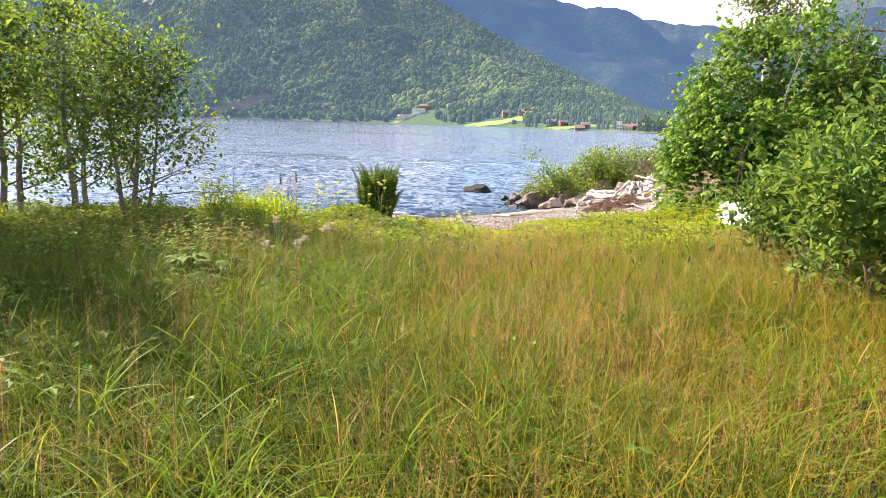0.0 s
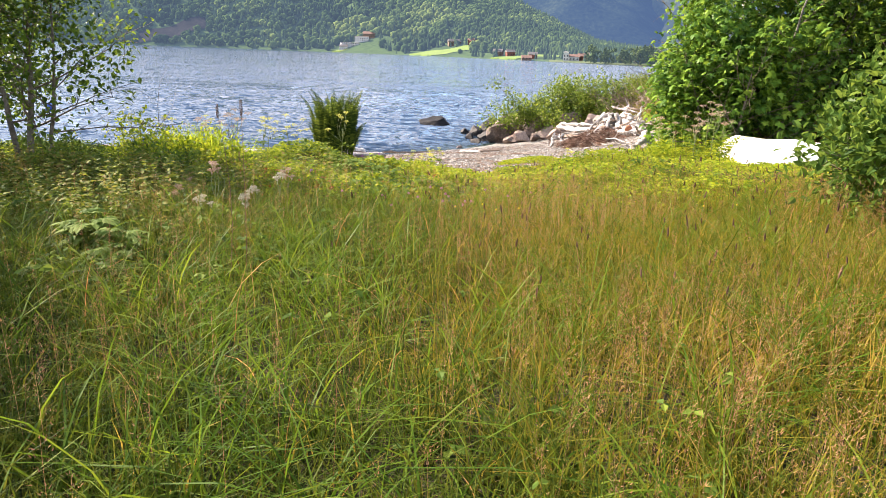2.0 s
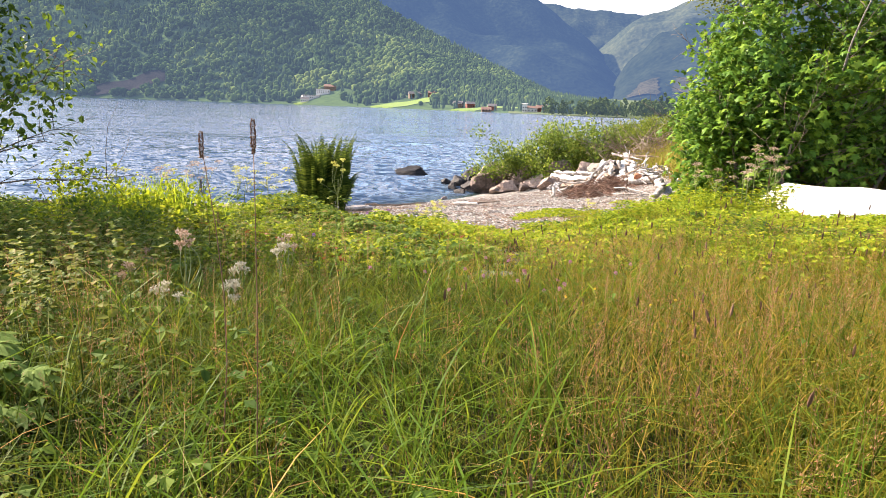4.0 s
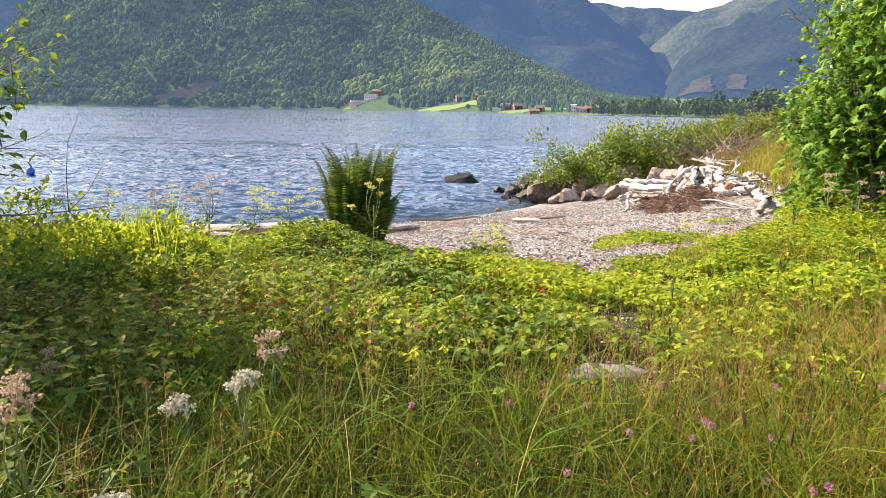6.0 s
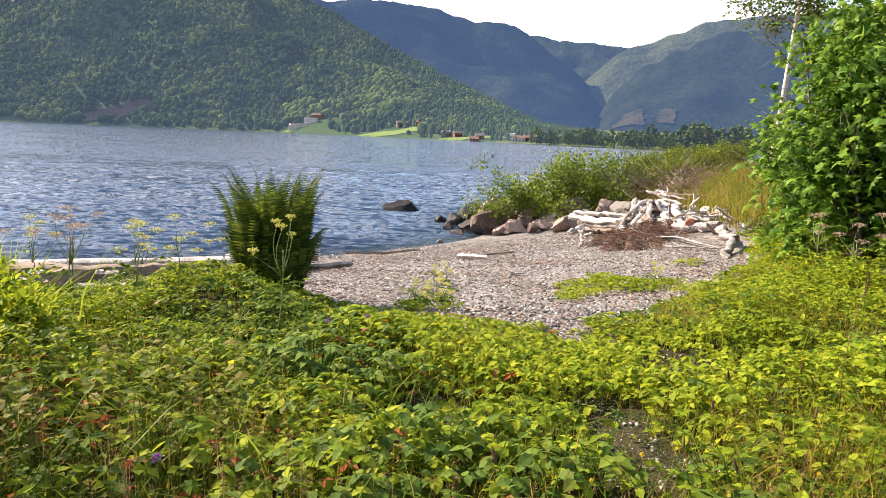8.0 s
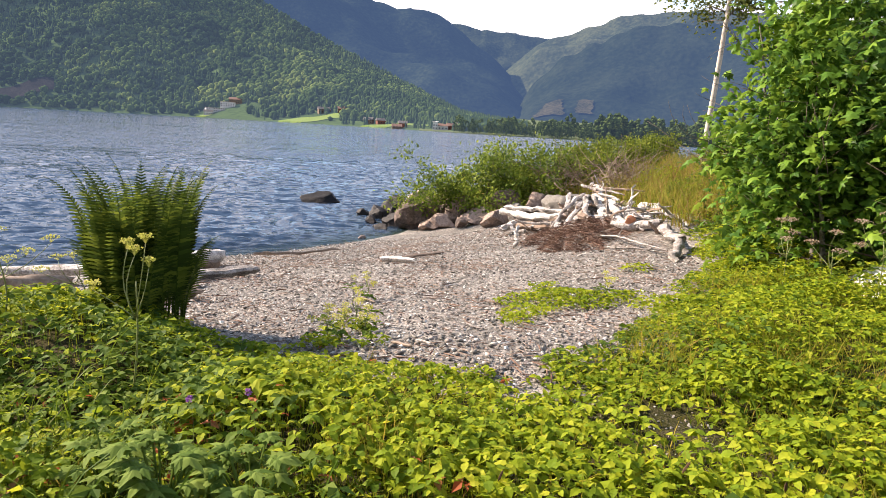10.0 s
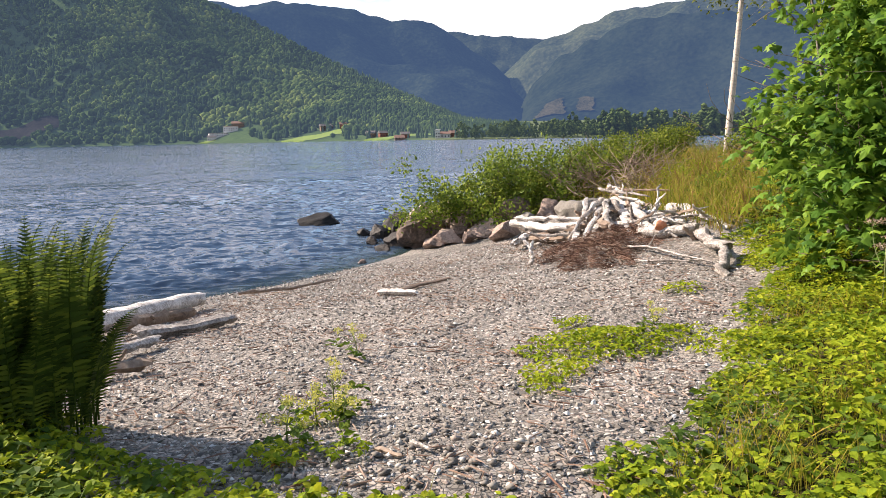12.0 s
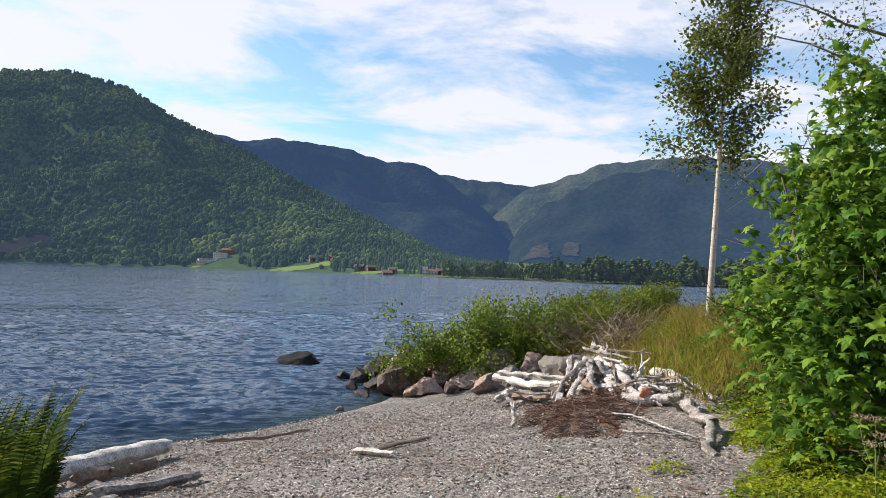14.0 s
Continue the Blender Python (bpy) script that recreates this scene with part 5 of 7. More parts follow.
grass("dead_blades", x, y, np.minimum(q.uniform(0.25, 0.6, len(x)), low_growth(x, y) * 1.3), q.uniform(0.0015, 0.0035, len(x)), q.uniform(0.1, 1.2, len(x)), q, M_DEADBLADE, "dead orange grass blades standing in the meadow", 4)
x, y, q = scatter(36000, (-12, 14, -20, -3.5), 46)
k = q.uniform(0, 1, len(x)) < meadow_share(x, y) * np.clip(0.35 + (x + 0.5) / 4, 0.35, 1)
x, y = x[k], y[k]
grass("dry_grass", x, y, np.minimum(q.uniform(0.08, 0.34, len(x)) * (1 - 0.4 * track(x, y)), low_growth(x, y) * 1.2), q.uniform(0.0016, 0.0034, len(x)), q.uniform(0.2, 1.6, len(x)), q, M_THATCH, "dry tan grass between the green tufts")

# grass on the point and on the bank behind the driftwood
x, y, q = scatter(120000, (5.5, 30, 2, 30), 42)
gs = green_side(x, y)
k = (gs > -0.15) & ((y > 5.4) | (x > 9.8)) & (q.uniform(0, 1, len(x)) < np.clip(1.3 - (x - 8) / 9, 0.12, 1))
x, y = x[k], y[k]
h = q.uniform(0.25, 0.95, len(x))
k = q.uniform(0, 1, len(x)) < 0.78 + 0.3 * vnoise(x, y, 2.2, 33)
for name_, sel, m_, lab in (("bank_grass", k, M_POINT, "rough yellow-green grass on the stony point"), ("dry_bank_grass", ~k, M_THATCH, "dry tan grass on the stony point")):
    grass(name_, x[sel], y[sel], h[sel], q.uniform(0.005, 0.010, sel.sum()), q.uniform(0.2, 1.2, sel.sum()), q, m_, lab)


def panicles(name, x, y, h, q, label, slivers=16):
    """Flowering grass: thin stalk and an airy head of fine slivers."""
    n = len(x)
    z = ground_z(x, y)
    a = q.uniform(0, 2 * math.pi, n)
    lean = q.uniform(0.02, 0.2, n)
    tip = np.stack([x + np.cos(a) * lean * h, y + np.sin(a) * lean * h, z + h], -1)
    base = np.stack([x, y, z], -1)
    w = np.stack([-np.sin(a), np.cos(a), np.zeros(n)], -1) * 0.0005
    bag = Bag()
    v = np.stack([base - w, base + w, tip + w * 0.7, tip - w * 0.7], 1).reshape(-1, 3)
    bag.add(v, (np.array([(0, 1, 2, 3)])[None] + (np.arange(n) * 4)[:, None, None]).reshape(-1, 4))
    m = n * slivers
    t = q.uniform(0.0, 1, m) ** 0.8
    ti, ba = np.repeat(tip, slivers, 0), np.repeat(base, slivers, 0)
    head = np.repeat(q.uniform(0.22, 0.42, n), slivers)
    c = ti + (ba - ti) * (t * head)[:, None]
    an = q.uniform(0, 2 * math.pi, m)
    wide = np.repeat(q.uniform(0.014, 0.055, n), slivers) * np.sin(math.pi * np.clip(t * 0.8 + 0.1, 0, 1)) * q.uniform(0.3, 1, m)
    d = np.stack([np.cos(an), np.sin(an), q.uniform(0.3, 1.2, m)], -1)
    d /= np.linalg.norm(d, axis=1, keepdims=True)
    e = np.stack([-np.sin(an), np.cos(an), np.zeros(m)], -1) * 0.0016
    p0 = c + d * wide[:, None]
    v = np.stack([p0 - e, p0 + e, p0 + d * q.uniform(0.006, 0.016, m)[:, None]], 1).reshape(-1, 3)
    bag.add(v, np.arange(m * 3).reshape(-1, 3))
    return tagged(bag.make(name, M_DRY), label, "grass", kind="stuff")


x, y, q = scatter(32000, (-9, 9.5, -13.6, -3.0), 43)
right = np.clip((x + 0.8) / 3.5, 0, 1)
p = np.clip((-3.9 - y) / 2, 0, 1) * (0.13 + 0.2 * np.clip((y + 7.5) / 1.5, 0, 1) + 0.78 * right ** 1.3) * np.clip(0.5 + 1.2 * vnoise(x, y, 0.8, 9), 0.06, 1) * (1 - 0.75 * track(x, y)) * np.clip(green_side(x, y), 0, 1)
k = q.uniform(0, 1, len(x)) < p
x, y = x[k], y[k]
panicles("flowering_grass", x, y, np.minimum(q.uniform(0.32, 0.68, len(x)), low_growth(x, y) * q.uniform(0.9, 1.4, len(x))), q, "reddish-brown flowering grass heads in the meadow", 26)


LEAFLET = (np.array([(0, 0, 0), (0.32, 0.42, 0.10), (0, 1, -0.08), (-0.32, 0.42, 0.10)]), np.array([(0, 1, 2), (0, 2, 3)]))


OVAL = (np.array([(0, 0, 0), (0.30, 0.20, 0.03), (0.27, 0.42, 0.05), (0.31, 0.55, 0.01), (0, 1.05, -0.16), (-0.31, 0.55, 0.01), (-0.27, 0.42, 0.05), (-0.30, 0.20, 0.03), (0, 0.45, 0.0)]),
        np.array([(0, 1, 8), (1, 2, 8), (2, 3, 8), (3, 4, 8), (4, 5, 8), (5, 6, 8), (6, 7, 8), (7, 0, 8)]))      # toothed blade with a sunk midrib


def goutweed(name, x, y, h, q, size, mat, label, leaf=LEAFLET):
    """Low herbs: thin stalks that carry three spread leaflets."""
    n = len(x)
    z = ground_z(x, y)
    bag = Bag()
    a0 = q.uniform(0, 2 * math.pi, n)
    tilt = q.normal(0, 0.4, n)
    s = size * q.uniform(0.5, 1.35, n)
    for k in range(3):
        a = a0 + (k - 1) * 1.75
        d = np.stack([np.cos(a), np.sin(a), -0.2 + 0.9 * tilt * np.cos(a - a0)], -1)
        pos = np.stack([x, y, z + h], -1)
        bag.add(*stamp(*leaf, pos, rot_from(d, q.normal(0, 0.38, n)), s * (1.15 if k == 1 else 1.0)))
    w = np.stack([-np.sin(a0), np.cos(a0), np.zeros(n)], -1) * 0.002
    base, tip = np.stack([x - 0.04 * np.cos(a0), y - 0.04 * np.sin(a0), z], -1), np.stack([x, y, z + h], -1)
    v = np.stack([base - w, base + w, tip], 1).reshape(-1, 3)
    bag.add(v, np.arange(n * 3).reshape(-1, 3))
    return tagged(bag.make(name, mat), label, "herbs", kind="stuff")


def herb_height(x, y, gs):
    mounds = 0.6 + 0.65 * vnoise(x, y, 0.75, 14) + 0.5 * vnoise(x, y, 0.3, 15)
    left = np.clip((-1.0 - x) / 3, 0, 1)
    return np.minimum(np.clip(0.05 + 0.24 * np.clip(gs, 0, 1.2) * np.clip(mounds, 0.1, 1.4) + 0.03 * left * np.clip(gs, 0, 1), 0.03, 0.75), low_growth(x, y) + 0.03)


x, y, q = scatter(205000, (-8.5, 9.5, -9.0, 4.5), 44)
bx, by = q.uniform(7, 11.5, 26000), q.uniform(3.5, 12, 26000)
x, y = np.concatenate([x, bx, q.uniform(9.5, 15, 9000), q.uniform(-14, -8.5, 5000)]), np.concatenate([y, by, q.uniform(-9, 6, 9000), q.uniform(-9, 4.5, 5000)])
gs = green_side(x, y) + 0.25 * vnoise(x, y, 0.45, 20)
p = np.clip(gs / 0.2, 0, 1) * np.clip((y + 6.3 + 1.3 * vnoise(x, y, 1.5, 12)) / 2.4, 0.0, 1)
bare = bare_spots(x, y)
p *= np.clip(1 - 1.6 * bare, 0.04, 1) * np.clip(0.7 + 0.5 * vnoise(x, y, 0.5, 13), 0.25, 1)
k = q.uniform(0, 1, len(x)) < p
x, y, gs = x[k], y[k], gs[k]
h = herb_height(x, y, gs) * q.uniform(0.3, 1.1, len(x)) * (1 - 0.6 * bare_spots(x, y))
sel = (vnoise(x, y, 1.1, 22) + q.normal(0, 0.35, len(x)) + 0.35 * np.clip((0.5 - x) / 4, -0.6, 1) + 0.36 * np.exp(-((x - 0.6) / 1.0) ** 2 - ((y + 1.5) / 1.3) ** 2)) > 0.6
close = np.hypot(x - 2.2, y + 2.9) < 2.5
for name_, m_, s_, lab, pick in (("ground_cover", M_HERB, 0.049, "yellow-green leafy goutweed covering the ground", ~sel), ("dark_ground_cover", M_HERBDARK, 0.064, "darker green leafy herbs between the goutweed", sel)):
    goutweed(name_, x[pick & close], y[pick & close], h[pick & close], q, s_, m_, lab, OVAL)
    far_ = pick & ~close & (q.uniform(0, 1, len(x)) < 0.75)
    goutweed(name_, x[far_], y[far_], h[far_], q, s_ * 1.12, m_, lab)

# thin grass between the herbs
x, y, tall, q = tufts(900, 16, (1.6, 7.5, -6.0, 1.2), 54, 0.10)
k = (q.uniform(0, 1, len(x)) < np.clip(0.35 + 0.8 * vnoise(x, y, 0.9, 44), 0.05, 1)) & (green_side(x, y) > 0.15) & (bare_spots(x, y) < 0.3)
x, y, tall = x[k], y[k], tall[k]
grass("thin_grass", x, y, np.minimum(q.uniform(0.2, 0.5, len(x)) * tall, low_growth(x, y) * 1.6 + 0.06), q.uniform(0.0014, 0.0034, len(x)), q.uniform(0.1, 0.9, len(x)), q, M_BANK, "thin yellow-green grass between the herbs", 3)

# a few red autumn leaves
x, y = 0.1 + q.normal(0, 0.9, 560), -3.7 + q.normal(0, 0.8, 560)
goutweed("red_leaves", x, y, herb_height(x, y, np.ones(560)) * q.uniform(0.3, 0.95, 560), q, 0.045, leaf_mat("red_leaves", [(0.22, 0.05, 0.02), (0.36, 0.10, 0.03), (0.3, 0.16, 0.06)], 0.3, 0.5, 2), "reddened leaves among the green herbs")

# broad herbs in the shaded meadow; their dark leaf colour deepens that shade
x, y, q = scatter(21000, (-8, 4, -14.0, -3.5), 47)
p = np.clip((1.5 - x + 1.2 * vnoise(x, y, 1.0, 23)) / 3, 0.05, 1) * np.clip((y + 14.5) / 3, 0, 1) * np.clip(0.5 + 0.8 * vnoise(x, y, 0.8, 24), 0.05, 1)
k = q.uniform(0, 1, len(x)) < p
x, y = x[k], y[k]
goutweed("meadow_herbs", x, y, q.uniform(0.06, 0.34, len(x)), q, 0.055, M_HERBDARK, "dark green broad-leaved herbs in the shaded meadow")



def leafy_stems(name, x, y, h, q, size, mat, label, tiers=7):
    """Tall herbs: upright stems with pairs of leaves at each tier, smaller towards the top."""
    n = len(x)
    z = ground_z(x, y)
    bag = Bag()
    lean = q.normal(0, 0.14, (n, 2))
    turn = q.uniform(0, 6.28, n)
    for i in range(tiers):
        t = 0.2 + 0.8 * i / (tiers - 1)
        pos = np.stack([x + lean[:, 0] * h * t, y + lean[:, 1] * h * t, z + h * t], -1)
        for side in (0, math.pi):
            a = turn + i * 1.57 + side + q.normal(0, 0.3, n)
            d = np.stack([np.cos(a), np.sin(a), q.normal(0.05 + 0.5 * (t - 0.5), 0.25, n)], -1)
            bag.add(*stamp(*OVAL, pos, rot_from(d, q.normal(0, 0.35, n)), size * (1.15 - 0.6 * t) * q.uniform(0.7, 1.25, n)))
    w = np.stack([-np.sin(turn), np.cos(turn), np.zeros(n)], -1) * 0.003
    base, tip = np.stack([x, y, z], -1), np.stack([x + lean[:, 0] * h, y + lean[:, 1] * h, z + h], -1)
    bag.add(np.stack([base - w, base + w, tip], 1).reshape(-1, 3), np.arange(n * 3).reshape(-1, 3))
    return tagged(bag.make(name, mat), label, "herbs", kind="stuff")


x, y, q = scatter(3400, (-4.5, 1.2, -8.2, -3.0), 52)
p = np.clip((0.35 - x + 0.5 * vnoise(x, y, 0.9, 41)) / 0.9, 0, 1) * np.clip(0.35 + 0.9 * vnoise(x, y, 1.2, 42), 0.05, 1) * np.clip((y + 8.3) / 0.8, 0, 1)
k = q.uniform(0, 1, len(x)) < p
x, y = x[k], y[k]
leafy_stems("tall_herbs", x, y, q.uniform(0.3, 0.62, len(x)) * (1 + 0.25 * vnoise(x, y, 1.0, 43)), q, 0.078, M_TALLHERB, "tall dark green leafy herbs beside the track", 9)

# plants that creep out over the gravel
x, y, q = scatter(16000, (0.8, 6.5, -1.0, 3.6), 48)
p = np.zeros(len(x))
for a, b, ra, rb, w in ((4.25, 1.25, 0.75, 0.55, 1), (3.6, 0.55, 0.35, 0.3, 0.8), (4.9, 1.2, 0.5, 0.35, 0.7), (4.35, 2.2, 0.3, 0.25, 0.5), (1.77, 0.15, 0.26, 0.2, 0.8), (1.55, -0.6, 0.25, 0.2, 0.8), (1.95, -0.7, 0.16, 0.14, 0.8), (3.4, 0.15, 0.2, 0.2, 0.6), (5.3, 0.6, 0.5, 0.5, 0.8), (6.0, 3.0, 0.35, 0.35, 0.5), (0.55, 1.3, 0.2, 0.2, 0.6)):
    p = np.maximum(p, w * np.exp(-(((x - a) / ra) ** 2 + ((y - b) / rb) ** 2) * 1.3))
k = q.uniform(0, 1, len(x)) < np.where(p > 0.25, p, 0)
x, y, p = x[k], y[k], p[k]
goutweed("beach_plants", x, y, 0.03 + 0.16 * p * q.uniform(0.2, 1, len(x)), q, 0.05, M_HERB, "low yellow-green plants spreading over the gravel")

# ---- shrubs and herbs on the point ----
r = np.random.default_rng(60)
for x, y, hh, lab in ((9.9, 14.2, 1.1, 0), (11.3, 15.0, 1.2, 0), (12.8, 11.0, 1.0, 0), (15, 13.5, 1.3, 0), (17.5, 15.5, 1.5, 0), (10.8, 17.5, 1.3, 0), (13.5, 17.5, 1.3, 0)):
    stems = [(on_ground(x + dx, y + dy), (dx * 0.5, dy * 0.5, 1), 0.72 * hh * r.uniform(0.8, 1.15), 0.014) for dx, dy in ((0, 0), (0.5, 0.2), (-0.5, 0.3), (0.2, -0.5), (-0.3, -0.4))]
    woody("brushwood_shrub", stems, r, small_leaf(), (M_TWIG, M_TWIG, M_SHRUB), "low tangled yellow-green brushwood shrub on the point", "shrub", 0.09, 6, (0.4, 0.7), 8, 6, 0.13, 0.1, 0.08, group="shrubs on the point")
for x, y, w_, hh in ((8.9, 13.6, 1.0, 1.0), (10.1, 12.6, 0.9, 0.9), (9.4, 11.4, 0.7, 0.7)):
    bag = Bag()
    z0 = float(ground_z(x, y))
    for _ in range(110):
        p0 = np.array([r.normal(0, w_ * 0.5), r.normal(0, w_ * 0.4), r.uniform(0, hh * 0.8)])
        p = bend(p0, (r.normal(0, 1), r.normal(0, 0.6), r.normal(0.35, 0.5)), r.uniform(0.4, 1.3), 4, r, 0.25)
        add_tube(bag, p, np.linspace(0.013, 0.004, 5), 3)
    ob = bag.make("dead_brush", M_DRIFTBROWN)
    ob.location = (x, y, z0)
    tagged(ob, "tangle of dead grey-brown branches on the point", "brushwood", "dead brush on the point")
# dense bushes in the shade behind the pale rock
for x, y, hh in ((12.0, 1.2, 3.4), (13.2, 4.6, 3.8), (13.6, -2.0, 3.2)):
    stems = [(on_ground(x + dx, y + dy), (dx * 0.2, dy * 0.2, 1), hh * r.uniform(0.8, 1.1), 0.035) for dx, dy in ((0, 0), (0.9, 0.3), (-0.8, 0.5), (0.3, -0.9), (-0.4, 1.0))]
    woody("hazel_bush", stems, r, small_leaf(), (M_TWIG, M_TWIG, M_ALDER), "dark green bush in the shade behind the rock", "bush", 0.14, 9, (0.9, 1.5), 11, 6, 0.22, 0.2, 0.03, group="bushes behind the rock")
# old tree whose limbs reach in over the bank
root = empty("old_birch_tree", (15.5, 7.5, float(ground_z(15.5, 7.5)) - 0.1))
bag = Bag()
path = bend((0, 0, 0), (-0.03, 0, 1), 11, 10, r, 0.05)
add_tube(bag, path, np.linspace(0.26, 0.08, 11), 10)
bag.make("trunk", M_BIRCH, True, root)
crown, tips = Bag(), []
for j, d, ln in ((4, (-1, -0.3, 0.12), 4.6), (5, (-1, -0.1, 0.22), 4.2), (6, (-0.9, 0.4, 0.3), 3.8), (7, (-0.7, -0.5, 0.45), 3.4), (6, (0.8, -0.4, 0.4), 3.2), (8, (0.4, 0.6, 0.6), 3.0), (8, (-0.6, 0.2, 0.7), 3.0)):
    lp = bend(path[j], d, ln, 8, r, 0.12, 0.02)
    lb = Bag()
    add_tube(lb, lp, np.linspace(0.05, 0.008, 9), 7)
    for _ in range(16):
        p0 = lp[r.integers(3, 9)]
        td = r.normal(0, 1, 3) + np.array([0, 0, -0.1])
        tw = bend(p0, td, r.uniform(0.5, 1.3), 4, r, 0.15, -0.08)
        add_tube(lb, tw, [0.012, 0.009, 0.006, 0.004, 0.002], 3)
        tips += [(tw[w], td / np.linalg.norm(td)) for w in (2, 3, 4)]
    lb.make("limb", M_BARK, True, root)
leaves_on(crown, tips, r, small_leaf(), 0.09, 9, 0.4, 0.22)
crown.make("crown", M_ASPEN, False, root)
tagged(root, "old birch with crooked dark limbs reaching over the bank", "tree")


# ---- single plants ----
M_UMBEL = leaf_mat("umbel_flowers", [(0.30, 0.33, 0.06), (0.45, 0.45, 0.10), (0.55, 0.52, 0.18)], 0.35, 0.7, 3)
M_CREAM = leaf_mat("cream_flowers", [(0.27, 0.255, 0.18), (0.39, 0.37, 0.27), (0.53, 0.51, 0.40)], 0.3, 0.8, 4)
M_FADED = leaf_mat("faded_flowers", [(0.25, 0.16, 0.10), (0.38, 0.28, 0.19), (0.5, 0.42, 0.33)], 0.25, 0.8, 4)
M_PURPLE = leaf_mat("purple_flowers", [(0.24, 0.09, 0.28), (0.36, 0.17, 0.40)], 0.3, 0.7, 4)
M_PINK = leaf_mat("clover_flowers", [(0.30, 0.10, 0.17), (0.42, 0.19, 0.26), (0.36, 0.22, 0.2)], 0.3, 0.7, 4)
M_RUST = leaf_mat("dock_seed_heads", [(0.06, 0.035, 0.022), (0.12, 0.07, 0.042), (0.2, 0.12, 0.075)], 0.15, 0.85, 4)
M_STALK = surf("green_stalk", [(0.10, 0.13, 0.03), (0.18, 0.2, 0.06)], 8, 0.6, 0.1)
M_REDSTALK = surf("reddish_stalk", [(0.09, 0.04, 0.02), (0.17, 0.085, 0.04)], 8, 0.7, 0.1)
M_PALELEAF = leaf_mat("hogweed_leaves", [(0.07, 0.125, 0.020), (0.12, 0.185, 0.033), (0.18, 0.245, 0.05)], 0.35, 0.7, 2)


def stalk(root, p0, p1, r0, mat, q, name="stalk"):
    p0, p1 = np.array(p0, dtype=float), np.array(p1, dtype=float)
    t = np.linspace(0, 1, 6)[:, None]
    bow = np.array([q.normal(0, 0.03), q.normal(0, 0.03), 0]) * np.sin(math.pi * t)
    bag = Bag()
    add_tube(bag, p0 + (p1 - p0) * t + bow, np.linspace(r0, r0 * 0.5, 6), 5)
    return bag.make(name, mat, True, root)


def umbel_plant(x, y, top, heads, seed, mat, name, label, category="plant", wide=0.06, dense=34):
    """A tall stalk that branches into flat flower heads. heads: (dx, dy, z below the top)."""
    q = np.random.default_rng(seed)
    z0 = float(ground_z(x, y))
    root = empty(name, (x, y, z0 - 0.02))
    H = top - z0
    stalk(root, (0, 0, 0), (heads[0][0] * 0.4, heads[0][1] * 0.4, H * 0.72), 0.008, M_STALK, q)
    for dx, dy, dz in heads:
        c = np.array([dx, dy, H - dz])
        stalk(root, (heads[0][0] * 0.3, heads[0][1] * 0.3, H * 0.5), c - (0, 0, 0.05), 0.004, M_STALK, q)
        bag = Bag()
        n = dense
        a = np.arange(n) * 2.4
        rad = wide * np.sqrt((np.arange(n) + 0.5) / n) * q.uniform(0.9, 1.1)
        tip = np.stack([c[0] + rad * np.cos(a), c[1] + rad * np.sin(a), c[2] - 4 * rad ** 2 + q.normal(0, 0.004, n)], -1)
        foot = c - np.array([0, 0, 0.05])
        e = np.stack([-np.sin(a), np.cos(a), 0 * a], -1) * 0.0012
        bag.add(np.stack([foot + e, foot - e, tip], 1).reshape(-1, 3), np.arange(3 * n).reshape(-1, 3))
        for _ in range(3):
            d = q.normal(0, 1, (n, 3))
            bag.add(*stamp(LEAFLET[0] * [1.6, 1, 1], LEAFLET[1], tip + q.normal(0, 0.005, (n, 3)), rot_from(d + np.array([0, 0, 0.5]), q.uniform(0, 6, n)), q.uniform(0.008, 0.015, n)))
        bag.make("flower_head", mat, False, root)
    for k in range(3):
        bag = Bag()
        n = 14
        a = q.uniform(0, 6.28)
        base = np.array([math.cos(a) * 0.1, math.sin(a) * 0.1, H * (0.15 + 0.14 * k)])
        pos = base + np.stack([np.cos(a) * np.linspace(-0.08, 0.14, n), np.sin(a) * np.linspace(-0.08, 0.14, n), q.normal(0, 0.02, n)], -1)
        d = np.stack([np.cos(a) + q.normal(0, 0.8, n), np.sin(a) + q.normal(0, 0.8, n), q.normal(0, 0.2, n)], -1)
        bag.add(*stamp(*LEAFLET, pos, rot_from(d, q.normal(0, 0.4, n)), q.uniform(0.05, 0.09, n)))
        bag.make("leaf", M_HERBDARK, False, root)
    return tagged(root, label, category, "tall flowering herbs")


umbel_plant(0.42, -1.8, 2.55, ((0.12, -0.1, 0.0), (-0.03, 0.1, 0.07), (0.02, 0.05, 0.10), (0.11, 0.0, 0.16), (-0.2, 0, 0.3)), 1, M_UMBEL, "angelica", "tall angelica with yellow-green flower heads before the fern", wide=0.04)
for k, (x, y, top) in enumerate(((-1.65, -0.9, 2.45), (-1.05, -0.8, 2.3), (-0.8, -0.6, 2.36), (-1.9, -0.4, 2.3), (-2.6, 0.2, 2.2), (-1.35, -0.2, 2.25), (-2.2, -1.2, 2.3), (-3.1, -0.6, 2.25), (-0.6, 0.3, 2.0), (-4.0, 0.0, 2.2))):
    q = np.random.default_rng(100 + k)
    hs = [(0, 0, 0)] + [(q.normal(0, 0.13), q.normal(0, 0.13), q.uniform(0.02, 0.25)) for _ in range(4)]
    umbel_plant(x, y, top, hs, 100 + k, M_UMBEL if k % 3 else M_FADED, "wild_parsnip", "tall thin wild parsnip with yellowish flower heads" if k % 3 else "tall thin wild parsnip with faded flower heads", wide=0.07, dense=26)
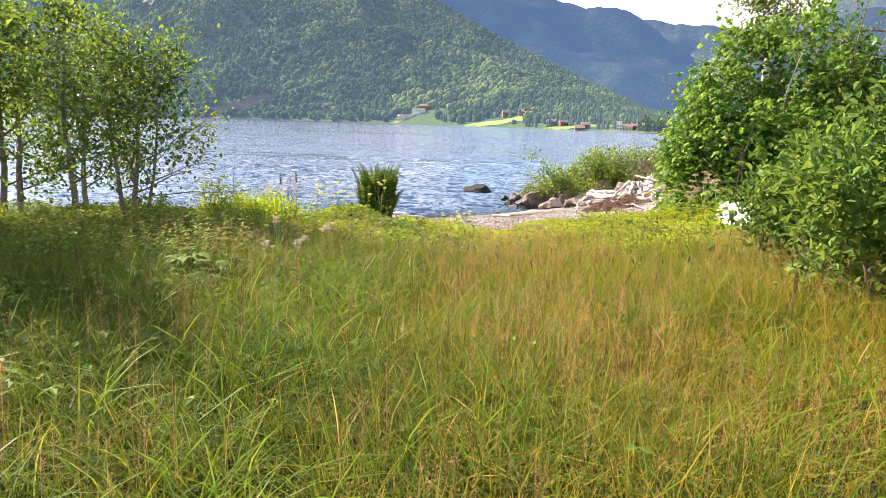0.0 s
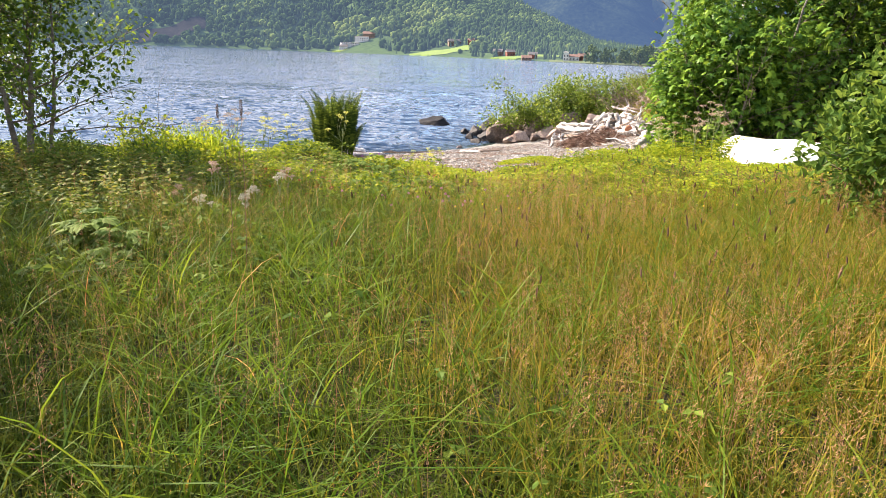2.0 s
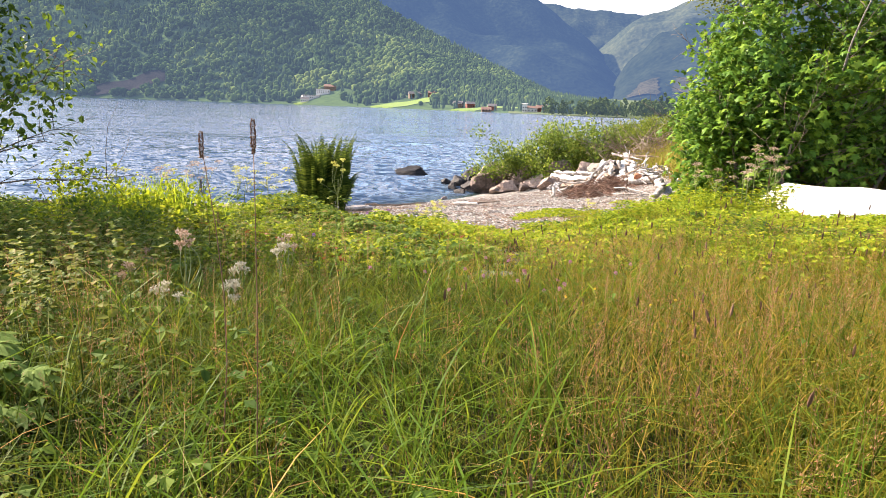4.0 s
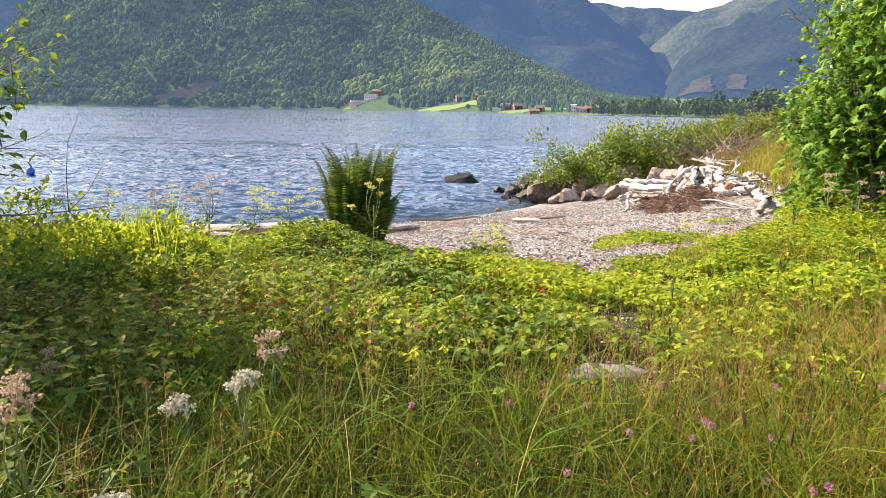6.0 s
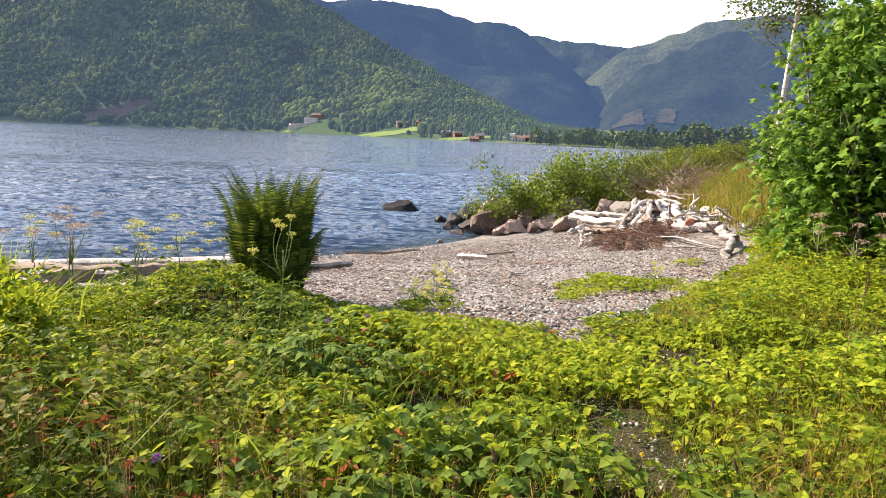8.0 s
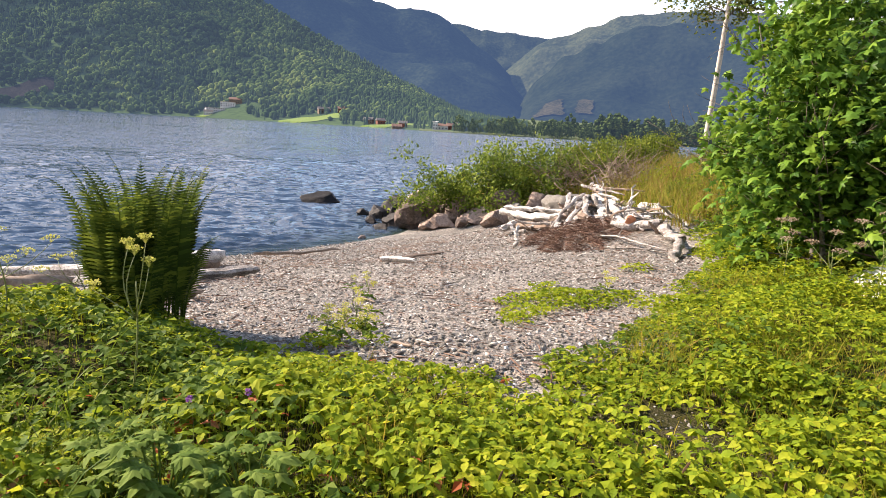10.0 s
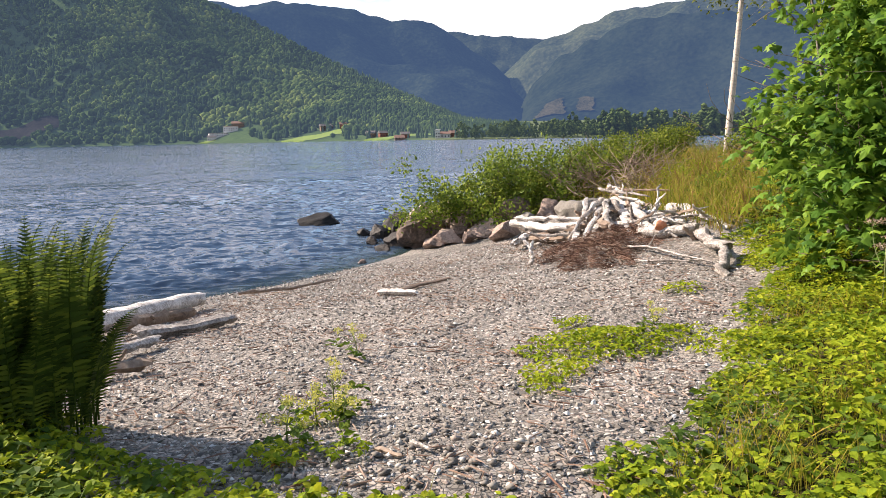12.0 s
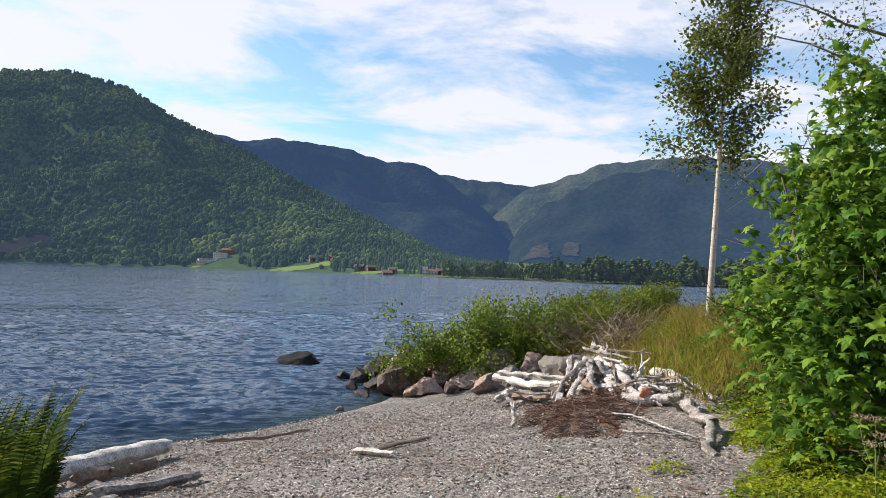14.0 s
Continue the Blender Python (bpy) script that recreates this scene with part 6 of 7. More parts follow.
for k, (x, y, h) in enumerate(((1.85, 0.45, 0.42), (1.6, -0.35, 0.34), (1.95, 0.1, 0.28), (2.05, 2.05, 0.36), (1.75, 0.15, 0.3), (4.9, 1.6, 0.3))):
    q = np.random.default_rng(180 + k)
    hs = [(0, 0, 0)] + [(q.normal(0, 0.07), q.normal(0, 0.07), q.uniform(0.03, 0.16)) for _ in range(4)]
    umbel_plant(x, y, float(ground_z(x, y)) + h, hs, 180 + k, M_UMBEL, "wild_parsnip", "small yellowish wild parsnip growing out of the gravel", wide=0.045, dense=22)
for k, (x, y, top, m) in enumerate(((0.04, -7.26, 2.2, 0), (0.16, -7.23, 2.5, 1), (0.56, -6.08, 2.28, 1), (0.47, -7.36, 2.25, 0), (0.62, -6.68, 2.33, 0), (-0.45, -6.6, 2.15, 1), (-0.32, -7.43, 1.97, 0), (0.3, -6.5, 2.15, 0), (-0.6, -5.9, 2.1, 1))):
    q = np.random.default_rng(140 + k)
    hs = [(0, 0, 0)] + [(q.normal(0, 0.04), q.normal(0, 0.04), q.uniform(0.0, 0.09)) for _ in range(3)]
    umbel_plant(x, y, top, hs, 140 + k, M_FADED if m else M_CREAM, "meadowsweet", "meadowsweet with faded brownish flower plumes" if m else "meadowsweet with creamy white flower plumes", wide=0.034, dense=26)


def dock(x, y, top, seed, head=0.34, rad=0.022):
    """Dock: a straight reddish stalk with a dense brown seed spike."""
    q = np.random.default_rng(seed)
    z0 = float(ground_z(x, y))
    root = empty("dock", (x, y, z0 - 0.02))
    H = top - z0
    lean = q.normal(0, 0.015, 2)
    stalk(root, (0, 0, 0), (lean[0], lean[1], H - head * 0.5), 0.0028, M_REDSTALK, q)
    n = 520
    t = q.uniform(0, 1, n)
    a = q.uniform(0, 6.28, n)
    rr = rad * (0.6 + 0.4 * np.abs(np.sin(t * 11 + seed))) * np.sin(math.pi * np.clip(t * 0.9 + 0.08, 0, 1)) ** 0.5
    pos = np.stack([lean[0] + rr * np.cos(a), lean[1] + rr * np.sin(a), H - head * t], -1)
    d = np.stack([np.cos(a), np.sin(a), q.normal(0.2, 0.5, n)], -1)
    bag = Bag()
    bag.add(*stamp(LEAFLET[0] * [1.6, 1, 1], LEAFLET[1], pos, rot_from(d, q.uniform(0, 6, n)), q.uniform(0.5, 0.9, n) * max(rad, 0.0065)))
    bag.make("seed_head", M_RUST, False, root)
    return tagged(root, "dock stalk with a dark brown seed head", "plant", "docks in the meadow")


dock(1.0, -9.12, 3.235, 3, 0.105, 0.006)
dock(0.83, -8.98, 3.185, 4, 0.085, 0.0055)
q = np.random.default_rng(9)
for k in range(13):
    x, y = q.uniform(-3, 6.5), q.uniform(-12.8, -3.2)
    if abs(x - float(np.interp(y, [-16, -12.5, -10, -7, -5], [3.0, 2.0, 1.4, 1.4, 1.6]))) < 0.75:
        continue
    dock(x, y, float(ground_z(x, y)) + q.uniform(0.6, 0.95), 200 + k, q.uniform(0.05, 0.12), 0.006)


def clover(x, y, h, seed, mat, name, label, rad=0.013):
    q = np.random.default_rng(seed)
    z0 = float(ground_z(x, y))
    root = empty(name, (x, y, z0 - 0.02))
    stalk(root, (0, 0, 0), (0.02, 0.0, h), 0.0016, M_STALK, q)
    n = 46
    d = q.normal(0, 1, (n, 3))
    d /= np.linalg.norm(d, axis=1, keepdims=True)
    bag = Bag()
    bag.add(*stamp(LEAFLET[0], LEAFLET[1], np.array([0.02, 0, h]) + d * rad * 0.5, rot_from(d + np.array([0, 0, 0.4]), q.uniform(0, 6, n)), np.full(n, rad)))
    bag.make("flower", mat, False, root)
    return tagged(root, label, "flower", "flowers in the grass")


for k, (x, y) in enumerate(((2.31, -6.58), (2.28, -6.72), (2.25, -6.64), (1.89, -6.44), (2.23, -6.29), (2.54, -6.63), (2.45, -7.1), (2.47, -7.14), (2.38, -6.96), (2.0, -6.7), (2.7, -6.3), (1.6, -6.3), (2.1, -5.9), (2.9, -6.8), (1.75, -6.9), (3.2, -6.2), (1.2, -6.5))):
    clover(x, y, 0.30 + 0.05 * math.sin(k * 2.1), 300 + k, M_PINK, "red_clover", "pink clover flower head in the grass", 0.011)
for k, (x, y, h) in enumerate(((1.19, -2.91, 0.45), (0.93, -2.86, 0.42), (0.59, -5.1, 0.42))):
    clover(x, y, h, 330 + k, M_PURPLE, "knapweed", "purple knapweed flower above the leaves", 0.014)
M_YELLOW = leaf_mat("yellow_flowers", [(0.6, 0.42, 0.03), (0.7, 0.55, 0.05)], 0.3, 0.7, 4)
q = np.random.default_rng(12)
for k in range(14):
    clover(q.uniform(2.0, 5.5), q.uniform(-8.5, -5.0), q.uniform(0.3, 0.5), 350 + k, M_YELLOW, "yellow_flower", "small yellow meadow flower", 0.006)


def seed_spikes(name, x, y, h, q, label):
    """Thin stalks that end in a short dark spindle of seeds."""
    n = len(x)
    z = ground_z(x, y)
    lean = q.normal(0, 0.13, (n, 2))
    base = np.stack([x, y, z], -1)
    tip = np.stack([x + lean[:, 0] * h, y + lean[:, 1] * h, z + h], -1)
    bag = Bag()
    w = np.stack([np.full(n, 0.0008), np.zeros(n), np.zeros(n)], -1)
    bag.add(np.stack([base - w, base + w, tip], 1).reshape(-1, 3), np.arange(3 * n).reshape(-1, 3))
    a = np.arange(5) * 2 * math.pi / 5
    tv = np.concatenate([[(0, 0, 0)], np.stack([0.1 * np.cos(a), np.full(5, 0.3), 0.1 * np.sin(a)], -1), np.stack([0.085 * np.cos(a), np.full(5, 0.75), 0.085 * np.sin(a)], -1), [(0, 1, 0)]])
    tf = [(0, 1 + k, 1 + (k + 1) % 5) for k in range(5)] + [(6 + k, 11, 6 + (k + 1) % 5) for k in range(5)]
    tf += [(1 + k, 6 + k, 6 + (k + 1) % 5) for k in range(5)] + [(1 + k, 6 + (k + 1) % 5, 1 + (k + 1) % 5) for k in range(5)]
    bag.add(*stamp(tv, np.array(tf), tip, rot_from((tip - base) + q.normal(0, 0.06, (n, 3)), q.uniform(0, 6, n)), q.uniform(0.03, 0.075, n)))
    return tagged(bag.make(name, M_RUST), label, "grass", kind="stuff")


x, y, q = scatter(520, (1.5, 7.8, -10.5, -3.2), 58)
k = (q.uniform(0, 1, len(x)) < np.clip((x - 1.0) / 3.5, 0.1, 0.9)) & (green_side(x, y) > 0.4)
seed_spikes("seed_spikes", x[k], y[k], q.uniform(0.3, 0.62, k.sum()) * np.clip(low_growth(x[k], y[k]) * 2.2, 0.3, 1), q, "thin stalks with dark brown seed spikes in the grass")
for k, (x, y, hh) in enumerate(((6.9, -0.6, 0.85), (7.05, -0.1, 1.0), (7.2, -0.7, 1.1), (7.35, 0.1, 1.2), (6.75, 0.2, 0.8), (7.5, -0.3, 1.0), (6.6, 0.7, 0.9))):
    q = np.random.default_rng(700 + k)
    hs = [(0, 0, 0)] + [(q.normal(0, 0.12), q.normal(0, 0.12), q.uniform(0.02, 0.25)) for _ in range(3)]
    umbel_plant(x, y, float(ground_z(x, y)) + hh, hs, 700 + k, M_FADED, "dry_hogweed", "dried brown hogweed with faded flower heads beside the rock", wide=0.075, dense=30)


def hogweed(x, y, seed, n=9, size=0.34, mat=None, height=0.35):
    """A rosette of large, deeply cut leaves."""
    q = np.random.default_rng(seed)
    z0 = float(ground_z(x, y))
    root = empty("hogweed", (x, y, z0 - 0.02))
    tv, tf = lobed_leaf()
    for k in range(n):
        a = k * 2.4 + q.uniform(-0.3, 0.3)
        d = np.array([math.cos(a), math.sin(a), q.uniform(-0.1, 0.35)])
        h = height * q.uniform(0.5, 1.1)
        foot = np.array([math.cos(a) * 0.12, math.sin(a) * 0.12, h])
        bag = Bag()
        add_tube(bag, np.array([[0, 0, 0], foot * 0.6 + (0, 0, 0.03), foot]), [0.006, 0.005, 0.004], 4)
        for t, s in ((0.0, 1.0), (0.0, 0.75), (0.0, 0.75), (-0.3, 0.55), (-0.3, 0.55)):
            i = len(bag.v)
            ang = a + (0 if i == 1 else (1.1 if i % 2 else -1.1))
            dd = np.array([math.cos(ang), math.sin(ang), d[2] - 0.15])
            v, f = stamp(tv * [0.85, 1, 1], tf, (foot + d * size * t * 0.5)[None], rot_from(dd[None], q.normal(0, 0.25, 1)), np.array([size * s * 0.62]))
            bag.add(v, f)
        bag.make("leaf", mat or M_PALELEAF, False, root)
    return tagged(root, "hogweed with large pale cut leaves in the herbs", "plant", "hogweeds")


hogweed(0.92, -3.3, 1, 26, 0.17, None, 0.40)
hogweed(1.25, -3.3, 2, 20, 0.15, None, 0.33)
hogweed(0.65, -3.05, 9, 16, 0.15, None, 0.34)
hogweed(-0.38, -8.45, 3, 26, 0.25, None, 0.38)
hogweed(-0.05, -8.75, 4, 14, 0.19, None, 0.32)
hogweed(1.2, -2.2, 5, 7, 0.26, M_HERB)

# a tuft of broad reed leaves and leafy herbs on the bank
q = np.random.default_rng(51)
g_ = q.normal(0, 0.25, (350, 2))
grass("reed_tuft", -1.7 + g_[:, 0], -2.45 + g_[:, 1], q.uniform(0.5, 1.0, 350), q.uniform(0.006, 0.013, 350), q.uniform(0.1, 0.7, 350), q, leaf_mat("reed_leaves", [(0.13, 0.21, 0.015), (0.22, 0.31, 0.02), (0.31, 0.38, 0.03)], 0.45, 0.55, 2), "bright yellow-green tuft of broad reed leaves")
# dark: bushes in the alder shade, that shade put into the leaf colour
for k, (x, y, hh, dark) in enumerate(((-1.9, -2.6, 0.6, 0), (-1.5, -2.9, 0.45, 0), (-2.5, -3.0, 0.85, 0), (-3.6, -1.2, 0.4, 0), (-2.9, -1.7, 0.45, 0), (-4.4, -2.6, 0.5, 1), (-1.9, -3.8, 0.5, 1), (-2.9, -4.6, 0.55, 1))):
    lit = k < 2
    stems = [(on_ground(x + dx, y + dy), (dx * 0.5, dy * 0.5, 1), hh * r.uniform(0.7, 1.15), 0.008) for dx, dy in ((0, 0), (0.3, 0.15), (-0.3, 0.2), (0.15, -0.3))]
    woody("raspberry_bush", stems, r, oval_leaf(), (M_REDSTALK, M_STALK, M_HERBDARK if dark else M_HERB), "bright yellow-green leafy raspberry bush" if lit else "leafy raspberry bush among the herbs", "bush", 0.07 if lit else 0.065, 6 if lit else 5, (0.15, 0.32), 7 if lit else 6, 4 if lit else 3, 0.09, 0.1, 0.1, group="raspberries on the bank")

# ---- heap of brown twigs before the driftwood ----
q = np.random.default_rng(71)
n = 9000
a, rad = q.uniform(0, 6.28, n), np.sqrt(q.uniform(0, 1, n))
edge_ = rad * (1 + 0.22 * np.sin(3 * a + 1) + 0.16 * np.sin(7 * a)) * (1 + 0.25 * (q.uniform(0, 1, n) < 0.12))
x, y = 6.55 + 1.1 * edge_ * np.cos(a) + 0.25 * np.sin(a), 6.75 + 1.4 * edge_ * np.sin(a)
z = ground_z(x, y) + 0.40 * (1 - rad ** 1.5) * q.uniform(0, 1, n) ** 0.7 + 0.01
tv = np.array([(-0.5, -0.02, 0), (0.5, -0.014, 0), (0, 0.0, 0.03), (-0.5, 0.02, 0), (0.5, 0.014, 0.01)])
tf = np.array([(0, 1, 2), (2, 1, 4), (3, 2, 4), (0, 2, 3), (0, 3, 1), (1, 3, 4)])
d = np.stack([np.cos(a * 7), np.sin(a * 7), q.normal(0, 0.25, n)], -1)
v, f = stamp(tv[:, [1, 0, 2]] * [1.3, 1, 1.6], tf, np.stack([x, y, z], -1), rot_from(d, q.uniform(0, 6, n)), 0.035 + 0.16 * q.uniform(0, 1, n) ** 2)
ob = from_arrays("twig_heap", v, f, leaf_mat("brown_twig_litter", [(0.04, 0.022, 0.016), (0.13, 0.072, 0.05), (0.34, 0.23, 0.175)], 0.0, 0.9, 2))
tagged(ob, "heap of reddish-brown twigs and bark before the driftwood", "twigs", kind="stuff")
# chips and sticks strewn over the beach
n = 27000
x, y = q.uniform(-1, 7.5, n), q.uniform(-2.0, 12, n)
w = np.clip(0.45 + 0.7 * vnoise(x, y, 0.8, 31), 0.05, 1) * np.where(inland(x, y) > 1.2, 1, 0.15)
k = (q.uniform(0, 1, n) < w) & (green_side(x, y) < 0.1)
x, y = x[k], y[k]
n = len(x)
a = q.uniform(0, 6.28, n)
d = np.stack([np.cos(a), np.sin(a), q.normal(0, 0.06, n)], -1)
v, f = stamp(tv[:, [1, 0, 2]] * [2.2, 1, 2], tf, np.stack([x, y, ground_z(x, y) + 0.025], -1), rot_from(d, q.normal(0, 0.4, n)), 0.03 + 0.13 * q.uniform(0, 1, n) ** 3)
ob = from_arrays("wood_chips", v, f, leaf_mat("strewn_wood_chips", [(0.11, 0.06, 0.045), (0.22, 0.14, 0.10), (0.40, 0.32, 0.26)], 0.0, 0.9, 2))
tagged(ob, "bleached and brown wood chips strewn over the gravel", "debris", kind="stuff")

# ---- things on the water and the far shore ----
M_BLUE = surf("blue_plastic", [(0.02, 0.07, 0.35), (0.04, 0.12, 0.5)], 3, 0.4, 0.1)
bm = bmesh.new()
bmesh.ops.create_cube(bm, size=1)
for v in bm.verts:
    v.co = Vector((v.co.x * 0.32, v.co.y * 0.32, v.co.z * 0.42))
bmesh.ops.bevel(bm, geom=bm.edges[:], offset=0.06, segments=3, affect="EDGES")
buoy = empty("buoy", (-18.6, 21.8, 0.14))
buoy.rotation_euler = (0.1, 0.15, 0.5)
part("float", bm, M_BLUE, buoy, "", True)
bm = bmesh.new()
bmesh.ops.create_cone(bm, cap_ends=True, segments=12, radius1=0.05, radius2=0.05, depth=0.1, matrix=pose(0, 0, 0.24))
part("ring", bm, M_BLUE, buoy)
tagged(buoy, "small blue plastic mooring buoy floating on the lake", "buoy")

M_WALLW = surf("white_boarding", [(0.42, 0.41, 0.39), (0.55, 0.54, 0.52)], 0.5, 0.8, 0.1)
M_WALLR = surf("red_boarding", [(0.13, 0.045, 0.033), (0.2, 0.065, 0.045)], 0.5, 0.8, 0.1)
M_WALLB = surf("brown_boarding", [(0.10, 0.07, 0.05), (0.17, 0.12, 0.09)], 0.5, 0.8, 0.1)
M_ROOF = surf("slate_roof", [(0.07, 0.065, 0.065), (0.14, 0.13, 0.13)], 0.4, 0.8, 0.2)
M_ROOFT = surf("tile_roof", [(0.15, 0.085, 0.065), (0.22, 0.13, 0.10)], 0.4, 0.8, 0.2)
M_PANE = surf("dark_window", [(0.02, 0.025, 0.03), (0.05, 0.06, 0.07)], 1, 0.2, 0)


def box_bm(x0, x1, y0, y1, z0, z1):
    bm = bmesh.new()
    bmesh.ops.create_cube(bm, size=1)
    for v in bm.verts:
        v.co = Vector(((x0 + x1) / 2 + v.co.x * (x1 - x0), (y0 + y1) / 2 + v.co.y * (y1 - y0), (z0 + z1) / 2 + v.co.z * (z1 - z0)))
    return bm


def house(az_, r_, z, w, dep, hgt, wall, roof, yaw=0, flat=False, label="house with a pitched roof on the far shore"):
    x, y = polar(az_, r_)
    root = empty("house", (float(x), float(y), z))
    root.rotation_euler = (0, 0, radians(yaw) - radians(az_))
    part("wall", box_bm(-w / 2, w / 2, -dep / 2, dep / 2, -2, hgt), wall, root)
    bm = bmesh.new()
    e, rh = 0.5, (0.25 if flat else dep * 0.36)
    pr = [(-w / 2 - e, -dep / 2 - e, hgt - 0.1), (-w / 2 - e, dep / 2 + e, hgt - 0.1), (-w / 2 - e, 0, hgt + rh), (w / 2 + e, -dep / 2 - e, hgt - 0.1), (w / 2 + e, dep / 2 + e, hgt - 0.1), (w / 2 + e, 0, hgt + rh)]
    vs = [bm.verts.new(p) for p in pr]
    for f in ((0, 1, 2), (5, 4, 3), (0, 2, 5, 3), (2, 1, 4, 5), (1, 0, 3, 4)):
        bm.faces.new([vs[i] for i in f])
    part("roof", bm, roof, root)
    k = max(2, int(w / 3))
    for i in range(k):
        cx = -w / 2 + (i + 0.5) * w / k
        for zz in ([1.6] if hgt < 4.5 else [1.6, 4.2]):
            part("window", box_bm(cx - 0.55, cx + 0.55, -dep / 2 - 0.06, -dep / 2 + 0.05, zz - 0.65, zz + 0.65), M_PANE, root)
    return tagged(root, label, "house", "houses on the far shore")


for a_, r_, w, dp, hg, wall, roof, yaw, flat in ((-8.6, 1030, 26, 10, 5, M_WALLW, M_ROOF, 10, True), (-7.6, 1045, 20, 9, 7, M_WALLW, M_ROOFT, -8, True), (-7.0, 1060, 18, 9, 6, M_WALLB, M_ROOFT, -8, False), (-9.1, 1020, 12, 8, 4, M_WALLW, M_ROOF, 0, False),
                                                 (0.0, 915, 16, 9, 4.5, M_WALLB, M_ROOF, 12, False), (1.5, 900, 12, 8, 4.5, M_WALLR, M_ROOFT, 0, False), (3.7, 750, 10, 8, 4.5, M_WALLB, M_ROOF, -15, False), (4.7, 742, 9, 7, 4, M_WALLR, M_ROOF, 20, False),
                                                 (6.1, 655, 9, 7, 4.5, M_WALLB, M_ROOFT, 5, False), (6.6, 670, 8, 7, 4, M_WALLR, M_ROOF, 5, False), (9.35, 608, 4.5, 4.5, 7.5, M_WALLW, M_WALLW, 0, True), (10.0, 612, 9, 6, 3.6, M_WALLW, M_ROOFT, 0, False),
                                                 (10.8, 618, 10, 7, 4, M_WALLR, M_ROOFT, 8, False), (11.3, 640, 9, 7, 4.5, M_WALLB, M_ROOF, -8, False), (15.2, 900, 12, 9, 6, M_WALLW, M_ROOF, 10, False),
                                                 (29.5, 700, 12, 8, 5, M_WALLW, M_ROOF, 0, False), (31.2, 640, 10, 8, 5, M_WALLR, M_ROOF, 0, False)):
    if a_ < 11.9:
        zz = float(m1_z(np.array(a_), np.array(float(r_))))
    else:
        base_r = float(np.interp(a_, [8, 14, 27, 70], [590, 520, 440, 420]))
        zz = 1.4 + 46 * max(0.0, (r_ - base_r) / 1800) ** 1.2
    house(a_, r_, zz, w, dp, hg, wall, roof, yaw, flat, ("white building with a low roof on the far shore" if wall is M_WALLW else "small wooden house with a pitched roof on the far shore"))

# ---- pebbles, last ----
M_PEBBLE, n, l, b = nodes("pebbles")
g = n.new("ShaderNodeNewGeometry")
oi = n.new("ShaderNodeObjectInfo")
ad = n.new("ShaderNodeMath")
ad.operation = "ADD"
l.new(g.outputs["Random Per Island"], ad.inputs[0])
l.new(oi.outputs["Random"], ad.inputs[1])
fr = n.new("ShaderNodeMath")
fr.operation = "FRACT"
l.new(ad.outputs[0], fr.inputs[0])
rp_ = ramp(n, [(0.0, (0.06, 0.053, 0.046)), (0.3, (0.155, 0.14, 0.12)), (0.6, (0.24, 0.22, 0.188)), (0.75, (0.31, 0.235, 0.195)), (0.88, (0.40, 0.375, 0.33)), (1.0, (0.66, 0.64, 0.59))])
l.new(fr.outputs[0], rp_.inputs[0])
l.new(rp_.outputs[0], b.inputs["Base Color"])
b.inputs["Roughness"].default_value = 0.8


def pebble_shape(seed):
    q = np.random.default_rng(seed)
    ring = [(0.5 * math.cos(k * math.pi * 0.4), 0.5 * math.sin(k * math.pi * 0.4), 0) for k in range(5)]
    v = np.array(ring + [(0.05, 0, 0.5), (0, 0.05, -0.5)]) * q.uniform(0.75, 1.2, (7, 1)) * np.array([1.0, q.uniform(0.5, 0.85), q.uniform(0.32, 0.55)])
    v[:5, 2] += q.uniform(-0.1, 0.1, 5)
    f = np.array([(k, (k + 1) % 5, 5) for k in range(5)] + [((k + 1) % 5, k, 6) for k in range(5)])
    return v, f


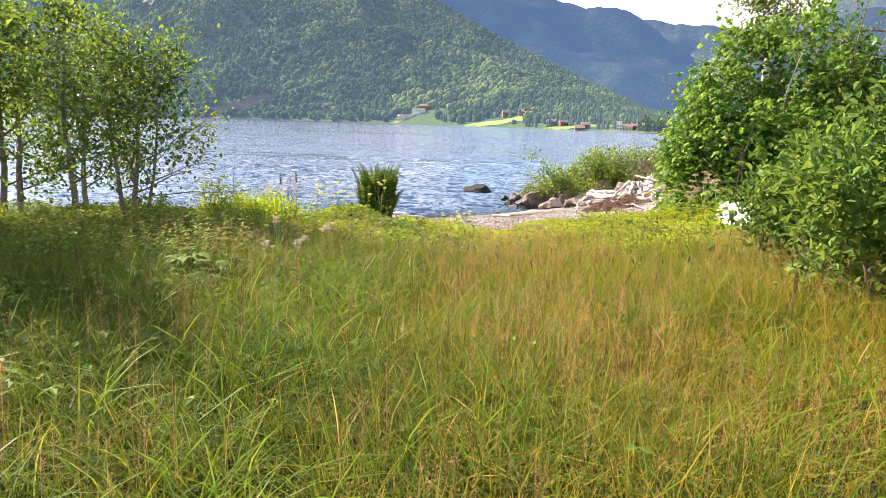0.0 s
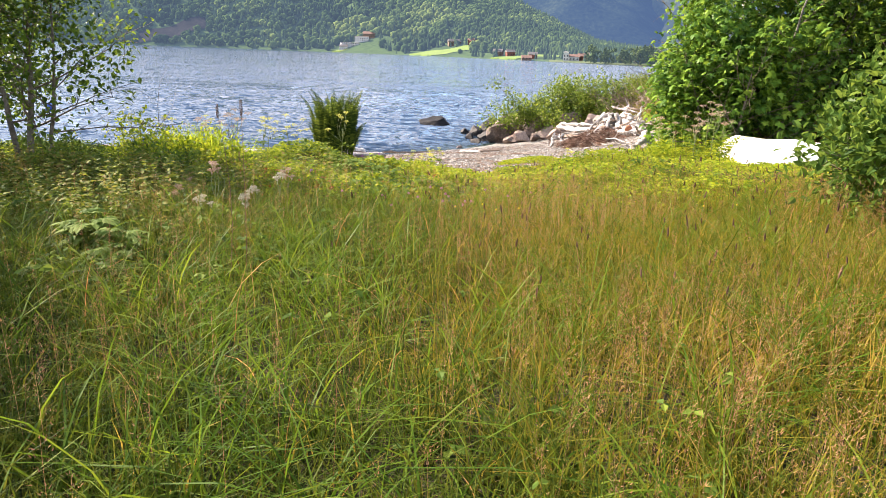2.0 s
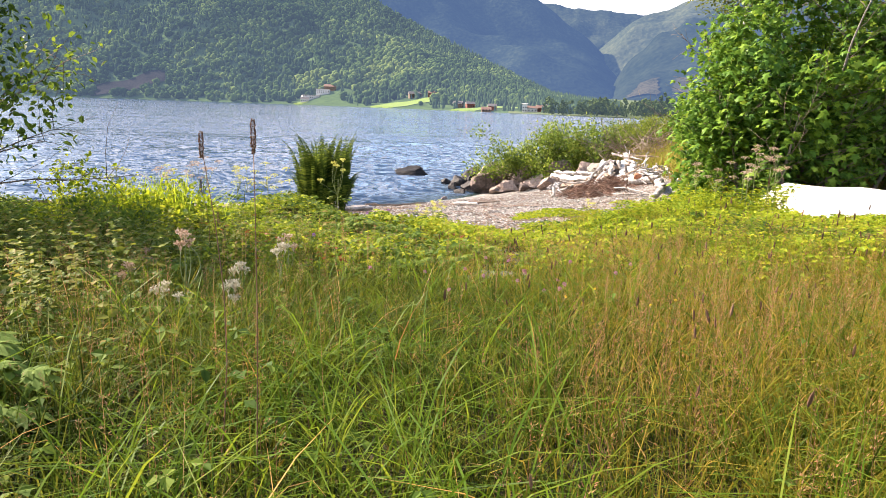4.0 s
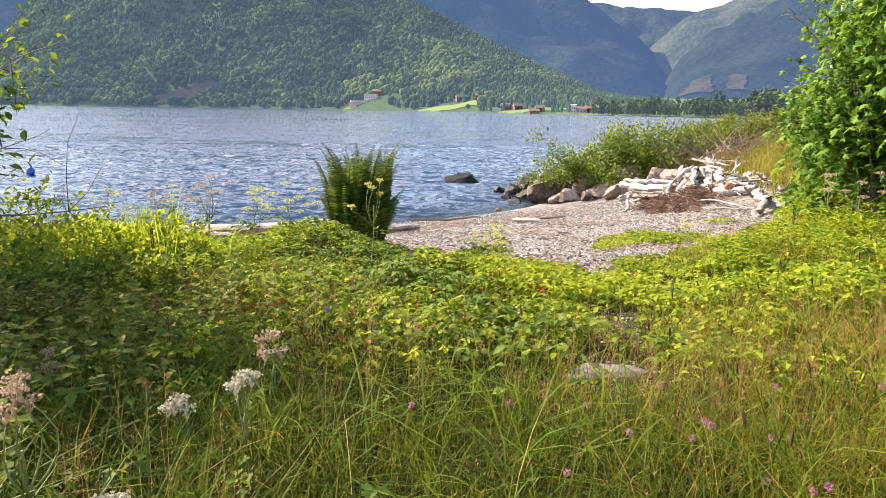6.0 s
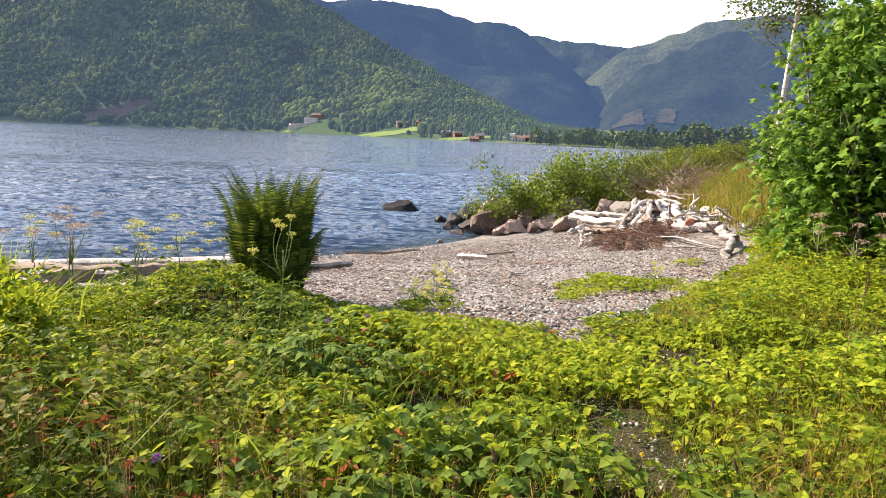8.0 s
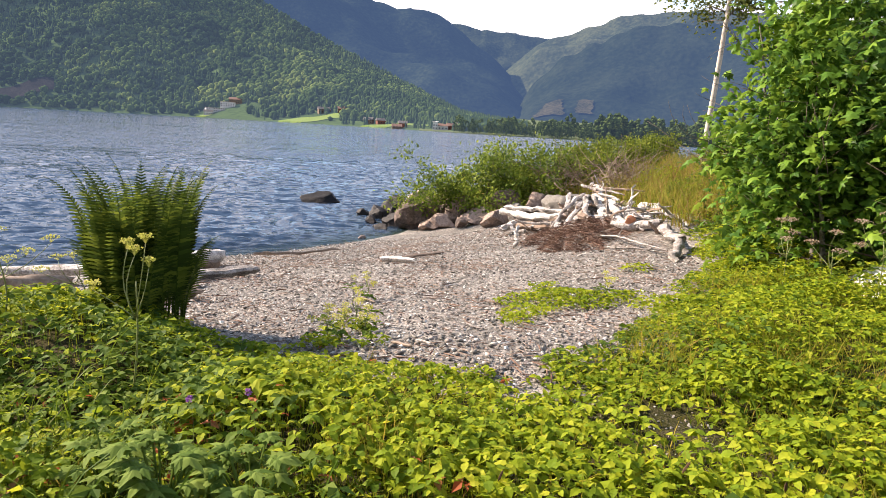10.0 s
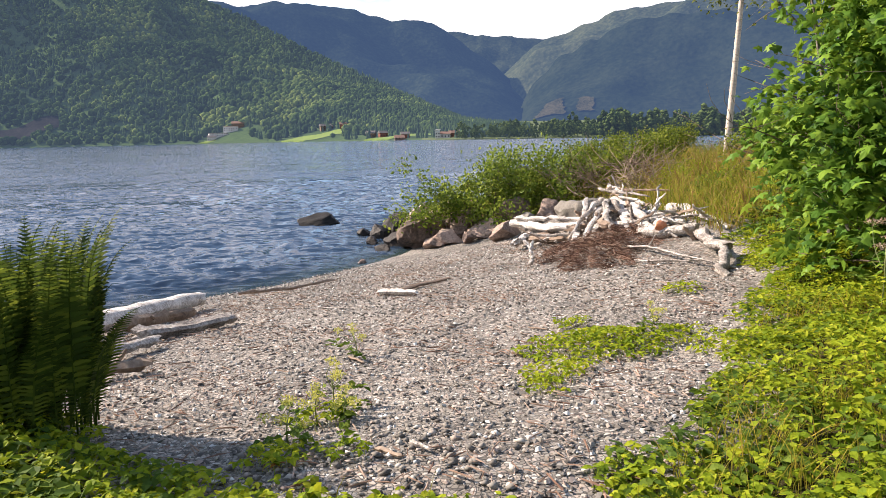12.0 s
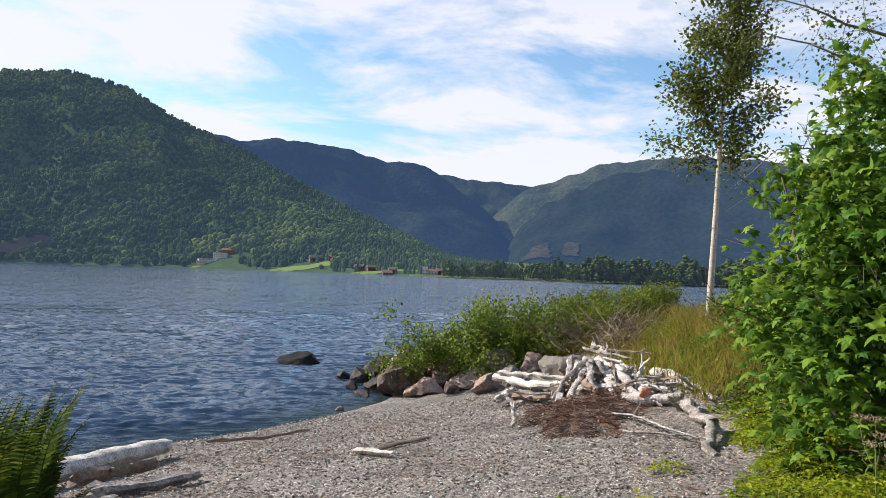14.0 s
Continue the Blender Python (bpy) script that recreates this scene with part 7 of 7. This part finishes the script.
SHAPES = [pebble_shape(k) for k in range(8)]
q = np.random.default_rng(81)
n_ = 50000
x, y = q.uniform(-2.5, 7.5, n_), -2.4 + 15 * q.uniform(0, 1, n_) ** 1.45
gs = green_side(x, y)
keep = (gs < 0.22) & (inland(x, y) > -1.0) & (x < 7.2) & (q.uniform(0, 1, n_) < np.where(gs > 0, 0.5, 1))
x, y = x[keep], y[keep]
ex = np.concatenate([a + q.normal(0, 0.24, 240) for a in (2.64, 2.3, 2.65, 3.5, 1.57)])
ey = np.concatenate([b_ + q.normal(0, 0.36, 240) for b_ in (-4.4, -5.25, -3.6, -2.65, -3.6)])
x, y = np.concatenate([x, ex]), np.concatenate([y, ey])
size = (0.020 + 0.046 * q.uniform(0, 1, len(x)) ** 2.3) * np.interp(y, [-6, 0, 6, 12], [1.1, 1.0, 1.05, 1.15])
size[-len(ex):] *= q.uniform(0.35, 0.75, len(ex))
near = np.argsort(np.hypot(x - 2.0, y + 0.9) - 18 * size)[:300]
far_ = np.setdiff1d(np.arange(len(x)), near)
kind_ = q.integers(0, 8, len(x))
bag = Bag()
for k in range(8):
    s_ = far_[kind_[far_] == k]
    rot = rot_from(np.stack([q.normal(0, 1, len(s_)), q.normal(0, 1, len(s_)), q.normal(0, 0.2, len(s_))], -1), q.normal(0, 0.3, len(s_)))
    bag.add(*stamp(*SHAPES[k], np.stack([x[s_], y[s_], ground_z(x[s_], y[s_]) + 0.16 * size[s_]], -1), rot, size[s_]))
tagged(bag.make("pebble_beach", M_PEBBLE, False, ground), kind="stuff")
meshes = []
for v, f in SHAPES:
    ob = from_arrays("pebble", v, f, M_PEBBLE, True, ground)
    meshes.append(ob.data)
    bpy.data.objects.remove(ob)
for i in near:
    ob = new("pebble", meshes[kind_[i]])
    ob.parent = ground
    ob.matrix_local = pose(x[i], y[i], float(ground_z(x[i], y[i])) + 0.2 * size[i], 10 * math.sin(i), 10 * math.cos(i), i * 77 % 360) @ Matrix.Scale(size[i] * 1.15, 4)
